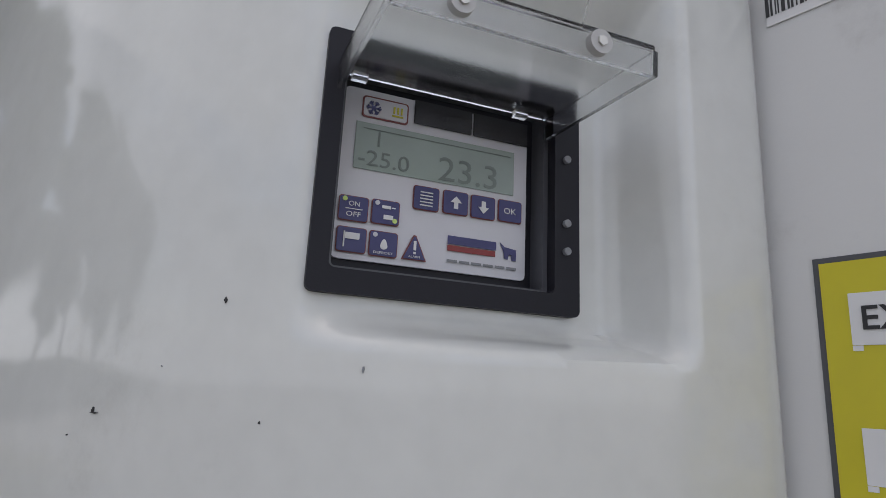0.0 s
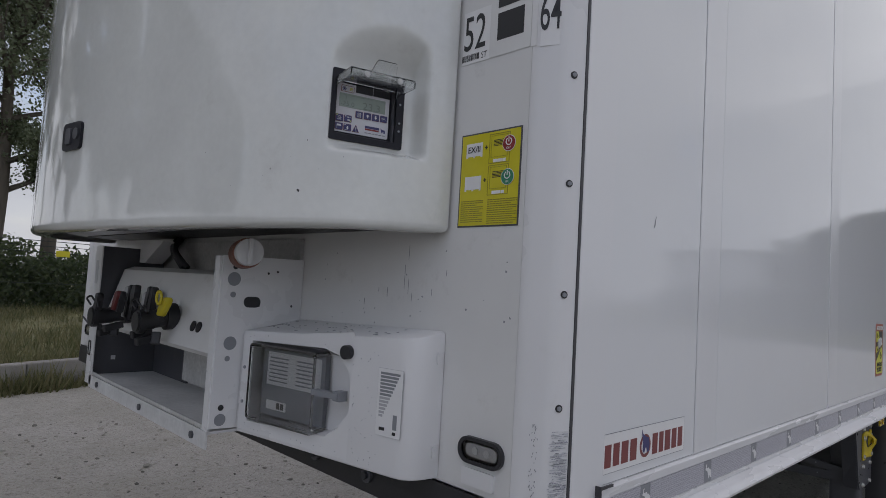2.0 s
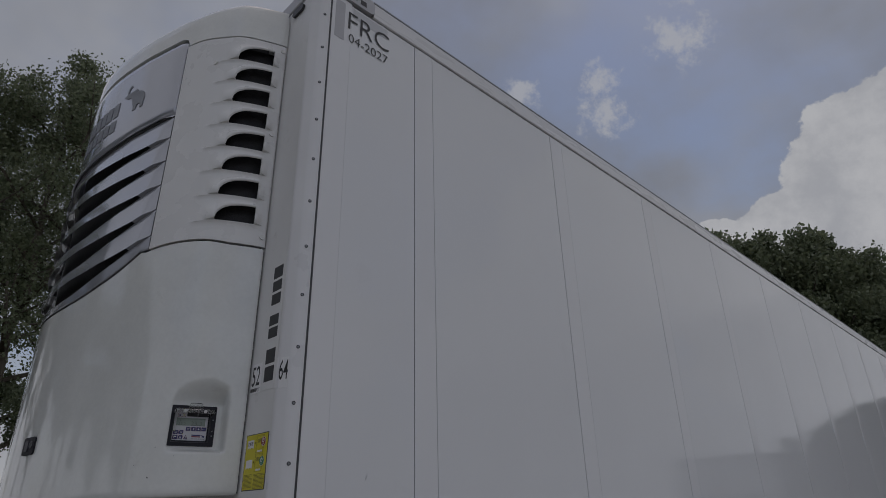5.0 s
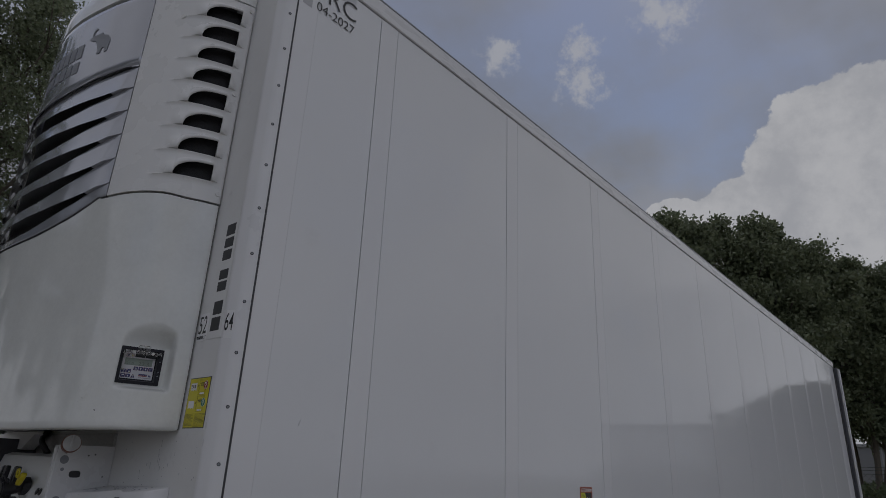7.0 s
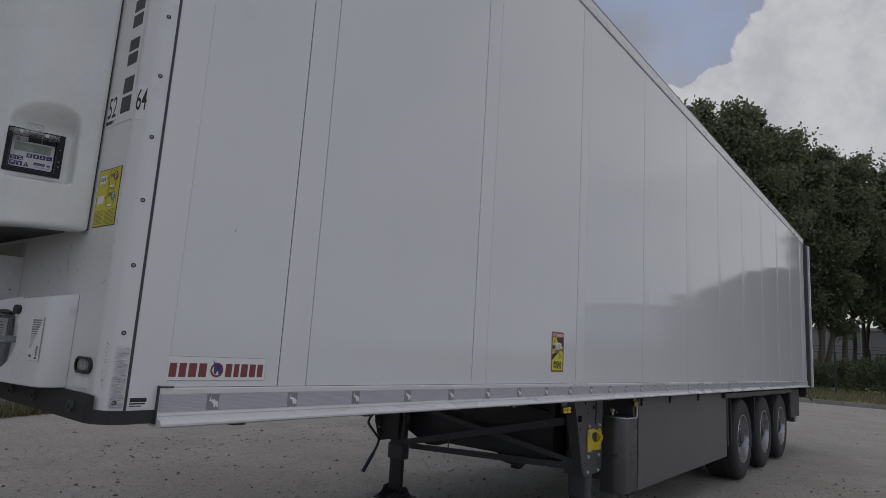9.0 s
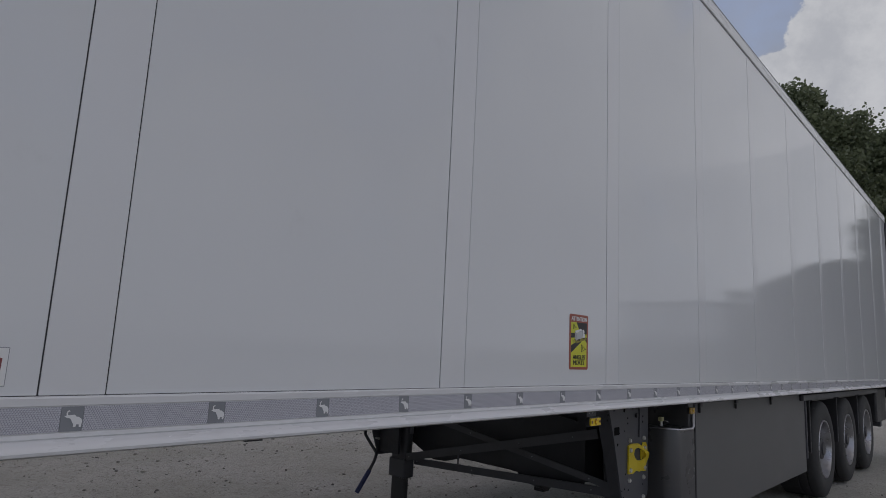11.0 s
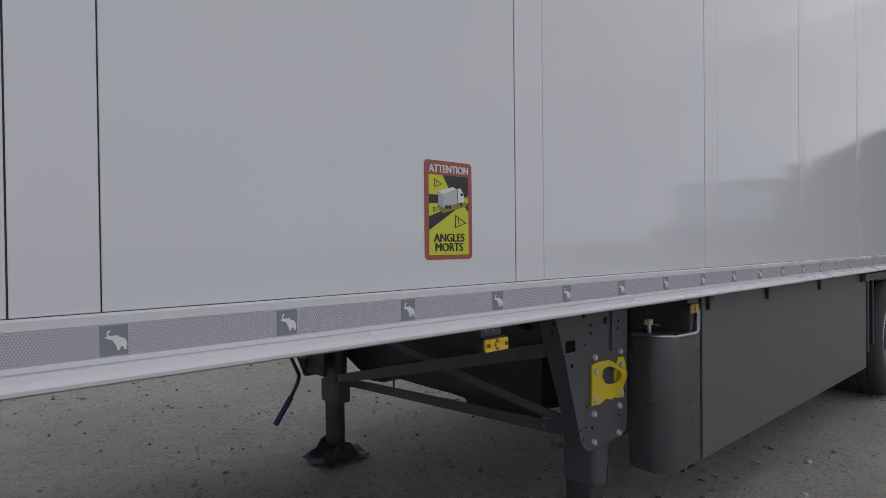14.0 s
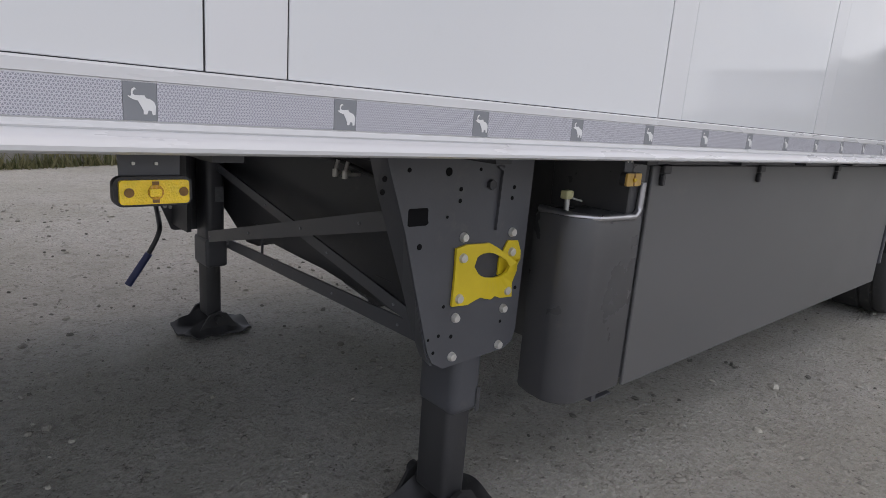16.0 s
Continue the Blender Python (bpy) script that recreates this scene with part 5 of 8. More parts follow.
    part("flap_tab", up.slab(bmesh.new(), [(0.044, 0.0), (0.092, 0.0), (0.087, 0.022), (0.084, 0.027), (0.050, 0.027), (0.047, 0.022)], -0.0012, 0.0012), M_CLEAR, lid)
    for a in (0.036, 0.100):
        p = f.at(a, 0.0902, 0.007)
        bm = bmesh.new()
        rod(bm, p, p + f.v * 0.004, 0.0055, 18)
        st = part("flap_stud", bm, M_KNOB, lid, smooth=True)
        bm = bmesh.new()
        rod(bm, p + f.v * 0.004, p + f.v * 0.0052, 0.0024, 6)
        part("stud_screw", bm, M_STEEL, st)
    for a in (0.018, 0.112):
        part("flap_hinge", f.slab(bmesh.new(), rect(a - 0.004, -0.002, a + 0.004, 0.003), 0.0014, 0.005), M_CLEAR, lid)


control_panel()


# ---- things on the front wall ----
def coupling_bay():
    t = thing("coupling_bay", (-0.1, 1.28, 1.25), "white open steel bay with black air and power couplings", "coupling bay", lean=False)
    ya, yb, xf = 0.785, 1.720, -0.222
    f = Face((0, ya, 0), (1, 0, 0), (0, 0, 1))
    near = part("side_plate", f.slab(bmesh.new(), [(xf, 1.258), (-0.001, 1.250), (-0.001, 1.665), (xf + 0.004, 1.662)], -0.004, 0.0), M_PAINT, t, "white punched side plate")
    for a, b, r, m in ((-0.187, 1.636, 0.006, M_BLACK), (-0.188, 1.607, 0.0165, M_GREYINK), (-0.188, 1.570, 0.007, M_GREYINK), (-0.186, 1.455, 0.016, M_GREYINK), (-0.190, 1.419, 0.0065, M_GREYINK), (-0.196, 1.305, 0.007, M_BLACK), (-0.196, 1.277, 0.014, M_GREYINK), (-0.10, 1.625, 0.003, M_BLACK), (-0.12, 1.545, 0.003, M_BLACK), (-0.03, 1.545, 0.003, M_BLACK), (-0.075, 1.63, 0.003, M_BLACK)):
        flat("plate_hole", f, disc(a, b, r, 18), 0.0012, m, near)
    flat("plate_slot", f, rect(-0.160, 1.540, -0.116, 1.566, 0.0125), 0.0012, M_BLACK, near)
    part("front_flange", boxed((xf - 0.002, ya + 0.004, 1.252), (xf + 0.003, ya + 0.030, 1.66)), M_PAINT, t)
    part("far_side_plate", boxed((xf, yb, 1.245), (-0.001, yb + 0.004, 1.690)), M_BRACKET, t, "dark far side plate")
    ff = part("far_flange", boxed((xf - 0.004, yb - 0.022, 1.222), (xf, yb + 0.046, 1.690)), M_PAINT, t)
    fl = Face((xf - 0.004, 0, 0), (0, -1, 0), (0, 0, 1))
    flat("flange_label", fl, rect(-yb - 0.034, 1.560, -yb - 0.004, 1.640), 0.0010, M_PALE, ff)
    part("flange_slot", fl.border(bmesh.new(), rect(-yb - 0.036, 1.315, -yb - 0.008, 1.365, 0.006), rect(-yb - 0.030, 1.321, -yb - 0.014, 1.359, 0.004), 0.0002, 0.002), M_BLACK, ff)
    bm = boxed((xf - 0.001, ya, 1.246), (-0.002, yb, 1.252))
    box(bm, (xf - 0.004, ya, 1.212), (xf, yb, 1.252))
    shelf = part("shelf", bm, M_SHELF, t, "grey-white dusty shelf with a folded lip")
    for y in (0.86, 1.22, 1.62):
        bm = bmesh.new()
        rod(bm, (xf - 0.004, y, 1.232), (xf - 0.009, y, 1.232), 0.009, 10)
        part("shelf_bolt", bm, M_BRACKET, shelf)
    # sloping coupling board
    pr = [(-0.12, 1.626), (-0.150, 1.614), (-0.204, 1.436), (-0.208, 1.424), (-0.197, 1.412), (-0.16, 1.405), (-0.12, 1.405)]
    g = Face((0, ya + 0.012, 0), (1, 0, 0), (0, 0, 1))
    board = part("coupling_board", g.slab(bmesh.new(), pr, -(yb - ya - 0.03), 0.0), M_WALL, t, "white sloping coupling board")
    nb = Vector((-0.962, 0, 0.267))

    def on_board(y, z):
        return Vector((-0.150 - 0.055 * (1.628 - z) / 0.198, y, z))

    for y in (0.950, 0.985):
        p = on_board(y, 1.478)
        bm = bmesh.new()
        rod(bm, p, p + nb * 0.003, 0.014, 14)
        part("board_hole", bm, M_BLACK, board)
    part("back_wall", boxed((-0.012, ya + 0.006, 1.253), (-0.001, yb - 0.001, 1.72)), M_DUST, t, "dusty back of the bay")
    part("inner_box", boxed((-0.06, ya + 0.02, 1.275), (-0.013, 1.36, 1.385), 0.006, 2), M_DUST, t)
    # thin charcoal sheet before the back wall: the bay's inner shade as colour
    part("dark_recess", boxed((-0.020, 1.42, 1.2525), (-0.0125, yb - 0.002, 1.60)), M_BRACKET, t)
    bm = bmesh.new()
    pipe(bm, bend([(-0.03, 1.56, 1.73), (-0.07, 1.50, 1.69), (-0.05, 1.44, 1.63)]), 0.012)
    pipe(bm, bend([(-0.03, 1.53, 1.73), (-0.08, 1.47, 1.69), (-0.05, 1.41, 1.63)]), 0.010)
    part("hose_pair", bm, M_BLACK, t, "two black hoses")
    # couplings: horizontal bodies with cuffs, flaps standing up behind them
    for y, xa, xb, z in ((1.45, -0.192, -0.312, 1.472), (1.12, -0.188, -0.292, 1.482)):
        bm = bmesh.new()
        rod(bm, (xa, y, z + 0.012), (xa - 0.030, y, z + 0.010), 0.036, 18)
        rod(bm, (xa - 0.030, y, z + 0.010), (xa - 0.066, y, z), 0.027, 16, 0.023)
        c = part("coupling", bm, M_BLACK, t, "black coupling head", smooth=True)
        bm = bmesh.new()
        rod(bm, (xa - 0.060, y, z), (xb + 0.018, y, z - 0.004), 0.024, 16)
        rod(bm, (xb + 0.020, y, z - 0.004), (xb + 0.006, y, z - 0.004), 0.032, 16)
        rod(bm, (xb + 0.006, y, z - 0.004), (xb, y, z - 0.004), 0.027, 16)
        part("coupling_body", bm, M_BLACK, c, smooth=True)
        bm = bmesh.new()
        pipe(bm, bend([(xb + 0.02, y + 0.01, z + 0.03), (xb + 0.004, y + 0.02, z + 0.058), (xb - 0.010, y + 0.015, z + 0.05), (xb + 0.0, y, z + 0.03)]), 0.0028, 6)
        part("coupling_latch", bm, M_BLACK, c)
        bm = bmesh.new()
        bar(bm, (xa - 0.05, y - 0.012, z - 0.03), (xa - 0.055, y - 0.02, z - 0.062), 0.022, 0.014, r=0.003)
        part("coupling_foot", bm, M_BLACK, c)
    for x, y, z, w, h, tilt, m, lab in ((-0.262, 1.395, 1.490, 0.030, 0.060, -0.012, M_REDPL, "dull red flap"), (-0.255, 1.375, 1.485, 0.028, 0.064, 0.004, M_BLACK, ""), (-0.298, 1.43, 1.488, 0.030, 0.052, 0.010, M_BLACK, ""), (-0.225, 1.425, 1.468, 0.026, 0.096, 0.006, M_KNOB, "grey-white flap"), (-0.222, 1.405, 1.465, 0.022, 0.104, 0.010, M_BLACK, ""), (-0.220, 1.37, 1.462, 0.040, 0.108, 0.012, M_BLACK, ""),
                                        (-0.214, 1.295, 1.470, 0.024, 0.082, 0.0, M_CAP, "grey flap"), (-0.212, 1.245, 1.465, 0.034, 0.104, 0.010, M_BLACK, ""), (-0.214, 1.275, 1.480, 0.022, 0.090, -0.006, M_BLACK, ""), (-0.240, 1.085, 1.496, 0.030, 0.052, -0.026, M_YELPL, "yellow flap"), (-0.232, 1.105, 1.480, 0.026, 0.040, -0.008, M_BLACK, "")):
        f2 = Face((x, y, z), (0, -1, 0), (0.10, -tilt * 0.0, 0.995))
        bm = bmesh.new()
        f2.slab(bm, [(-w * 0.42, 0), (w * 0.42, 0), (w * 0.36 - tilt, h * 0.55), (w * 0.55 - tilt, h * 0.80), (w * 0.42 - tilt, h), (-w * 0.40 - tilt, h * 0.97), (-w * 0.52 - tilt, h * 0.70), (-w * 0.30, h * 0.45)], -0.009, 0.009)
        bmesh.ops.bevel(bm, geom=bm.edges[:], offset=0.0035, segments=1, profile=0.5, affect="EDGES")
        part("coupling_flap", bm, m, t, lab, smooth=True)
    # spring loops and lever arms on the coupling heads
    for x, y, z, r, m2 in ((-0.252, 1.075, 1.545, 0.017, M_YELPL), (-0.300, 1.44, 1.500, 0.016, M_BLACK), (-0.268, 1.13, 1.505, 0.015, M_BLACK)):
        bm = bmesh.new()
        pipe(bm, [(x, y + r * math.cos(k * math.tau / 12), z + r * math.sin(k * math.tau / 12)) for k in range(12)] + [(x, y + r, z + 0.001)], 0.004, 6)
        part("coupling_loop", bm, m2, t)
    for y, z in ((1.45, 1.430), (1.12, 1.438), (1.40, 1.448), (1.16, 1.452)):
        bm = bmesh.new()
        bar(bm, (-0.235, y, z), (-0.290, y - 0.016, z - 0.012), 0.016, 0.020, r=0.003)
        part("coupling_lever", bm, M_BLACK, t)
    # holes and a welded seam on the far plate, a raised rim round the shelf
    for y2, z2, w2, h2 in ((yb - 0.0032, 1.405, 0.020, 0.020), (yb - 0.0032, 1.300, 0.014, 0.014)):
        part("plate_opening", boxed((-0.150 - w2, y2 - 0.001, z2), (-0.150, y2, z2 + h2)), M_PALE, t)
    part("shelf_rim", boxed((-0.222, ya + 0.004, 1.2522), (-0.216, yb - 0.004, 1.262), 0.001, 1), M_DUST, shelf)
    part("inner_plate", Face((-0.10, 0, 0), (0, -1, 0), (0, 0, 1)).slab(bmesh.new(), [(-1.713, 1.642), (-1.66, 1.640), (-1.50, 1.716), (-1.713, 1.716)], -0.06, 0.0), M_PAINT, t)
    return t


coupling_bay()


def fuse_box():
    t = thing("recorder_box", (-0.06, 0.52, 1.25), "dirty white plastic box with a smoked window and a level label", "equipment box", lean=False)
    A = Vector((-0.155, 0.785, 0))
    B = Vector((-0.075, 0.300, 0))
    f = Face((A.x, A.y, 0), tuple(B - A), (0, 0, 1))
    # housing: bent plan, open niche for the window
    zt, zb = 1.487, 1.246
    bm = bmesh.new()
    out = [(-0.001, 0.784), (-0.150, 0.784), (-0.1555, 0.778)]
    n_face = 12
    for i in range(1, n_face + 1):
        p = A.lerp(B, i / n_face)
        out.append((p.x, p.y))
    out += [(-0.069, 0.280), (-0.057, 0.266), (-0.038, 0.258), (-0.012, 0.2535), (-0.001, 0.2525)]
    rings = []
    for k, (ins, z) in enumerate(((0.010, zb), (0.002, zb + 0.003), (0.0, zb + 0.010), (0.0, None), (0.002, None), (0.010, None))):
        ring = []
        for x, y in out:
            top = zt + 0.026 * (1 + x / 0.155) + (0.016 * (0.78 - y) / 0.5)
            zz = z if z is not None else top - (0.010, 0.003, 0.0)[k - 3]
            ring.append(bm.verts.new((x * (1 - ins / 0.16) if x < -0.002 else x, y + ins * (0.5 - y) / 0.28, zz)))
        rings.append(ring)
    m = len(out)
    for a, b in zip(rings, rings[1:]):
        for i in range(m - 1):
            if a is rings[2] and 2 <= i < 2 + 9:
                continue
            bm.faces.new((a[i], a[i + 1], b[i + 1], b[i]))
    bm.faces.new(rings[-1])
    bm.faces.new(rings[0][::-1])
    # the face round the niche
    L = (B - A).length
    span = L * 9 / n_face
    hole = [(0.040, 1.278), (0.300, 1.290), (0.335, 1.312), (0.366, 1.350), (0.366, 1.425), (0.330, 1.462), (0.285, 1.472), (0.040, 1.465)]
    outer = [(0.002, zb + 0.010), (0.20, zb + 0.010), (span, zb + 0.010), (span, 1.33), (span, 1.42), (span, zt + 0.0265), (0.20, zt + 0.008), (0.002, zt - 0.010)]
    part("housing", bm, M_PAINT, t, "white plastic housing spotted with dirt", smooth=True)
    bm = bmesh.new()
    va = [bm.verts.new(f.at(a, b, 0.0)) for a, b in outer]
    vb = [bm.verts.new(f.at(a, b, 0.0)) for a, b in hole]
    vc = [bm.verts.new(f.at(0.03 + (a - 0.03) * 0.96, 1.37 + (b - 1.37) * 0.93, -0.055 if a < 0.29 else -0.03)) for a, b in hole]
    for i in range(8):
        j = (i + 1) % 8
        bm.faces.new((va[i], va[j], vb[j], vb[i]))
        bm.faces.new((vb[i], vb[j], vc[j], vc[i]))
    bm.faces.new(vc)
    part("front_niche", bm, M_PAINT, t, "white face round a sunk window")
    win = part("window", f.border(bmesh.new(), rect(0.050, 1.288, 0.276, 1.462, 0.010), rect(0.057, 1.295, 0.268, 1.455, 0.007), -0.050, 0.014), M_SMOKED, t, "smoked hinged window")
    part("window_pane", f.slab(bmesh.new(), rect(0.0574, 1.2954, 0.2676, 1.4546, 0.007), 0.009, 0.012), M_SMOKED, win)
    part("recorder", f.slab(bmesh.new(), rect(0.060, 1.298, 0.265, 1.452), -0.052, -0.022), M_GREYINK, win, "dark recorder behind the window")
    pap = part("print_card", f.slab(bmesh.new(), rect(0.078, 1.368, 0.253, 1.443), -0.0216, -0.0206), M_WHITE, win, "white printed card")
    bars("card_lines", f, [(0.086 + 0.092 * c, 1.376 + 0.0088 * r, 0.150 + 0.082 * c, 1.379 + 0.0088 * r) for c in range(2) for r in range(7)], -0.0200, M_GREYINK, pap)
    part("printer_label", f.slab(bmesh.new(), rect(0.082, 1.312, 0.150, 1.332), -0.0216, -0.0206), M_WHITE, win)
    bars("label_print", f, [(0.118, 1.315, 0.129, 1.329), (0.132, 1.315, 0.143, 1.329)], -0.0200, M_BLACKINK, win)
    bm = bmesh.new()
    f.slab(bm, rect(0.268, 1.374, 0.345, 1.386), 0.0, 0.016)
    f.slab(bm, rect(0.330, 1.370, 0.350, 1.390), -0.01, 0.012)
    part("latch", bm, M_GREYINK, t, "grey window latch")
    bm = bmesh.new()
    rod(bm, f.at(0.356, 1.472, -0.002), f.at(0.356, 1.472, 0.012), 0.0145, 18)
    part("lock_plug", bm, M_BLACK, t, "black round plug", smooth=True)
    for b, z in ((0.018, 1.40), (0.018, 1.32)):
        bm = bmesh.new()
        rod(bm, f.at(b, z, -0.002), f.at(b, z, 0.002), 0.004, 10)
        part("housing_screw", bm, M_GREYINK, t)
    g = Face(tuple(f.at(0.446, 0, 0.0)), tuple(f.u), (0, 0, 1))
    lab = flat("level_label", g, rect(-0.004, 1.322, 0.060, 1.452, 0.003), 0.0016, M_CAP, t, "white level label with stepped bars")
    flat("label_ground", g, rect(-0.0034, 1.3226, 0.0594, 1.4514, 0.0028), 0.0021, M_WHITE, lab)
    for k in range(13):
        z = 1.3585 + 0.0068 * k
        w = 0.010 + 0.0033 * k
        flat("level_bar", g, rect(0.003, z, 0.003 + w, z + 0.0046), 0.0026, M_GREYINK if k > 5 else M_CAP, lab)
    flat("pump_symbol", g, rect(0.040, 1.338, 0.050, 1.366, 0.001), 0.0026, M_GREYINK, lab)
    bars("label_bars", g, [(0.006, 1.333, 0.020, 1.339), (0.040, 1.328, 0.048, 1.334)], 0.0026, M_BLACKINK, lab)
    for z in (1.300, 1.478):
        part("side_clip", boxed((-0.020, 0.2495, z - 0.011), (-0.008, 0.2535, z + 0.011)), M_PAINT, t)
    # dirt spots on the face, dried splashes on the lid
    rng = random.Random(9)
    for k in range(70):
        a, b = (rng.uniform(0.01, 0.44), rng.choice((1.262, 1.268, 1.474)) + rng.uniform(-0.005, 0.007)) if k % 2 else (rng.uniform(0.37, 0.45), rng.uniform(1.27, 1.47))
        r = rng.uniform(0.0005, 0.0016)
        flat("dirt_spot", f, [(a + r * math.cos(j) * rng.uniform(0.5, 1.3), b + r * math.sin(j) * rng.uniform(0.5, 1.3)) for j in (0, 1.2, 2.4, 3.6, 4.8)], 0.0006, M_GREYINK, t)
    for k in range(60):
        a, x = rng.uniform(0.02, 0.45), rng.uniform(0.1, 0.9)
        p = A.lerp(B, a / L) * x
        y = A.lerp(B, a / L).y
        r = rng.uniform(0.0012, 0.0045)
        z = zt + 0.026 * (1 + p.x / 0.155) + 0.016 * (0.78 - y) / 0.5
        h = Face((p.x, y, z), (1, 0, 0.168), (0, 1, -0.032))
        flat("splash", h, [(r * math.cos(j) * rng.uniform(0.5, 1.3), r * math.sin(j) * rng.uniform(0.5, 1.3)) for j in (0, 0.9, 1.8, 2.7, 3.6, 4.5, 5.4)], 0.0008, M_GREYINK, t)


fuse_box()


def front_lamp(y0, sign):
    t = thing("front_marker_lamp", (0, y0, 1.322), "small oval marker lamp in a black rubber bezel", "lamp", "front marker lamps", lean=False)
    f = Face((0, y0, 1.322), (0, -1, 0), (0, 0, 1))
    part("bezel", f.border(bmesh.new(), rect(-0.053, -0.024, 0.053, 0.024, 0.0235, 8), rect(-0.0455, -0.0175, 0.0455, 0.0175, 0.017, 8), 0.0, 0.009), M_BLACK, t, "black rubber bezel")
    lens = part("lens", f.slab(bmesh.new(), rect(-0.045, -0.017, 0.045, 0.017, 0.0165, 8), 0.0, 0.006), M_SMOKED, t, "clear ribbed lens")
    part("reflector", f.slab(bmesh.new(), rect(-0.038, -0.012, 0.038, 0.012, 0.0115, 8), -0.002, 0.0005), M_ALU, lens)
    bm = bmesh.new()
    for e in (-0.014, 0.014):
        rod(bm, f.at(e, 0.0, 0.0006), f.at(e, 0.0, 0.004), 0.007, 12)
    part("bulb", bm, M_WHITE, lens)
    g = thing("blank_plate", (0, y0 + 0.005, 1.273), "small blank white plate under the marker lamp", "plate", "blank plates", lean=False)
    part("plate", Face((0, y0 + 0.005, 1.273), (0, -1, 0), (0, 0, 1)).slab(bmesh.new(), rect(-0.040, -0.0155, 0.038, 0.0155, 0.004), 0.0, 0.004), M_PAINT, g)


front_lamp(0.143, 1)
front_lamp(WID - 0.143, -1)


def far_strip():
    f = FRONT
    t = thing("notice_label", (0, 2.55, 1.53), "small white notice label on the front wall", "sticker", lean=False)
    flat("paper", f, rect(-2.62, 1.52, -2.46, 1.655), 0.0012, M_FACE, t, thick=0.001)
    bars("notice_lines", f, [(-2.60, 1.535 + 0.014 * k, -2.48, 1.541 + 0.014 * k) for k in range(7)], 0.0018, M_TAPE, t)
    t = thing("thin_cable", (-0.004, 2.55, 1.31), "thin black cable across the front wall", "cable", lean=False)
    bm = bmesh.new()
    rod(bm, (-0.004, 2.73, 1.375), (-0.004, 2.40, 1.295), 0.004, 8)
    part("cable", bm, M_BLACK, t)


far_strip()


def sticker_exii():
    t = thing("safety_sticker", (0, 0.162, 1.735), "yellow safety sticker with a dark border on the front wall", "sticker", lean=False)
    f = Face((0, 0.2375, 1.7345), (0, -1, 0), (0, 0, 1))
    W, H = 0.1505, 0.183
    flat("border", f, rect(0, 0, W, H), 0.0012, M_BRACKET, t, thick=0.0011)
    base = flat("yellow_ground", f, rect(0.0030, 0.0030, W - 0.0030, H - 0.0030), 0.0018, M_YSTICK, t, "yellow printed ground")
    d = 0.0024
    for k, (zb, zc, ub, mat, word) in enumerate(((0.139, 0.1535, 0.119, M_RED, "OFF"), (0.0742, 0.0908, 0.059, M_GREEN, "ON"))):
        box1 = flat("pallet_symbol", f, rect(0.0150, zb - 0.0014, 0.0568, zb + 0.0243), d, M_WHITE, base)
        bars("pallet_feet", f, [(a, zb - 0.0042, a + 0.0045, zb - 0.0016) for a in (0.0150, 0.0335, 0.0523)], d, M_WHITE, box1)
        if k == 0:
            lettering("EX/II", f, 0.0205, zb + 0.0058, 0.0120, M_BLACKINK, box1, d + 0.0006, width=0.031, bold=0.012)
        bars("plus_symbol", f, [(0.0622, zc - 0.0025, 0.0696, zc - 0.0007), (0.0650, zc - 0.0054, 0.0668, zc - 0.0026), (0.0650, zc - 0.0006, 0.0668, zc + 0.0022)], d, M_BLACKINK, base)
        un = part("unit_drawing", f.border(bmesh.new(), rect(0.0735, ub, 0.1235, ub + 0.0567), rect(0.0745, ub + 0.001, 0.1225, ub + 0.0557), d - 0.0004, d), M_YSTICK_LINE, base)
        part("unit_drawing_line", f.border(bmesh.new(), rect(0.0785, ub + 0.012, 0.1185, ub + 0.0530), rect(0.0790, ub + 0.0125, 0.1180, ub + 0.0525), d - 0.0004, d), M_YSTICK_LINE, un)
        bars("drawing_slats", f, [(0.0845, ub + 0.0330 + 0.0026 * i, 0.1130, ub + 0.0341 + 0.0026 * i) for i in range(5)], d, M_BLACKINK, un)
        bars("drawing_box", f, [(0.0850, ub + 0.0020, 0.1060, ub + 0.0080), (0.1072, ub + 0.0020, 0.1150, ub + 0.0080)], d, M_WHITE, un)
        cx = 0.122
        c = flat("power_disc_edge", f, disc(cx, zc, 0.0154, 28), d + 0.0006, M_WHITE, base)
        flat("power_disc", f, disc(cx, zc, 0.0142, 28), d + 0.0012, mat, c)
        arc = [radians(120 + 300 * i / 20) for i in range(21)]
        ring = [(cx + 0.0074 * math.cos(a), zc + 0.0030 + 0.0074 * math.sin(a)) for a in arc]
        inn = [(cx + 0.0054 * math.cos(a), zc + 0.0030 + 0.0054 * math.sin(a)) for a in arc]
        bm = bmesh.new()
        for i in range(20):
            f.slab(bm, [ring[i], ring[i + 1], inn[i + 1], inn[i]], d + 0.0014, d + 0.0018)
        f.slab(bm, rect(cx - 0.0009, zc + 0.0025, cx + 0.0009, zc + 0.0118), d + 0.0014, d + 0.0018)
        part("power_symbol", bm, M_WHITE, c)
        lettering(word, f, cx - 0.0016 * len(word), zc - 0.0112, 0.0045, M_WHITE, c, d + 0.0016, width=0.0032 * len(word))
    rng = random.Random(3)
    rows = []
    for c0, c1, n in ((0.0080, 0.0650, 11), (0.0755, 0.1475, 12)):
        for i in range(n):
            z = 0.0495 - 0.0040 * i
            x = c0
            end = c1 - rng.uniform(0.002, 0.022) * (i % 3 == 2)
            while x < end:
                w = rng.uniform(0.003, 0.009)
                rows.append((x, z, min(x + w, end), z + 0.0017))
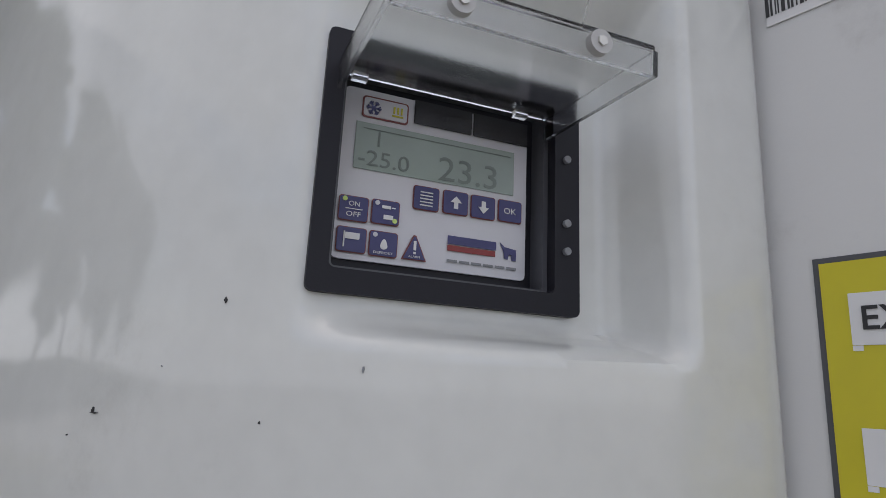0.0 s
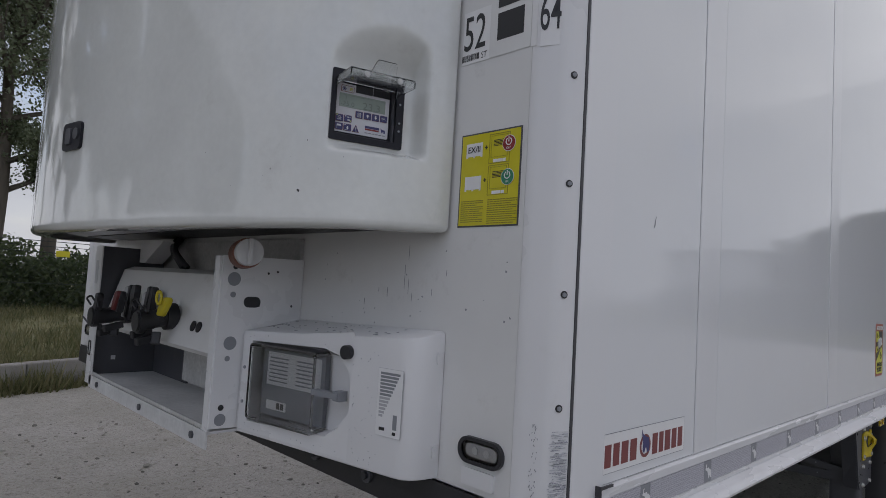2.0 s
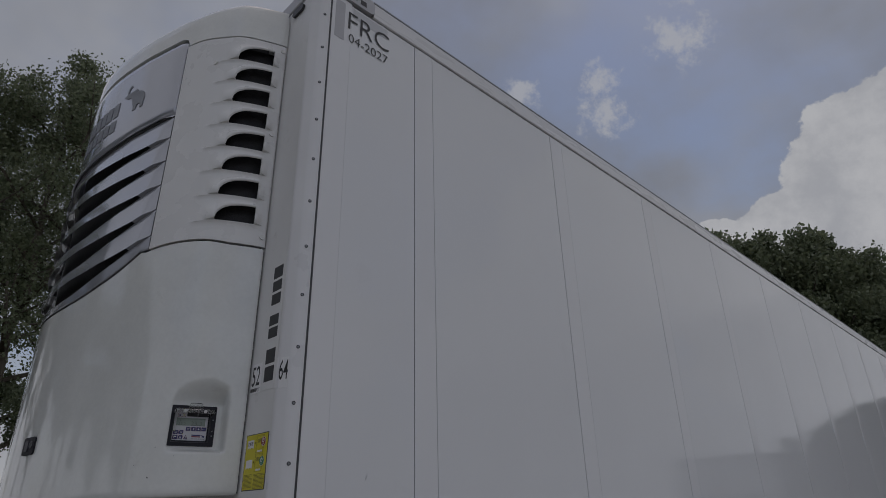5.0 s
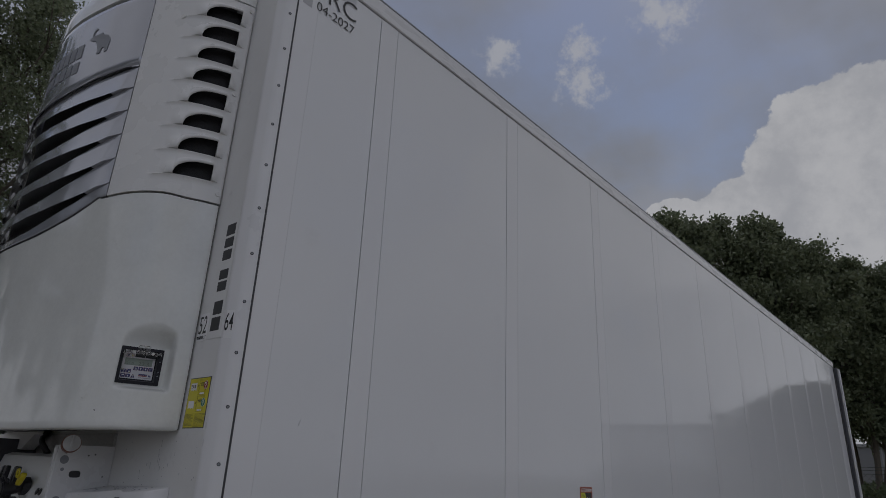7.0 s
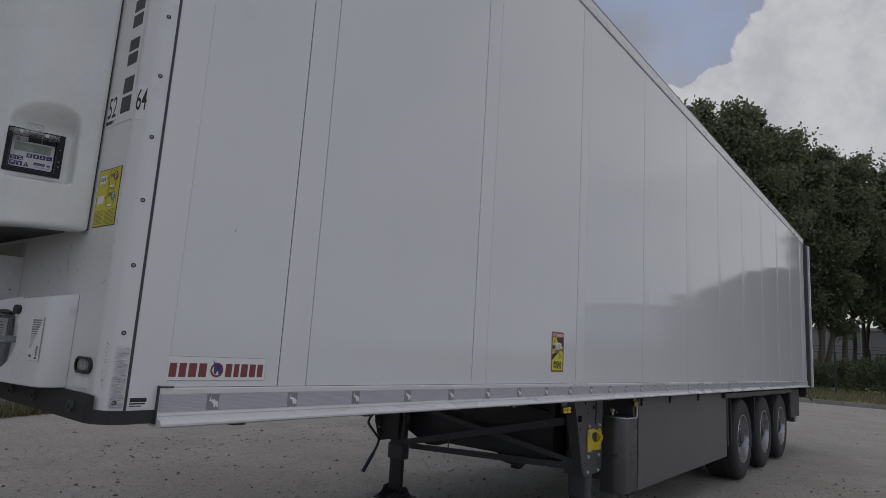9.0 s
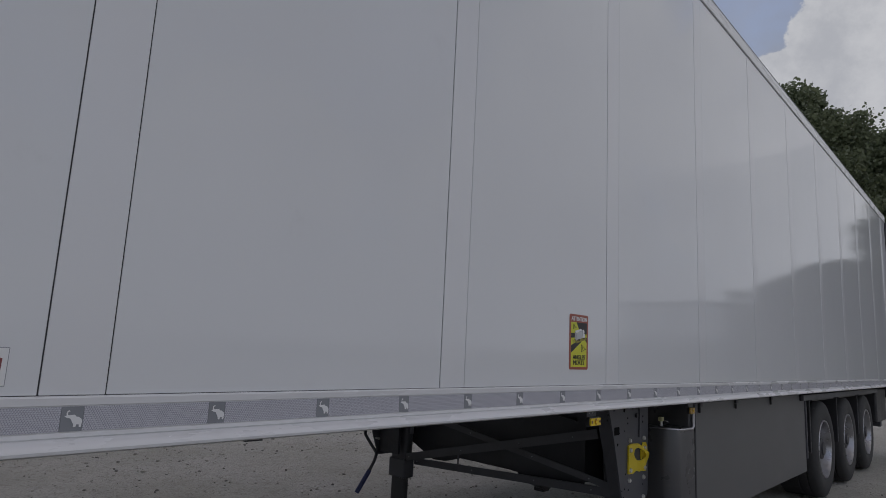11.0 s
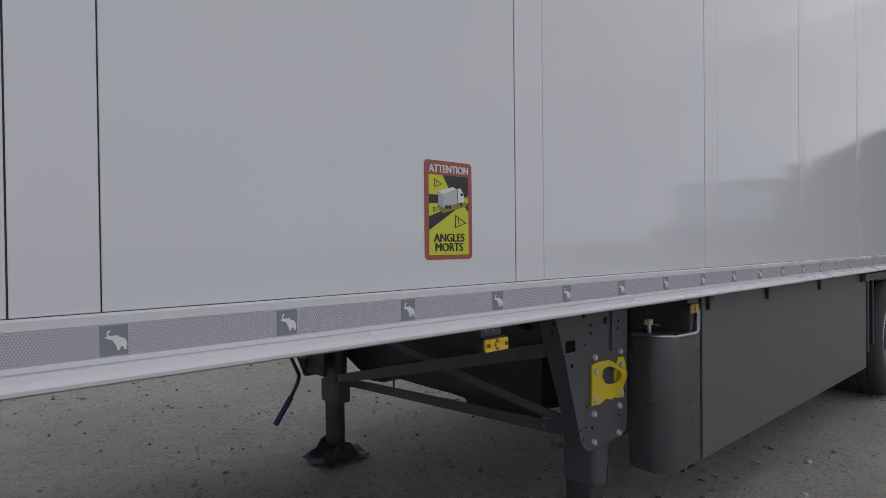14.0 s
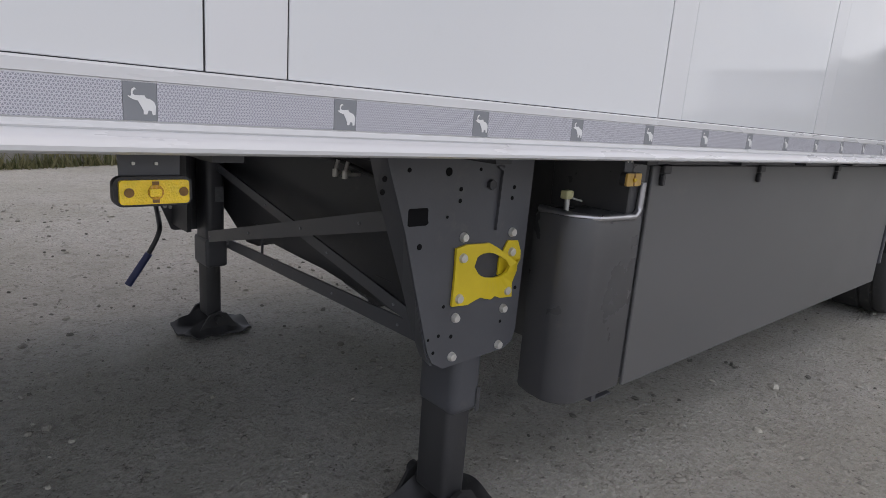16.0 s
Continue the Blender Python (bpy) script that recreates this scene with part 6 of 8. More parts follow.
                x += w + 0.0011
    bars("small_print", f, rows, d, M_YSTICK_LINE, base, "block of unreadable small print")


sticker_exii()


def number_stickers():
    f = Face((0, 0, 0), (0, -1, 0), (0, 0, 1))
    t = thing("number_sticker", (0, 0.213, 2.05), "white stock number sticker with a bar code on the front wall", "sticker", "number stickers", lean=False)
    flat("paper", f, rect(-0.2500, 2.062, -0.1785, 2.170), 0.0011, M_WHITE, t, thick=0.001)
    lettering("52", f, -0.2465, 2.089, 0.071, M_BLACKINK, t, 0.0015, width=0.056, bold=0.004)
    rng = random.Random(6)
    rows, x = [], -0.2500
    while x < -0.205:
        w = rng.choice((0.0007, 0.0012, 0.002))
        rows.append((x, 2.068, x + w, 2.081))
        x += w + rng.choice((0.0008, 0.0014))
    bars("bar_code", f, rows, 0.0016, M_BLACKINK, t, "black bar code")
    lettering("ST", f, -0.199, 2.067, 0.013, M_BLACKINK, t, 0.0015, width=0.014)
    # registration plate film: plain dark bars along the wall
    p = thing("registration_film", (0, 0.125, 2.08), "white film with a column of dark bars", "sticker", lean=False)
    flat("film", f, rect(-0.1790, 2.062, -0.0790, 2.640), 0.0015, M_WALL, p, thick=0.0012)
    z = 2.092
    for k, (h, gap) in enumerate(((0.062, 0.012), (0.062, 0.045), (0.046, 0.010), (0.046, 0.045), (0.050, 0.012), (0.048, 0.012), (0.056, 0.0))):
        flat("registration_bar", f, rect(-0.1600, z, -0.0960, z + h * 0.86), 0.0020, M_BLACKINK, p)
        z += h * 0.86 + gap * 0.9
    q = thing("number_sticker", (0.014, 0.045, 2.05), "white stock number sticker wrapped on the corner post", "sticker", "number stickers", lean=False)
    g = Face((0.0025, 0.0590, 0), (0.0130, -0.0330, 0), (0, 0, 1))
    flat("paper", f, rect(-0.0785, 2.060, -0.0655, 2.166), 0.0011, M_WHITE, q)
    flat("paper", g, rect(0.000, 2.057, 0.036, 2.164), 0.0016, M_WHITE, q, thick=0.0008)
    lettering("64", g, -0.002, 2.085, 0.070, M_BLACKINK, q, 0.0022, width=0.038, bold=0.004)


number_stickers()


def side_stickers():
    # maker's strip: plain blocks in its colours
    t = thing("maker_sticker", (0.34, 0, 1.29), "white sticker with maroon blocks and a blue disc", "sticker")
    dx = 0.168
    flat("edge", SIDE, rect(dx, 1.2885, 0.520, 1.3625), 0.0010, M_GREYINK, t)
    flat("paper", SIDE, rect(dx + 0.0012, 1.2897, 0.5188, 1.3613), 0.0014, M_WHITE, t)
    x = 0.178
    for i, w in enumerate((0.027, 0.027, 0.030, 0.030)):
        flat("maroon_block", SIDE, [(x, 1.300), (x + w - 0.004, 1.300), (x + w - 0.003, 1.342), (x + 0.001, 1.342)], 0.0019, M_MAROON, t)
        x += w + 0.004
    ring = disc(0.3365, 1.322, 0.023, 26)
    part("maroon_ring", SIDE.border(bmesh.new(), ring, disc(0.3365, 1.322, 0.0165, 26), 0.0012, 0.0019), M_MAROON, t)
    flat("blue_disc", SIDE, [(0.322, 1.345), (0.320, 1.357), (0.325, 1.347), (0.335, 1.341), (0.350, 1.337), (0.354, 1.325), (0.352, 1.310), (0.344, 1.308), (0.341, 1.318), (0.336, 1.318), (0.332, 1.307), (0.326, 1.312), (0.326, 1.330)], 0.0024, M_NAVY, t)
    x = 0.367
    for w in (0.028, 0.024, 0.030, 0.028, 0.027):
        flat("maroon_block", SIDE, [(x, 1.300), (x + w - 0.005, 1.300), (x + w - 0.004, 1.342), (x + 0.001, 1.342)], 0.0019, M_MAROON, t)
        x += w + 0.0025
    # small corner badge
    t = thing("corner_badge", (0.095, 0, 1.21), "small white badge with dark bars on the corner strip", "sticker")
    flat("paper", SIDE, rect(0.0710, 1.2135, 0.1260, 1.2430), 0.0032, M_WHITE, t)
    bars("badge_bars", SIDE, [(0.0735, 1.2290, 0.1215, 1.2410), (0.0735, 1.2225, 0.1185, 1.2265), (0.0735, 1.2165, 0.1085, 1.2195)], 0.0038, M_BLACKINK, t)
    # inspection marking, top of the first panel
    t = thing("inspection_marking", (0.26, 0, 3.68), "grey inspection lettering and pale bar high on a panel", "sticker")
    flat("grey_bar", SIDE, rect(0.0860, 3.655, 0.1380, 3.880), 0.0030, M_CAP, t)
    flat("grey_field", SIDE, rect(0.1850, 3.825, 0.395, 3.882), 0.0010, M_PALE, t)
    lettering("FRC", SIDE, 0.158, 3.742, 0.105, M_BLACKINK, t, 0.0034, width=0.245, bold=-0.008)
    lettering("04-2027", SIDE, 0.164, 3.667, 0.050, M_BLACKINK, t, 0.0034, width=0.234, bold=-0.004)
    # blind-spot warning
    t = thing("warning_sticker", (2.625, 0, 1.33), "yellow blind spot warning sticker with a faded red border", "sticker")
    x0, z0 = 2.5650, 1.338
    W, H = 0.1625, 0.243
    flat("border", SIDE, rect(x0, z0, x0 + W, z0 + H, 0.011), 0.0010, M_TERRA, t, "faded red border")

    def P(a, b):
        return x0 + W * a, z0 + H * b

    base = flat("yellow_ground", SIDE, [P(0.085, 0.047), P(0.915, 0.047), P(0.915, 0.855), P(0.085, 0.855)], 0.0015, M_YSTICK_GREEN, t)
    d = 0.0020
    flat("black_band", SIDE, [P(0.37, 0.855), P(0.915, 0.855), P(0.915, 0.66), P(0.62, 0.60)], d, M_BLACKINK, base)
    flat("black_band", SIDE, [P(0.085, 0.655), P(0.30, 0.655), P(0.42, 0.60), P(0.30, 0.575), P(0.085, 0.565)], d, M_BLACKINK, base)
    flat("black_band", SIDE, [P(0.085, 0.435), P(0.085, 0.295), P(0.70, 0.535), P(0.62, 0.555)], d, M_BLACKINK, base)
    flat("black_band", SIDE, [P(0.80, 0.565), P(0.915, 0.585), P(0.915, 0.490)], d, M_BLACKINK, base)
    for word, a, b, h, w, mat, own in (("ATTENTION", 0.085, 0.880, 0.0185, 0.825, M_WHITE, t), ("ANGLES", 0.175, 0.180, 0.0200, 0.642, M_BLACKINK, base), ("MORTS", 0.205, 0.083, 0.0200, 0.577, M_BLACKINK, base)):
        u, v = P(a, b)
        for k in range(4):
            lettering(word, SIDE, u + 0.0006 * k, v + 0.0004 * (k % 2), h, mat, own, d + 0.0002 * k, width=W * w - 0.0012)
    lorry = flat("lorry_shadow", SIDE, [P(0.24, 0.535), P(0.36, 0.47), P(0.90, 0.555), P(0.83, 0.60), P(0.40, 0.60)], d + 0.0005, M_YSTICK_LINE, base)
    flat("lorry_side", SIDE, [P(0.355, 0.525), P(0.66, 0.575), P(0.66, 0.715), P(0.355, 0.655)], d + 0.0012, M_PALE, lorry)
    flat("lorry_rear", SIDE, [P(0.265, 0.560), P(0.350, 0.525), P(0.350, 0.655), P(0.265, 0.690)], d + 0.0012, M_CAP, lorry)
    flat("lorry_roof", SIDE, [P(0.265, 0.694), P(0.352, 0.659), P(0.66, 0.719), P(0.58, 0.742)], d + 0.0012, M_WHITE, lorry)
    flat("lorry_cab", SIDE, [P(0.675, 0.580), P(0.815, 0.590), P(0.800, 0.680), P(0.735, 0.735), P(0.675, 0.725)], d + 0.0012, M_WHITE, lorry)
    flat("cab_window", SIDE, [P(0.735, 0.655), P(0.795, 0.660), P(0.785, 0.685), P(0.735, 0.680)], d + 0.0018, M_BLACKINK, lorry)
    for a in (0.43, 0.50, 0.745):
        flat("lorry_wheel", SIDE, disc(*P(a, 0.535 if a < 0.6 else 0.568), 0.0048, 14), d + 0.0020, M_BLACKINK, lorry)
    for a, b, s in ((0.20, 0.775, 0.16), (0.17, 0.505, 0.10), (0.86, 0.645, 0.07), (0.62, 0.39, 0.25)):
        c = P(a, b)
        tri = [(c[0], c[1] - s * W * 0.42), (c[0] + s * W, c[1] - s * W * 0.10), (c[0], c[1] + s * W * 0.42)]
        g = [sum(p[i] for p in tri) / 3 for i in range(2)]
        inner = [(g[0] + (p[0] - g[0]) * 0.80, g[1] + (p[1] - g[1]) * 0.80) for p in tri]
        part("warning_triangle", SIDE.border(bmesh.new(), tri, inner, d - 0.0004, d + 0.0003), M_BLACKINK, base)
        e = c[0] + s * W * 0.30
        flat("warning_mark", SIDE, [(e - s * W * 0.01, c[1] - s * W * 0.07), (e + s * W * 0.04, c[1] - s * W * 0.07), (e + s * W * 0.02, c[1] + s * W * 0.18), (e - s * W * 0.06, c[1] + s * W * 0.18)], d + 0.0003, M_BLACKINK, base)
        flat("warning_dot", SIDE, disc(e + s * W * 0.02, c[1] - s * W * 0.14, s * W * 0.035, 8), d + 0.0003, M_BLACKINK, base)
    # a scuff on the first panel
    t = thing("paint_scuff", (0.345, 0, 1.765), "small dark paint scuff on the side panel", "scuff")
    flat("scuff", SIDE, [(0.343, 1.768), (0.347, 1.772), (0.349, 1.781), (0.346, 1.786), (0.345, 1.776)], 0.0010, M_GREYINK, t)
    flat("scuff", SIDE, [(0.349, 1.787), (0.352, 1.790), (0.350, 1.793)], 0.0010, M_GREYINK, t)


side_stickers()


def wall_marks():
    """Dried runs and scrapes on the front wall and the corner post."""
    t = thing("dried_runs", (0, 0.4, 1.5), "thin dark dried dirt runs on the front wall", "dirt", lean=False)
    rng = random.Random(12)
    for y, z, h in ((0.385, 1.61, 0.05), (0.372, 1.60, 0.03), (0.36, 1.585, 0.015), (0.44, 1.59, 0.02), (0.30, 1.60, 0.012), (0.26, 1.64, 0.01), (0.47, 1.60, 0.008), (0.375, 1.67, 0.03), (0.52, 1.57, 0.012)):
        flat("run", FRONT, [(-y - 0.0006, z), (-y + 0.0004, z - 0.002), (-y + 0.0008, z + h), (-y - 0.0003, z + h)], 0.0009, M_GREYINK, t)
    for k in range(22):
        y, z = rng.uniform(0.09, 0.7), rng.uniform(1.52, 1.70)
        r = rng.uniform(0.0008, 0.0026)
        flat("spot", FRONT, [(-y + r * math.cos(j) * rng.uniform(0.6, 1.2), z + r * math.sin(j) * rng.uniform(0.6, 1.4)) for j in (0, 1, 2, 3, 4, 5)], 0.0009, M_GREYINK, t)
    s = thing("scrape_marks", (0.02, 0.02, 1.22), "dark scrape marks low on the white corner post", "scratch", lean=False)
    g = Face((0.0345, 0.0080, 0), (0.9493, -0.3143, 0), (0, 0, 1))
    g2 = Face((0.006, 0.050, 0), (0.316, -0.949, 0), (0, 0, 1))
    for mat, count in ((M_TAPE, 190), (M_TAPEBOX, 60), (M_PALE, 260)):
        bm = bmesh.new()
        for k in range(count):
            z = 1.212 + 0.17 * rng.random() ** 1.7
            a = rng.uniform(-0.013, 0.018) - 0.006 * rng.random() ** 2
            w = rng.uniform(0.003, 0.018)
            h = rng.uniform(0.0004, 0.0013)
            d = 0.0006 + 0.0008 * rng.random()
            e = min(a + w, 0.024)
            g.slab(bm, [(a, z), (e, z + 0.0006 * rng.random()), (e - 0.001, z + h), (a + 0.001, z + h)], 0.0, d)
        part("scuff_patch", bm, mat, s)
    for k in range(44):
        z = 1.26 + 0.13 * rng.random()
        a = 0.012 + rng.gauss(0, 0.004)
        flat("scrape", g2, [(a, z), (a + 0.0005, z - 0.001), (a + 0.0010 + 0.001 * rng.random(), z + 0.005 * rng.random()), (a, z + 0.002)], 0.0012, M_TAPEBOX, s)


wall_marks()


# ---- landing gear and what hangs under the side ----
def bracket_and_leg(y, s, near):
    """A landing leg with its bracket plate; s is the way out from the trailer's middle."""
    t = thing("landing_leg", (3.70, y, 0.0), "black steel landing leg with a dusty foot, in a charcoal bracket" if near else "black steel landing leg with a dusty tilting foot and a crank", "landing leg", "landing legs", lean=False)
    yo = y + s * 0.11
    f = Face((0, yo, 0), (1, 0, 0), (0, 0, 1)) if s < 0 else Face((0, yo, 0), (-1, 0, 0), (0, 0, 1))
    k = 1 if s < 0 else -1

    def pts(rows):
        return [(k * a, b) for a, b in rows]

    pl = [(3.398, 1.145), (3.409, 1.11), (3.439, 1.028), (3.471, 0.938), (3.520, 0.769), (3.566, 0.615), (3.585, 0.580), (3.625, 0.556), (3.86, 0.566), (3.895, 0.585), (3.905, 0.62), (3.915, 1.145)]
    if s > 0:
        pl = [(3.405, 1.145), (3.495, 0.700), (3.560, 0.535), (3.575, 0.528), (3.80, 0.524), (3.83, 0.56), (3.84, 1.145)]
    plate = part("bracket_plate", f.slab(bmesh.new(), pts(pl), -0.008, 0.0), M_BRACKET, t, "charcoal steel bracket plate with punched holes")
    if near:
        bm = bmesh.new()
        ea = [(3.398, 1.145), (3.439, 1.028), (3.471, 0.938), (3.520, 0.769), (3.562, 0.615), (3.585, 0.570)]
        eb = [(3.406, 1.145), (3.441, 1.030), (3.472, 0.945), (3.536, 0.770), (3.592, 0.610), (3.612, 0.566)]
        rows = [[bm.verts.new((a + e, yy, b)) for a, b in line] for line, yy, e in ((ea, yo + 0.0085, 0.0), (eb, yo + 0.085, 0.0), (eb, yo + 0.085, 0.008), (ea, yo + 0.0085, 0.008))]
        for i in range(4):
            for j in range(5):
                bm.faces.new((rows[i][j], rows[i][j + 1], rows[(i + 1) % 4][j + 1], rows[(i + 1) % 4][j]))
        part("folded_flange", bm, M_BRACKET, plate)
        bm = bmesh.new()
        f.slab(bm, [(3.775, 0.93), (3.785, 0.93), (3.793, 1.095), (3.788, 1.103), (3.765, 1.103), (3.768, 1.098), (3.782, 1.092)], 0.0, 0.010)
        part("pressed_rib", bm, M_BRACKET, plate)
        for a, b, c, d in ((3.474, 0.958, 3.536, 1.002),):
            flat("square_hole", f, rect(a, b, c, d, 0.006), 0.0010, M_HOLE, plate, thick=0.0008)
        for a, b, r in ((3.515, 0.905, 0.008), (3.395, 1.045, 0.007), (3.400, 1.075, 0.007), (3.64, 1.045, 0.006), (3.64, 1.015, 0.006), (3.60, 0.975, 0.004), (3.535, 0.965, 0.004), (3.595, 1.09, 0.011), (3.47, 1.095, 0.006), (3.705, 1.095, 0.005), (3.84, 1.045, 0.006), (3.835, 1.015, 0.006), (3.61, 0.735, 0.005), (3.60, 0.655, 0.005), (3.565, 0.650, 0.004), (3.645, 0.645, 0.006), (3.585, 0.61, 0.005), (3.875, 0.80, 0.007), (3.835, 0.655, 0.005), (3.885, 0.75, 0.006)):
            flat("punched_hole", f, disc(a, b, r, 12), 0.0012, M_HOLE, plate, thick=0.0008)
        for a, b in ((3.662, 0.918), (3.847, 0.918), (3.652, 0.586), (3.834, 0.584), (3.654, 0.697), (3.840, 0.694)):
            bm = bmesh.new()
            rod(bm, f.at(a, b, 0.0), f.at(a, b, 0.004), 0.0132, 20)
            rod(bm, f.at(a, b, 0.004), f.at(a, b, 0.012), 0.0125, 18, 0.010)
            part("bolt_head", bm, M_STEEL, plate, "zinc bolt head", smooth=True)
        bm = bmesh.new()
        rod(bm, f.at(3.745, 1.055, 0.0), f.at(3.745, 1.055, 0.012), 0.014, 6)
        part("dark_nut", bm, M_DARKSTEEL, plate)
    else:
        for a, b in ((3.53, 0.655), (3.555, 0.650), (3.585, 0.622)):
            bm = bmesh.new()
            rod(bm, (a, yo - s * 0.02, b), (a, yo + s * 0.004, b), 0.009, 10)
            part("bolt_head", bm, M_STEEL, plate)
        bm = bmesh.new()
        box(bm, (3.565, y - s * 0.12, 0.56), (3.585, y + s * 0.10, 1.14))
        part("bracket_rib", bm, M_DARKSTEEL, plate)
    x0, x1 = 3.692, 3.806
    if not near:
        x0, x1 = 3.672, 3.766
    xc = (x0 + x1) / 2
    up = part("outer_tube", boxed((x0, y - 0.09, 0.372), (x1, y + 0.075, 1.14), 0.028, 4), M_BRACKET, t, "charcoal outer tube", smooth=True)
    if near:
        part("tube_slot", boxed((x1 - 0.022, y - 0.094, 0.373), (x1 - 0.006, y - 0.089, 0.452), 0.002, 1), M_SEAM, up)
    else:
        part("tube_label", boxed((x1 - 0.053, y - 0.0925, 0.698), (x1 - 0.010, y - 0.0905, 0.775)), M_LABELGREY, up, "worn grey label")
        part("tube_collar", boxed((x0 - 0.008, y - 0.098, 0.362), (x1 + 0.008, y + 0.084, 0.510), 0.015, 2), M_BRACKET, up)
    part("inner_tube", boxed((x0 + 0.004, y - 0.074, 0.085), (x1 - 0.016, y + 0.062, 0.42), 0.02, 3), M_LEG, t, "black inner tube streaked with dust", smooth=True)
    # pressed, tilting foot
    bm = bmesh.new()
    nx, ny = 25, 17
    grid = {}
    for i in range(nx):
        for j in range(ny):
            u, v = i / (nx - 1) * 2 - 1, j / (ny - 1) * 2 - 1
            r = min(1.0, 1.12 - 0.18 * (abs(u) * abs(v)))
            ridge = math.exp(-((abs(v) - 0.62) / 0.20) ** 2) * max(0.0, 1 - (abs(u + 0.1) / 0.85) ** 2.5)
            z = 0.010 + 0.072 * ridge + 0.030 * max(0, 1 - (u / 0.45) ** 2) * (1 - abs(v)) + 0.034 * max(0, abs(u) - 0.62) * (1.0 + math.sin(v * 4 + u)) + 0.006 * math.cos(u * 11 + v * 3) * abs(v)
            grid[i, j] = bm.verts.new((xc + u * 0.182 * r, y + v * 0.130 * r, z))
    for i in range(nx - 1):
        for j in range(ny - 1):
            bm.faces.new((grid[i, j], grid[i + 1, j], grid[i + 1, j + 1], grid[i, j + 1]))
    low = bmesh.ops.extrude_face_region(bm, geom=bm.faces[:])
    for e in low["geom"]:
        if isinstance(e, bmesh.types.BMVert):
            e.co.z = max(0.0, e.co.z - 0.010)
    foot = part("foot", bm, M_FOOT, t, "pressed steel foot caked with dust", smooth=True)
    bm = bmesh.new()
    rod(bm, (xc, y - 0.14, 0.085), (xc, y + 0.14, 0.085), 0.022, 16)
    part("foot_axle", bm, M_FOOT, foot, smooth=True)
    for e in (-1, 1):
        g = Face((xc, y + e * 0.10, 0), (1, 0, 0), (0, 0, 1))
        part("foot_cheek", g.slab(bmesh.new(), [(-0.10, 0.03), (0.10, 0.03), (0.045, 0.11), (0.0, 0.125), (-0.045, 0.11)], -0.006, 0.006), M_FOOT, foot)
    if near:
        bm = bmesh.new()
        rod(bm, (xc + 0.02, y - 0.16, 0.085), (xc + 0.02, y - 0.14, 0.085), 0.03, 18)
        part("axle_end", bm, M_LEG, foot, smooth=True)
    return t


leg_near = bracket_and_leg(0.365, -1, True)
leg_far = bracket_and_leg(2.205, 1, False)


def hook_plate():
    t = thing("hook_plate", (3.76, 0.25, 0.73), "bright yellow bolted steel plate with a round eye", "bracket", lean=False)
    f = Face((0, 0.2545, 0), (1, 0, 0), (0, 0, 1))
    outer = [(3.632, 0.734), (3.689, 0.730), (3.712, 0.738), (3.736, 0.744), (3.760, 0.736), (3.778, 0.732), (3.794, 0.740), (3.815, 0.731), (3.864, 0.728), (3.856, 0.771), (3.845, 0.812), (3.838, 0.840), (3.809, 0.861), (3.777, 0.884), (3.755, 0.896), (3.712, 0.897), (3.673, 0.899), (3.634, 0.891), (3.635, 0.816)]
    c = (3.760, 0.833)
    inner = []
    for p in outer:
        a = math.atan2((p[1] - c[1]) * 1.4, p[0] - c[0])
        inner.append((c[0] + 0.058 * math.cos(a), c[1] + 0.036 * math.sin(a) - 0.009 * math.cos(a)))
    bm = bmesh.new()
    f.border(bm, outer, inner, 0.001, 0.009)
    # the upper corner is bent out from the bracket
    for v in bm.verts:
        v.co.y -= 0.032 * min(1.0, max(0.0, (v.co.x - 3.755) / 0.085)) * min(1.0, max(0.0, (v.co.z - 0.765) / 0.06))
    pl = part("plate", bm, M_YELLOW, t, "yellow steel plate with a round eye and a bent corner")
    part("folded_ear", f.slab(bmesh.new(), [(3.800, 0.800), (3.872, 0.812), (3.889, 0.835), (3.887, 0.861), (3.871, 0.893), (3.831, 0.896), (3.815, 0.870), (3.800, 0.845)], 0.0008, 0.006), M_YELLOW, pl)
    bm = bmesh.new()
    va = [bm.verts.new(f.at(*p)) for p in ((3.838, 0.840, 0.041), (3.845, 0.812, 0.035), (3.872, 0.812, 0.006), (3.889, 0.838, 0.006))]
    vb = [bm.verts.new(v.co + Vector((-0.006, 0.0, -0.001))) for v in va]
    bm.faces.new(va)
    bm.faces.new(vb[::-1])
    for i in range(4):
        bm.faces.new((va[i], vb[i], vb[(i + 1) % 4], va[(i + 1) % 4]))
    part("folded_web", bm, M_YELLOW, pl)
    for a, b in ((3.658, 0.864), (3.655, 0.753), (3.841, 0.750), (3.848, 0.862)):
        d = 0.009 if a < 3.845 else 0.006
        bm = bmesh.new()
        rod(bm, f.at(a, b, d), f.at(a, b, d + 0.008), 0.0135, 18, 0.011)
        part("bolt_head", bm, M_STEEL, pl, smooth=True)
    # dark tube seen through the eye
    bm = bmesh.new()
    f.slab(bm, disc(3.757, 0.834, 0.050, 28, 0.044), 0.0004, 0.0007)
    part("eye_plate", bm, M_DARKSTEEL, pl)

    return t


hook = hook_plate()
for _ob in (leg_near, hook):
    _ob.location += Vector((-0.006, -0.010, -0.010))


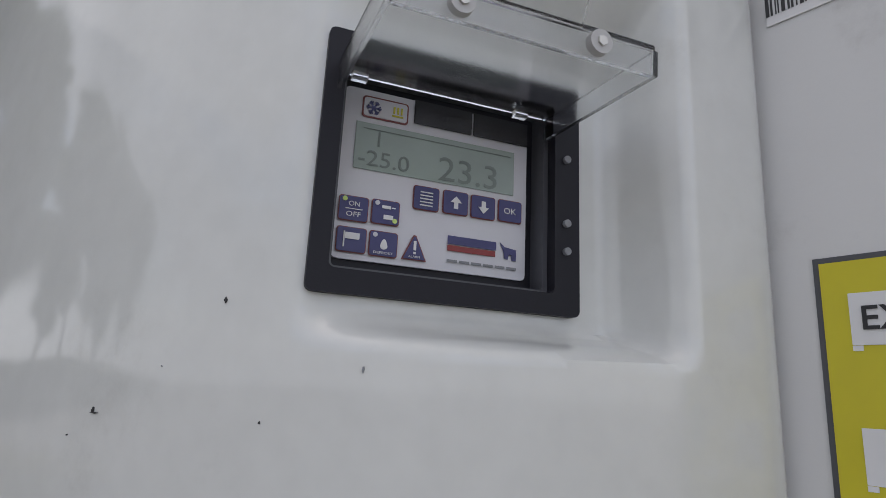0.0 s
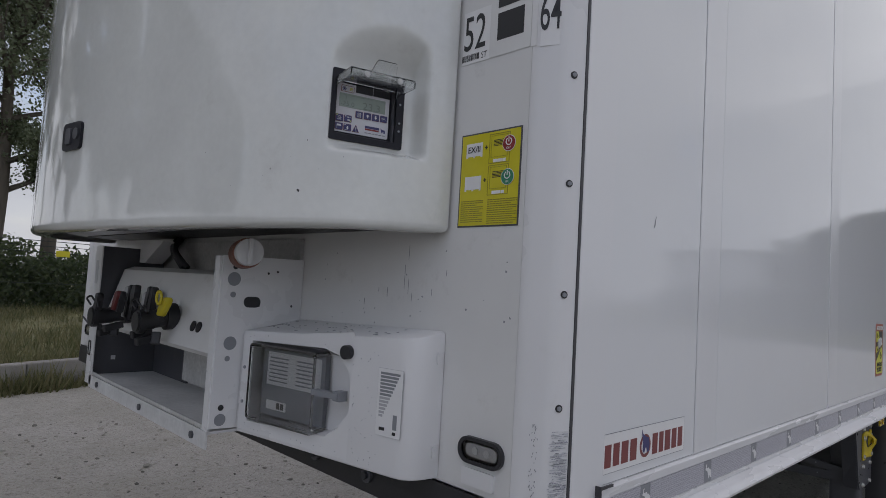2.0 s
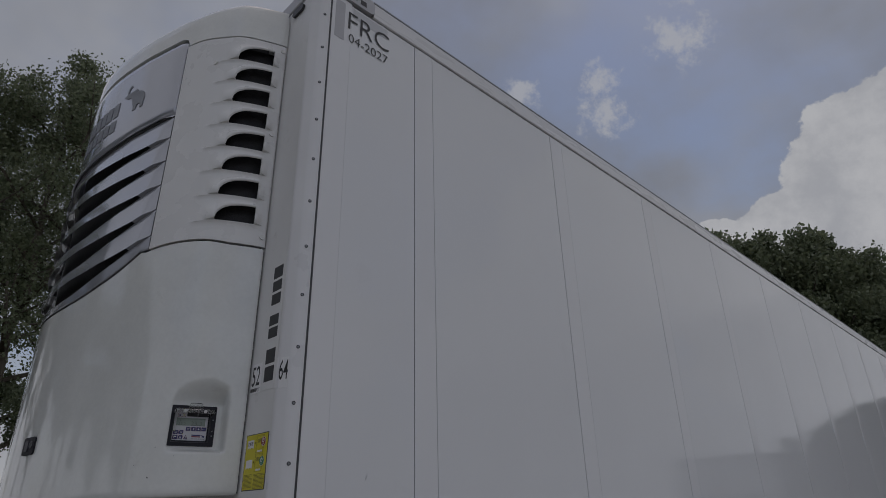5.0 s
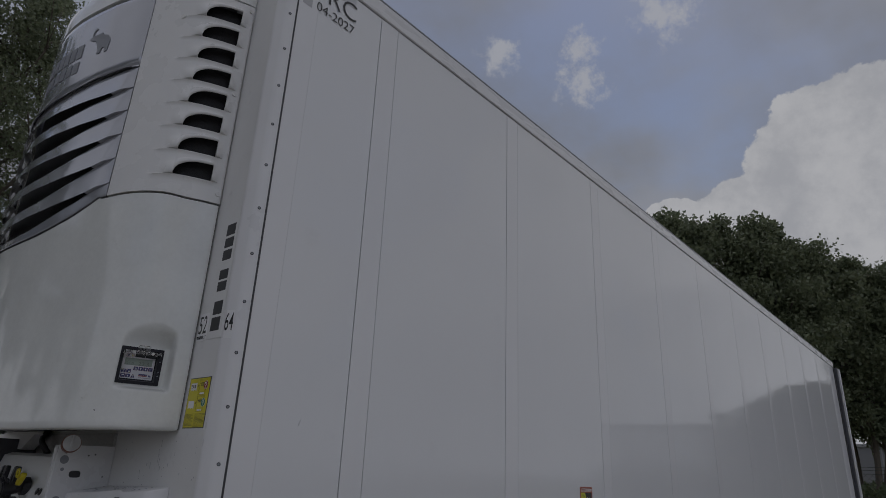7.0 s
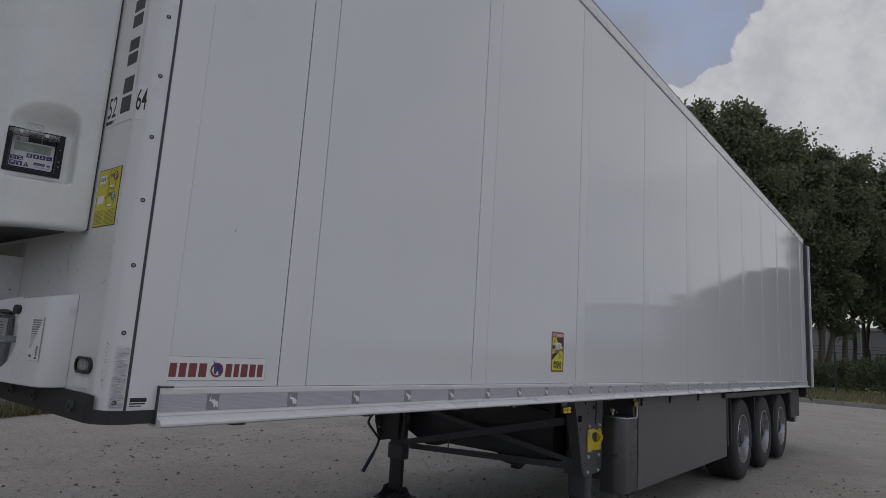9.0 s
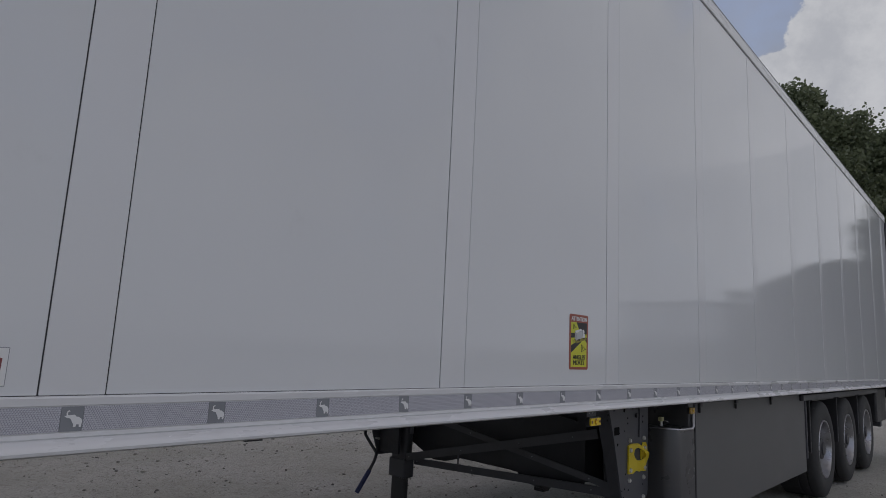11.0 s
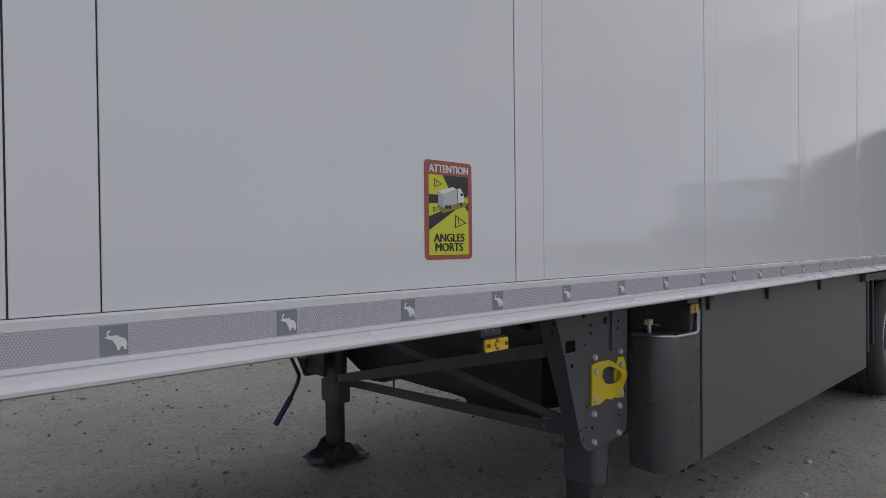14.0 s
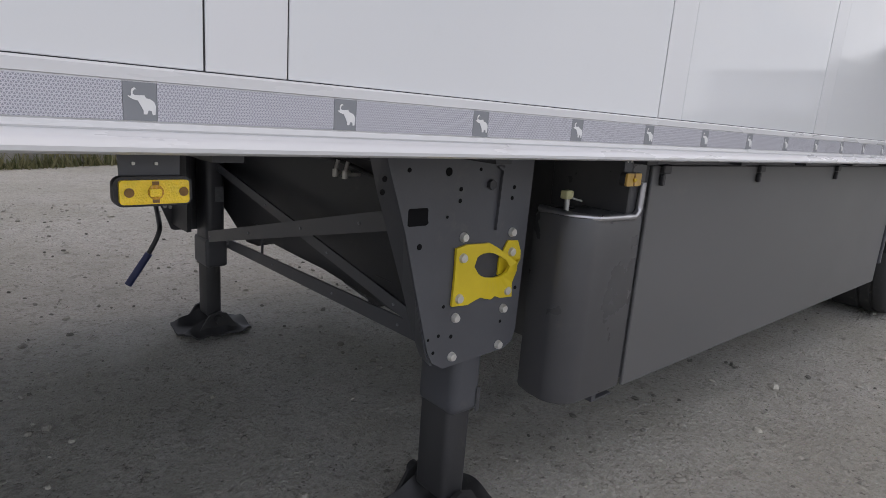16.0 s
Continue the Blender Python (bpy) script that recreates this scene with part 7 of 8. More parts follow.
def braces():
    t = thing("leg_brace_frame", (3.66, 1.3, 0.56), "flat black steel braces crossing between the landing legs", "brace", lean=False)
    for a, b, w in (((3.676, 2.10, 0.528), (3.521, 0.375, 0.938), 0.055), ((3.765, 2.10, 0.490), (3.630, 0.30, 0.604), 0.050), ((3.712, 2.08, 0.880), (3.620, 0.31, 0.632), 0.040)):
        bm = bmesh.new()
        bar(bm, a, b, 0.008, w, up=(0, 0, 1))
        br = part("brace_bar", bm, M_BRACKET, t)
        for k in (0.02, 0.35, 0.66, 0.90):
            p = Vector(a).lerp(Vector(b), k)
            bm = bmesh.new()
            rod(bm, p + Vector((-0.008, 0, 0)), p + Vector((0.008, 0, 0)), 0.0045, 10)
            part("brace_bolt", bm, M_GREYINK, br)
    bm = bmesh.new()
    rod(bm, (3.735, 1.62, 0.66), (3.735, 1.62, 0.503), 0.006, 10)
    rod(bm, (3.731, 1.62, 0.508), (3.800, 1.60, 0.508), 0.006, 10)
    part("drain_hook", bm, M_BRACKET, t)


braces()


def crank():
    t = thing("crank_handle", (3.50, 2.40, 0.33), "bent steel crank with a blue rubber grip beside the far leg", "crank handle", lean=False)
    bm = bmesh.new()
    pipe(bm, bend([(3.60, 2.33, 0.87), (3.565, 2.36, 0.80), (3.530, 2.42, 0.725), (3.515, 2.425, 0.675), (3.505, 2.34, 0.615), (3.485, 2.235, 0.555), (3.465, 2.235, 0.500), (3.429, 2.250, 0.425)]), 0.012)
    part("crank_rod", bm, M_DARKSTEEL, t, smooth=True)
    bm = bmesh.new()
    rod(bm, (3.434, 2.249, 0.432), (3.338, 2.272, 0.276), 0.0175, 14)
    part("grip", bm, M_BLUE, t, "blue rubber grip", smooth=True)


crank()


def marker_lamp(x0, x1, z0, z1, y, big):
    c = (x0 + x1) / 2
    t = thing("side_marker_lamp", (c, y, z0), "amber side marker lamp in a black bezel, hung under the rail" if big else "small amber side marker lamp under the rail", "lamp", "side marker lamps", lean=False)
    f = Face((0, y, 0), (1, 0, 0), (0, 0, 1))
    h = part("hanger", f.slab(bmesh.new(), [(x0 + (0.012 if big else 0.02), z1 - 0.004), (x1 - (0.012 if big else 0.02), z1 - 0.004), (x1 - (0.010 if big else 0.015), 1.155), (x0 + (0.010 if big else 0.015), 1.155)], -0.020, -0.016), M_BRACKET, t, "grey hanger plate")
    for a in (x0 + 0.03, c + 0.008):
        bm = bmesh.new()
        rod(bm, f.at(a, 1.124, -0.016), f.at(a, 1.124, -0.013), 0.0024, 10)
        part("hanger_bolt", bm, M_STEEL, h)
    bz = part("bezel", f.slab(bmesh.new(), rect(x0, z0, x1, z1, 0.012, 6), -0.016, 0.0), M_BLACK, t, "black bezel")
    e = 0.006 if big else 0.003
    lens = part("lens", f.slab(bmesh.new(), rect(x0 + e, z0 + e * 0.7, x1 - e, z1 - e * 0.7, 0.005, 4), -0.002, 0.007), M_AMBER if big else M_AMBER_DULL, bz, "amber ribbed lens")
    m = (z0 + z1) / 2
    for a in (x0 + 0.018, x1 - 0.014):
        if big:
            flat("lens_screw", f, disc(a, m, 0.0065, 16), 0.0085, M_AMBER_BROWN, lens, thick=0.0012)
    k = 1.0 if big else 0.7
    flat("lens_band", f, rect(c - 0.004 * k, z0 + e, c + 0.005 * k, z1 - e), 0.0078, M_AMBER_BROWN, lens, thick=0.0008)
    bm = bmesh.new()
    f.slab(bm, disc(c, m, 0.0105 * k, 20), 0.0078, 0.0098)
    part("lens_boss", bm, M_AMBER_DEEP, lens)
    bm = bmesh.new()
    f.slab(bm, rect(c - 0.0085 * k, m - 0.0055 * k, c + 0.0065 * k, m + 0.0050 * k, 0.002), 0.0098, 0.0125)
    part("lens_prism", bm, M_AMBER, lens)


marker_lamp(2.785, 2.889, 1.0655, 1.1075, 0.022, True)
marker_lamp(4.072, 4.150, 1.0560, 1.0960, 0.055, False)


def tank():
    t = thing("plastic_tank", (4.06, 0.25, 0.41), "dark rounded plastic tank with a rolled rim behind the landing leg", "tank", lean=False)
    pts = [(3.990, 0.29), (3.974, 0.24), (3.969, 0.18)]
    for i in range(9):
        a = radians(188 + 82 * i / 8)
        pts.append((4.051 + 0.082 * math.cos(a), 0.183 + 0.082 * math.sin(a)))
    pts += [(4.268, 0.10), (4.268, 0.29)]
    bm = bmesh.new()
    lv = []
    for ins, z in ((0.012, 0.383), (0.003, 0.386), (0.0, 0.396), (0.0, 0.945), (0.004, 0.958), (0.014, 0.963)):
        lv.append([bm.verts.new((4.10 + (x - 4.10) * (1 - ins / 0.17), 0.20 + (y - 0.20) * (1 - ins / 0.10), z)) for x, y in pts])
    for a, b in zip(lv, lv[1:]):
        for i in range(len(pts)):
            j = (i + 1) % len(pts)
            bm.faces.new((a[i], a[j], b[j], b[i]))
    bm.faces.new(lv[0][::-1])
    bm.faces.new(lv[-1])
    body = part("tank_body", bm, M_TANK, t, "dark plastic body", smooth=True)
    bm = bmesh.new()
    pipe(bm, bend([(3.985, 0.27, 0.966), (3.987, 0.15, 0.962), (4.05, 0.104, 0.958), (4.215, 0.094, 0.957), (4.235, 0.094, 0.975), (4.238, 0.094, 1.06)], 8), 0.011)
    part("rolled_rim", bm, M_RIM, body, "rounded shiny rim", smooth=True)
    part("rear_wall", boxed((4.19, 0.105, 0.945), (4.268, 0.40, 1.155), 0.004, 1), M_TANK, t)
    v = thing("drain_valve", (4.05, 0.22, 0.965), "small pale brass drain valve on top of the tank", "valve", lean=False)
    bm = bmesh.new()
    rod(bm, (4.045, 0.22, 0.963), (4.045, 0.22, 1.000), 0.008, 12)
    part("stem", bm, M_STEEL, v)
    part("head", boxed((4.024, 0.207, 0.998), (4.058, 0.233, 1.024), 0.005, 2), M_VALVE, v, "pale yellow head")
    bm = bmesh.new()
    rod(bm, (4.03, 0.19, 1.005), (4.075, 0.19, 0.995), 0.003, 8)
    part("lever", bm, M_STEEL, v)
    w = thing("tank_strap_foot", (4.20, 0.2, 0.40), "small bent strap foot under the tank", "strap", lean=False)
    bm = boxed((4.16, 0.14, 0.371), (4.22, 0.22, 0.382))
    box(bm, (4.18, 0.12, 0.350), (4.27, 0.16, 0.356))
    box(bm, (4.16, 0.12, 0.350), (4.182, 0.16, 0.382))
    part("strap", bm, M_BRACKET, w)


tank()


def pallet_box():
    t = thing("pallet_box", (5.5, 0.3, 0.4), "long dark grey plastic pallet box panel hung under the trailer", "storage box")
    y = 0.098
    x0, x1 = 4.292, 7.13
    part("front_panel", boxed((x0, y, 0.404), (x1, y + 0.012, 1.132), 0.004, 2), M_SKIRT, t, "dusty dark grey panel")
    part("end_panel", boxed((x0 + 0.002, y + 0.0125, 0.43), (x0 + 0.012, 0.75, 1.12)), M_SKIRT, t)
    part("end_panel", boxed((x1 - 0.012, y + 0.0125, 0.43), (x1 - 0.002, 0.75, 1.12)), M_SKIRT, t)
    part("floor_panel", boxed((x0 + 0.013, y + 0.0125, 0.43), (x1 - 0.013, 0.75, 0.44)), M_SKIRT, t)
    part("edge_gap", boxed((4.270, y + 0.012, 0.43), (4.290, y + 0.05, 1.13)), M_SEAM, t)
    for x in (4.33, 5.05, 5.95, 6.95):
        bm = bmesh.new()
        box(bm, (x, y - 0.016, 1.108), (x + 0.045, y - 0.001, 1.135), 0.003, 1)
        box(bm, (x, y - 0.016, 1.070), (x + 0.016, y - 0.001, 1.107), 0.003, 1)
        part("panel_catch", bm, M_BLACK, t, "black panel catch")
    part("top_rail", boxed((4.30, y - 0.006, 1.134), (7.13, y + 0.03, 1.150), 0.003, 1), M_BRACKET, t)


pallet_box()


# ---- ground and surroundings ----
def graded(lo, hi, c, fine, n):
    """Coordinates that are close together round c and spread towards lo and hi."""
    a = np.linspace(-1, 1, n)
    g = np.sign(a) * (np.abs(a) * fine + (np.abs(a) ** 6) * max(hi - c, c - lo))
    return np.clip(c + g, lo, hi)


def ground():
    xs, ys = graded(-900, 900, 3, 12, 380), graded(-900, 900, 1, 9, 380)
    X, Y = np.meshgrid(xs, ys)
    Z = np.zeros_like(X)
    for i in range(Z.shape[0]):
        for j in range(Z.shape[1]):
            x, y = X[i, j], Y[i, j]
            near = max(0.0, 1 - math.hypot(x - 3, y - 1) / 24)
            Z[i, j] = -0.012 + near * (0.018 * noise.noise((x * 0.7, y * 0.7, 0)) + 0.010 * noise.noise((x * 2.3, y * 2.3, 4)) + 0.012 * noise.noise((x * 6.1, y * 6.1, 9)))
            # old tyre tracks
            for k, c0 in enumerate((0.55, 2.15, 3.4, 5.1)):
                d = abs(y - c0 - 0.16 * (x - 3) - 0.12 * math.sin(x * 0.31 + k)) / 0.16
                if near and d < 1.6:
                    Z[i, j] += 0.007 * (math.exp(-((d - 1.15) / 0.25) ** 2) - max(0.0, 1 - d * d)) + 0.004 * math.sin(x * 37 + 9 * d) * max(0.0, 1 - d)
    r, c = X.shape
    idx = np.arange(r * c).reshape(r, c)
    f = np.stack([idx[:-1, :-1], idx[:-1, 1:], idx[1:, 1:], idx[1:, :-1]], -1).reshape(-1, 4).tolist()
    me = bpy.data.meshes.new("ground")
    me.from_pydata(np.stack([X, Y, np.minimum(Z, 0.004)], -1).reshape(-1, 3).tolist(), [], f)
    me.polygons.foreach_set("use_smooth", [True] * len(me.polygons))
    me.materials.append(M_GROUND)
    tagged(new("ground", me), "compacted grey-brown gravel yard with tyre tracks", "ground", kind="structure")


ground()


def stuff(name, verts, faces, mat, label, category, smooth=False):
    me = bpy.data.meshes.new(name)
    me.from_pydata(verts, [], faces)
    me.materials.append(mat)
    me.update()
    return tagged(new(name, me), label, category, kind="stuff")


def loose_stones():
    rng = random.Random(21)
    V, F = [], []
    for k in range(16000):
        if k < 13000:
            x, y = rng.uniform(-1.5, 9.5), rng.uniform(-2.6, 6.5)
        else:
            x, y = rng.uniform(-12, 30), rng.uniform(-4, 8.6)
        r = 0.0025 + 0.016 * rng.random() ** 7
        if k >= 13000:
            r *= 1.7
        a = rng.random() * 6.28
        o = len(V)
        squash = rng.uniform(0.55, 1.0)
        high = r * rng.uniform(0.35, 0.75)
        for ring, (rad, z) in enumerate(((1.0, -0.3), (1.08, 0.35), (0.62, 1.0))):
            for j in range(6):
                q = r * rad * rng.uniform(0.75, 1.2)
                c, d = q * math.cos(j * math.tau / 6), q * squash * math.sin(j * math.tau / 6)
                V.append((x + c * math.cos(a) - d * math.sin(a), y + c * math.sin(a) + d * math.cos(a), -0.008 + high * z * rng.uniform(0.85, 1.15)))
        for ring in (0, 6):
            F += [(o + ring + j, o + ring + (j + 1) % 6, o + ring + 6 + (j + 1) % 6, o + ring + 6 + j) for j in range(6)]
        F.append(tuple(o + 12 + j for j in range(6)))
    stuff("loose_stones", V, F, M_STONE, "loose small stones scattered over the gravel", "gravel")


loose_stones()


def kerbs():
    t = thing("kerb", (0, 9.95, 0), "low weathered concrete wall along the edge of the yard", "kerb", kind="structure", lean=False)
    me = None
    for i in range(46):
        x = -13 + i * 1.0
        if me is None:
            ob = part("kerb_stone", boxed((x + 0.006, 9.95, -0.05), (x + 0.994, 10.11, 0.34), 0.02, 2), M_CONC, t)
            me = ob.data
        else:
            o = new("kerb_stone", me)
            o.parent = t
            o.location = (i * 1.0, 0, 0.004 * math.sin(i * 2.7))
    t.location, t.rotation_euler = (0, 8.35, 0), (0, 0, 0.339)
    t2 = thing("kerb", (30, 0, 0), "weathered concrete kerb along the far end of the yard", "kerb", kind="structure", lean=False)
    me = None
    for i in range(44):
        y = -34 + i * 1.0
        if me is None:
            ob = part("kerb_stone", boxed((30.0, y + 0.006, -0.05), (30.16, y + 0.994, 0.16), 0.02, 2), M_CONC, t2)
            me = ob.data
        else:
            o = new("kerb_stone", me)
            o.parent = t2
            o.location = (0, i * 1.0, 0.004 * math.sin(i * 1.9))


kerbs()


def verge():
    def sheet_of(name, x0, x1, y0, y1, nx, ny, z, label, lean=0.0):
        xs, ys = np.linspace(x0, x1, nx), np.linspace(y0, y1, ny)
        V = [(x, y + lean * x, z + 0.05 * noise.noise((x * 0.5, y * 0.5, 2)) + 0.03 * noise.noise((x * 2, y * 2, 1))) for y in ys for x in xs]
        F = [(j * nx + i, j * nx + i + 1, (j + 1) * nx + i + 1, (j + 1) * nx + i) for j in range(ny - 1) for i in range(nx - 1)]
        me = bpy.data.meshes.new(name)
        me.from_pydata(V, [], F)
        me.materials.append(M_SOIL)
        me.polygons.foreach_set("use_smooth", [True] * len(me.polygons))
        tagged(new(name, me), label, "verge", kind="structure")

    sheet_of("verge_side", -13, 29.9, 8.52, 60, 90, 60, 0.21, "uneven grass verge behind the kerb", 0.353)
    sheet_of("verge_end", 30.15, 120, -80, 60, 80, 90, 0.12, "uneven grass verge at the end of the yard")


verge()


def grass():
    rng = random.Random(33)
    V, F = [], []

    def blade(x, y, z, h):
        a = rng.random() * 6.28
        w = 0.006 + 0.008 * rng.random() + h * 0.012
        lx, ly = rng.gauss(0, 0.35) * h, rng.gauss(0, 0.35) * h
        o = len(V)
        V.extend([(x - w * math.cos(a), y - w * math.sin(a), z), (x + w * math.cos(a), y + w * math.sin(a), z), (x + lx, y + ly, z + h)])
        F.append((o, o + 1, o + 2))

    for k in range(60000):
        x = rng.uniform(-10, 16)
        y = 8.57 + 0.353 * x + 12 * rng.random() ** 1.6
        blade(x, y, 0.19, rng.uniform(0.08, 0.28) * (0.6 + 0.8 * (noise.noise((x * 0.6, y * 0.6, 7)) + 0.5)))
    # tufts growing at the foot of the kerb
    for k in range(420):
        cx = rng.uniform(-9, 16)
        high = 0.06 + 0.38 * rng.random() ** 1.7
        for m in range(40):
            px = cx + rng.gauss(0, 0.16)
            blade(px, 8.24 + 0.353 * px + rng.gauss(0, 0.09), -0.01, rng.uniform(0.03, 0.05 + high))
    for k in range(12000):
        blade(30.2 + 14 * rng.random() ** 1.5, rng.uniform(-14, 12), 0.07, rng.uniform(0.15, 0.55))
    stuff("grass", V, F, M_GRASS, "dry green and straw-coloured grass on the verge", "grass")


grass()


def leaf_cloud(centres, rng, per, size, spread):
    """Leaves as small bent quads round the centres."""
    c = np.repeat(np.array(centres), per, 0)
    n = len(c)
    g = np.random.RandomState(rng)
    d = g.normal(size=(n, 3))
    d /= np.linalg.norm(d, axis=1)[:, None]
    p = c[:, :3] + d * (c[:, 3:4] * spread * g.uniform(0.15, 1.0, (n, 1)) ** 0.6) * np.array([1, 1, 0.8])
    u = g.normal(size=(n, 3))
    u /= np.linalg.norm(u, axis=1)[:, None]
    w = np.cross(u, g.normal(size=(n, 3)))
    w /= np.linalg.norm(w, axis=1)[:, None]
    s = size * g.uniform(0.6, 1.4, (n, 1))
    v = np.stack([p - u * s, p + w * s * 0.62, p + u * s, p - w * s * 0.62], 1).reshape(-1, 3)
    f = np.arange(4 * n).reshape(n, 4)
    return v, f


def tree(seed, height, crown_low, width, leaves, leaf, bare=0.0):
    """One tree at the origin: a tapered trunk, limbs and a ragged crown."""
    rng = random.Random(seed)
    t = new("tree")
    bm = bmesh.new()
    trunk = []
    x = y = 0.0
    n = 9
    for i in range(n + 1):
        h = height * 0.93 * i / n
        trunk.append((x, y, h, 0.013 * height * (1 - 0.93 * i / n) * 0.85 + 0.03))
        x += rng.gauss(0, 0.018) * height * 0.5
        y += rng.gauss(0, 0.018) * height * 0.5
    rings = []
    for x0, y0, z0, r in trunk:
        rings.append([bm.verts.new((x0 + r * math.cos(k * math.tau / 9), y0 + r * math.sin(k * math.tau / 9), z0 - (0.3 if z0 == 0 else 0))) for k in range(9)])
    for a, b in zip(rings, rings[1:]):
        for k in range(9):
            bm.faces.new((a[k], a[(k + 1) % 9], b[(k + 1) % 9], b[k]))
    centres = []

    def limb(p, d, length, r, depth):
        q = p + d * length
        rod(bm, p, q, r, 5, r * 0.45)
        if depth:
            for _ in range(3):
                e = (d + Vector((rng.gauss(0, 0.55), rng.gauss(0, 0.55), rng.gauss(0.12, 0.35)))).normalized()
                limb(p.lerp(q, rng.uniform(0.45, 1.0)), e, length * rng.uniform(0.45, 0.7), r * 0.5, depth - 1)
        for k in (0.55, 0.8, 1.0):
            if rng.random() > bare:
                c = p.lerp(q, k)
                centres.append((c.x, c.y, c.z, length * 0.42))

    m = 30
    for i in range(m):
        k = i / (m - 1)
        h = crown_low + (height * 0.92 - crown_low) * k
        j = min(int(h / (height * 0.93) * n), n - 1)
        f = h / (height * 0.93) * n - j
        a, b = Vector(trunk[j][:3]), Vector(trunk[j + 1][:3])
        p = a.lerp(b, min(f, 1))
        az = i * 2.4 + rng.uniform(-0.5, 0.5)
        reach = width * (0.50 + 0.62 * math.sin(math.pi * (0.16 + 0.76 * k))) * rng.uniform(0.55, 1.12)
        d = Vector((math.cos(az), math.sin(az), rng.uniform(0.35, 1.0))).normalized()
        limb(p, d, reach * 0.62, 0.0055 * height * (1.1 - 0.75 * k), 1)
    centres.append((trunk[-1][0], trunk[-1][1], height * 0.95, width * 0.25))
    me = bpy.data.meshes.new("trunk")
    bm.to_mesh(me)
    bm.free()
    me.polygons.foreach_set("use_smooth", [True] * len(me.polygons))
    me.materials.append(M_BARK)
    tr = new("trunk", me)
    tr.parent = t
    per = max(1, int(leaves / len(centres)))
    v, f = leaf_cloud(centres, seed, per, leaf, 1.35 if leaf < 0.12 else 1.75)
    me = bpy.data.meshes.new("crown")
    me.from_pydata(v.tolist(), [], f.tolist())
    me.materials.append(M_LEAF)
    me.update()
    cr = new("crown", me)
    cr.parent = t
    return t


def woods():
    kinds = [tree(101, 22.5, 4.3, 4.6, 26000, 0.150), tree(202, 21.0, 6.1, 5.2, 26000, 0.150), tree(303, 23.5, 5.6, 4.2, 25000, 0.150), tree(404, 21.0, 4.2, 5.4, 46000, 0.066, 0.24), tree(505, 22.0, 5.0, 4.8, 9000, 0.25), tree(606, 22.0, 7.6, 4.8, 9000, 0.25)]
    rng = random.Random(8)
    lab = "tall leafy poplar behind the fence"
    for k in kinds:
        tagged(k, lab, "tree", "trees round the yard")
    # behind the yard's side
    spots = [(3, 2.6, 24.5, 0.95), (3, 4.35, 25.6, 1.05), (3, 0.1, 26.2, 0.93), (1, -6.0, 29.0, 1.0), (2, 12.0, 37.0, 0.80), (3, -11.0, 27.0, 1.0), (0, -17.0, 30.0, 1.0), (1, -22.5, 28.0, 0.95), (2, -28.0, 30.0, 1.0), (0, -34.0, 28.5, 0.92), (1, -41.0, 30.0, 1.0), (2, -49.0, 28.5, 1.0), (0, -57.0, 30.0, 0.95), (1, -66.0, 28.0, 1.0)]
    # the wood beyond the trailer's rear, running away from it
    tall = (22.5, 21.0, 23.5)
    for i in range(19):
        u = -0.02 + 1.02 * i / 18
        top = 23.9 - 6.0 * max(0.0, u - 0.26) - 16.0 * max(0.0, 0.14 - u) + rng.uniform(-0.35, 0.35)
        spots.append((i % 3, 46 + 40 * u + rng.uniform(-0.8, 0.8), 17.5 - 26 * u + rng.uniform(-0.8, 0.8), top / tall[i % 3]))
    for i in range(18):
        u = -0.04 + 1.04 * i / 17
        spots.append((5, 51 + 42 * u + rng.uniform(-1.5, 1.5), 20.5 - 24 * u + rng.uniform(-1.5, 1.5), 1.02 - 0.22 * max(0.0, u - 0.2) - 0.9 * max(0.0, 0.14 - u) + rng.uniform(-0.03, 0.03)))
    # the far wood that the glossy side mirrors: low at its near end, taller further on
    for row in range(3):
        for i in range(9):
            u = (i + 0.33 * row) / 9
            spots.append((4, 86 + 5.5 * row + rng.uniform(-1, 1), -24.5 + 24 * u + rng.uniform(-0.6, 0.6), (0.47 + 0.15 * math.sin(min(1.0, u * 2.4) * math.pi / 2)) * (1 + 0.03 * row) + rng.uniform(-0.012, 0.012)))
    used = set()
    for k, x, y, s in spots:
        m = Matrix.Translation((x, y, 0)) @ Matrix.Rotation(rng.uniform(0, 6.28), 4, "Z")
        if k not in used:
            used.add(k)
            kinds[k].matrix_basis = m
            kinds[k].scale = (s, s, s)
        else:
            ob = copy_thing(kinds[k], m)
            ob.scale = (s, s, s)


woods()


def hedge(name, x0, x1, y, depth, h, n, leaf, along="x"):
    rng = random.Random(int(abs(x0) * 7 + n))
    cen = []
    for k in range(n // 30):
        a, b = rng.uniform(x0, x1), y + rng.uniform(-depth / 2, depth / 2)
        top = h * (0.80 + 0.35 * noise.noise((a * 0.35, y, 3)) + 0.12 * rng.random())
        z = 0.15 + top * rng.random() ** 0.8
        cen.append((a, b, z, 0.38) if along == "x" else (b, a, z, 0.38))
    v, f = leaf_cloud(cen, n, 30, leaf, 1.2)
    stuff(name, v.tolist(), f.tolist(), M_HEDGE, "dense uneven green hedge behind the fence", "hedge")


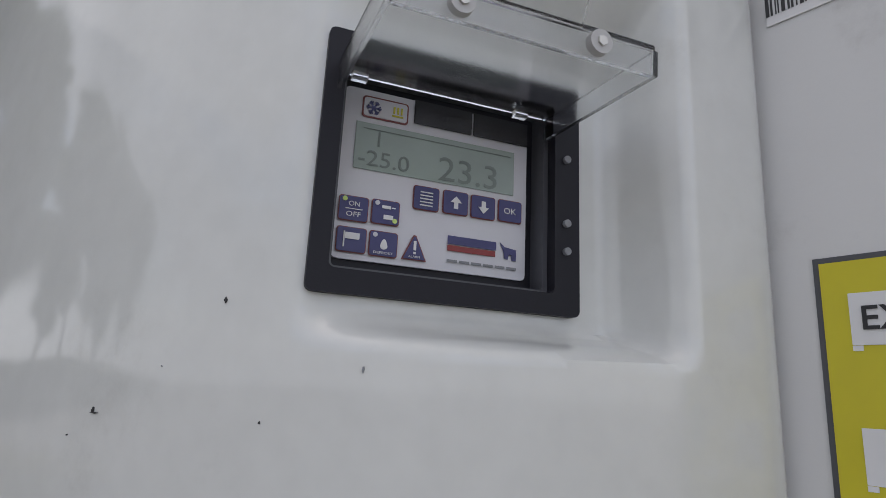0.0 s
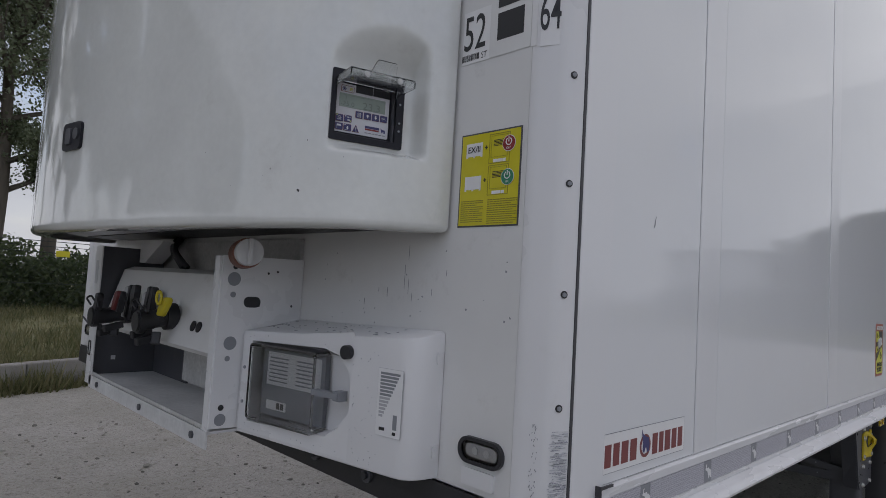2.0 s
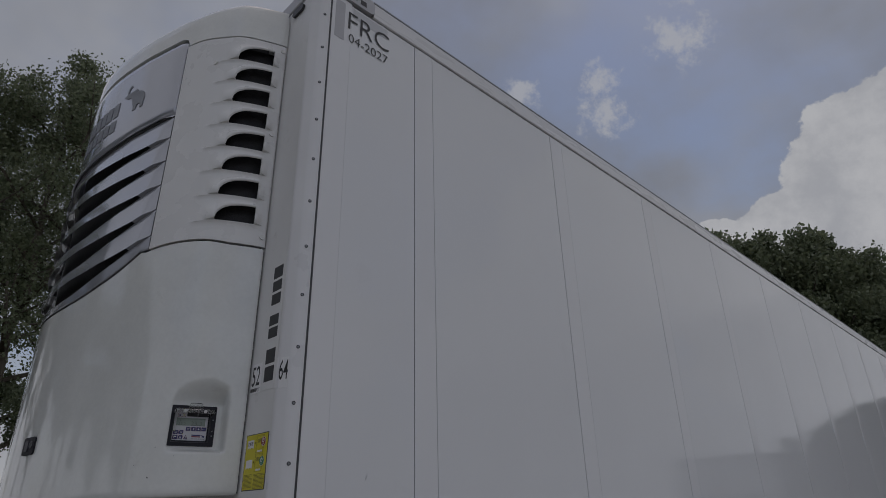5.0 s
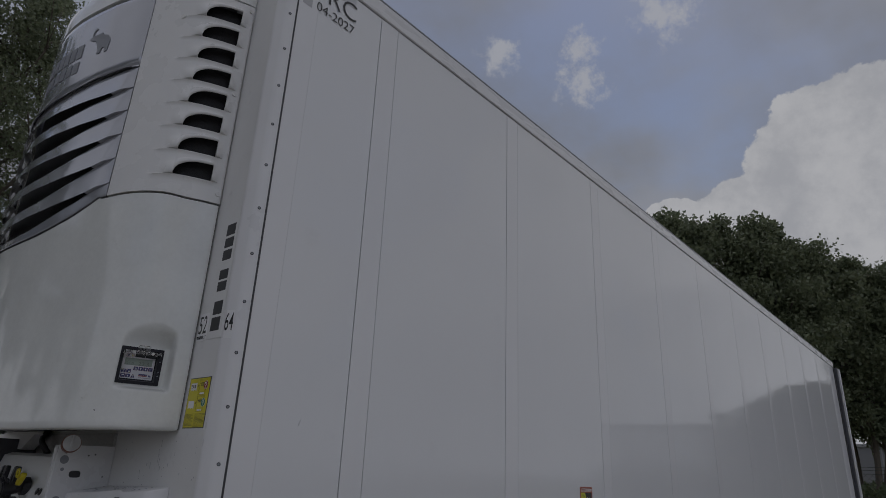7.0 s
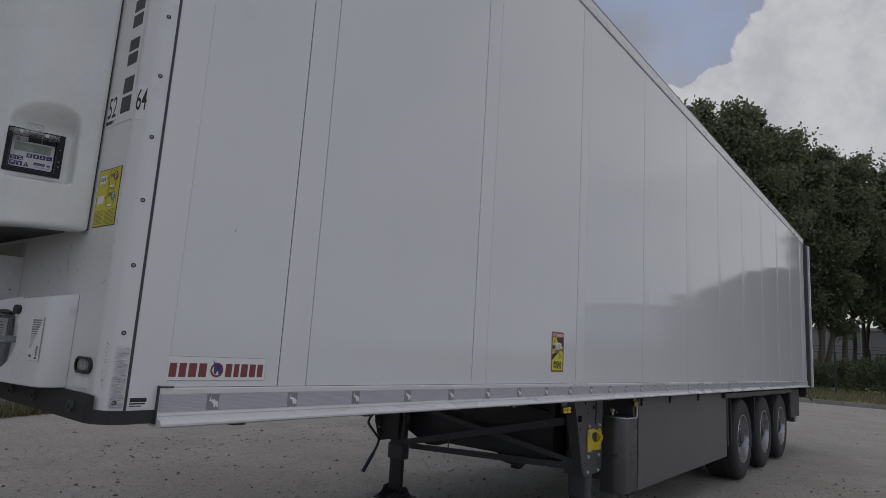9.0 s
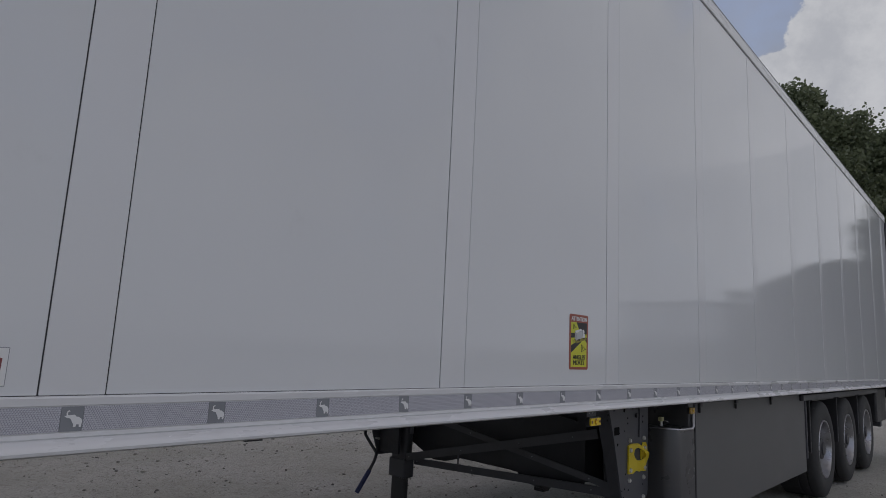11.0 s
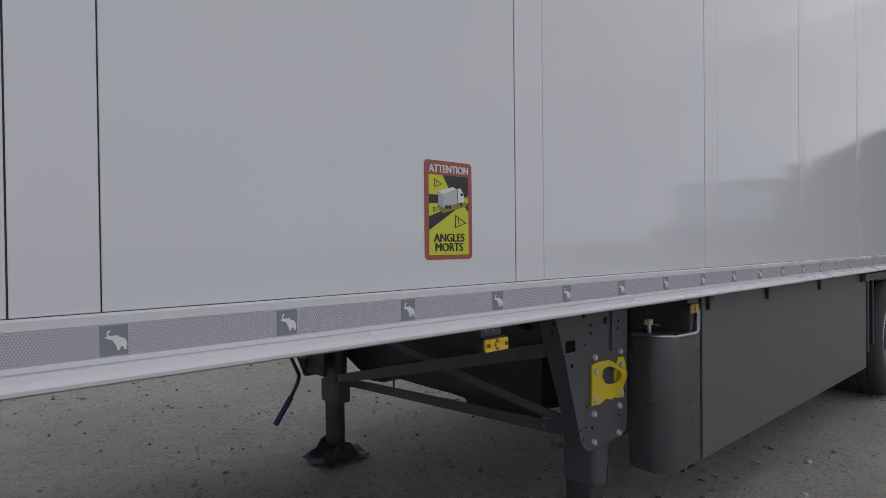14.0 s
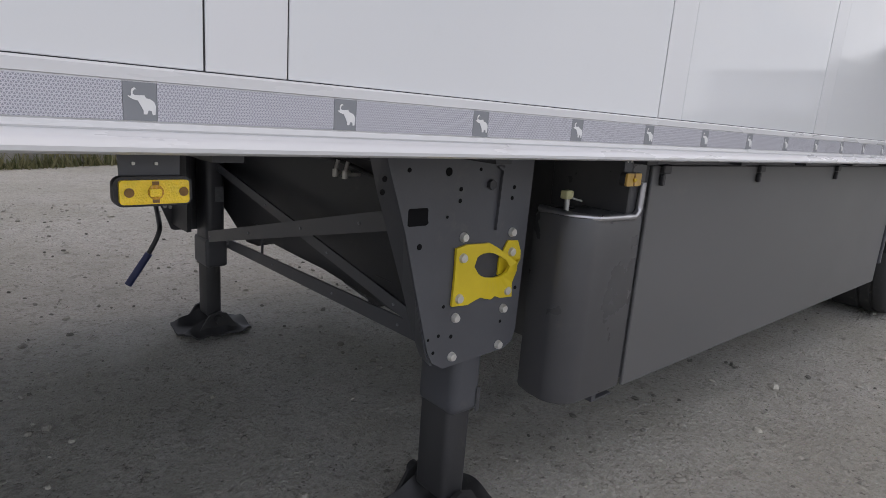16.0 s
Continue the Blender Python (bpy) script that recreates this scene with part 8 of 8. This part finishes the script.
hedge("hedge", -32, 26, 22.0, 2.6, 2.35, 95000, 0.070)
hedge("hedge", -32, 26, 24.4, 2.0, 2.1, 50000, 0.085)
hedge("hedge", -78, -32, 22.6, 3.0, 2.5, 30000, 0.13)
hedge("undergrowth", -22, 26, 45.5, 3.0, 2.3, 34000, 0.11, "y")
hedge("undergrowth", -25, -5, 83.0, 4.0, 4.5, 21000, 0.22, "y")
hedge("undergrowth", -5, 14, 83.0, 4.0, 2.2, 12000, 0.22, "y")


def fence(name, p, q, n, h, mesh_step, thick=0.035):
    p, q = Vector(p), Vector(q)
    t = thing(name, tuple(p), "dark wire mesh fence with slim posts and a top wire", "fence", lean=False)
    for i in range(n + 1):
        c = p.lerp(q, i / n)
        bm = bmesh.new()
        rod(bm, c, c + Vector((0, 0, h)), thick, 8)
        rod(bm, c + Vector((0, 0, h)), c + Vector((0.0, 0, h + 0.35)), 0.018, 6)
        part("post", bm, M_FENCE, t)
    d = (q - p).normalized()
    for z in (0.05, h * 0.5, h - 0.03, h + 0.15, h + 0.30):
        bm = bmesh.new()
        rod(bm, p + Vector((0, 0, z)), q + Vector((0, 0, z)), 0.010, 4)
        part("wire", bm, M_FENCE, t)
    L = (q - p).length
    bm = bmesh.new()
    k = -h
    while k < L:
        for s in (1, -1):
            a, b = (k, k + h) if s > 0 else (k + h, k)
            za, zb = 0.0, h
            lo, hi = max(0, min(a, b)), min(L, max(a, b))
            if hi - lo > 0.05:
                def zz(x):
                    return za + (x - a) / (b - a) * (zb - za)
                bar(bm, p + d * lo + Vector((0, 0, zz(lo))), p + d * hi + Vector((0, 0, zz(hi))), 0.008, 0.008, up=d.cross(Vector((0, 0, 1))))
        k += mesh_step
    part("mesh", bm, M_FENCE, t, "woven wire mesh")


fence("fence", (-30, 20.4, 0.1), (28, 20.4, 0.1), 20, 1.9, 0.30)
fence("fence", (38, -16, 0.1), (38, 20, 0.1), 16, 2.3, 0.30, 0.06)


def warehouse():
    t = thing("warehouse", (105, -6, 0), "low grey clad warehouse with a pale roof edge behind the trees", "building", lean=False)
    bm = boxed((105, -22, 0), (150, 30, 7.2))
    w = part("wall", bm, M_BUILD, t)
    part("roof_edge", boxed((104.8, -22.2, 7.2), (150.2, 30.2, 7.6)), M_ROOFB, t)
    for i in range(12):
        part("wall_rib", boxed((104.95, -20 + 4.2 * i, 0.2), (104.998, -19.85 + 4.2 * i, 7.19)), M_ROOFB, w)
    b = thing("warehouse", (80, -30, 0), "pale flat-roofed hall across the yard", "building", lean=False)
    w = part("wall", boxed((78, -36.5, 0), (83, -24.5, 8.0)), M_HALL, b)
    part("roof_edge", boxed((77.8, -36.7, 8.0), (83.2, -24.3, 8.4)), M_ROOFB, b)
    for i in range(2):
        part("gate", boxed((77.94, -35 + 5.0 * i, 0.0), (77.998, -31.4 + 5.0 * i, 4.2)), M_ROOFB, w)


warehouse()


def yellow_sign():
    t = thing("fence_sign", (3.78, 20.3, 1.75), "small yellow sign hung on the wire fence", "sign", lean=False)
    part("plate", boxed((3.62, 20.30, 1.86), (3.98, 20.32, 2.04), 0.004, 1), M_YSTICK, t)


yellow_sign()
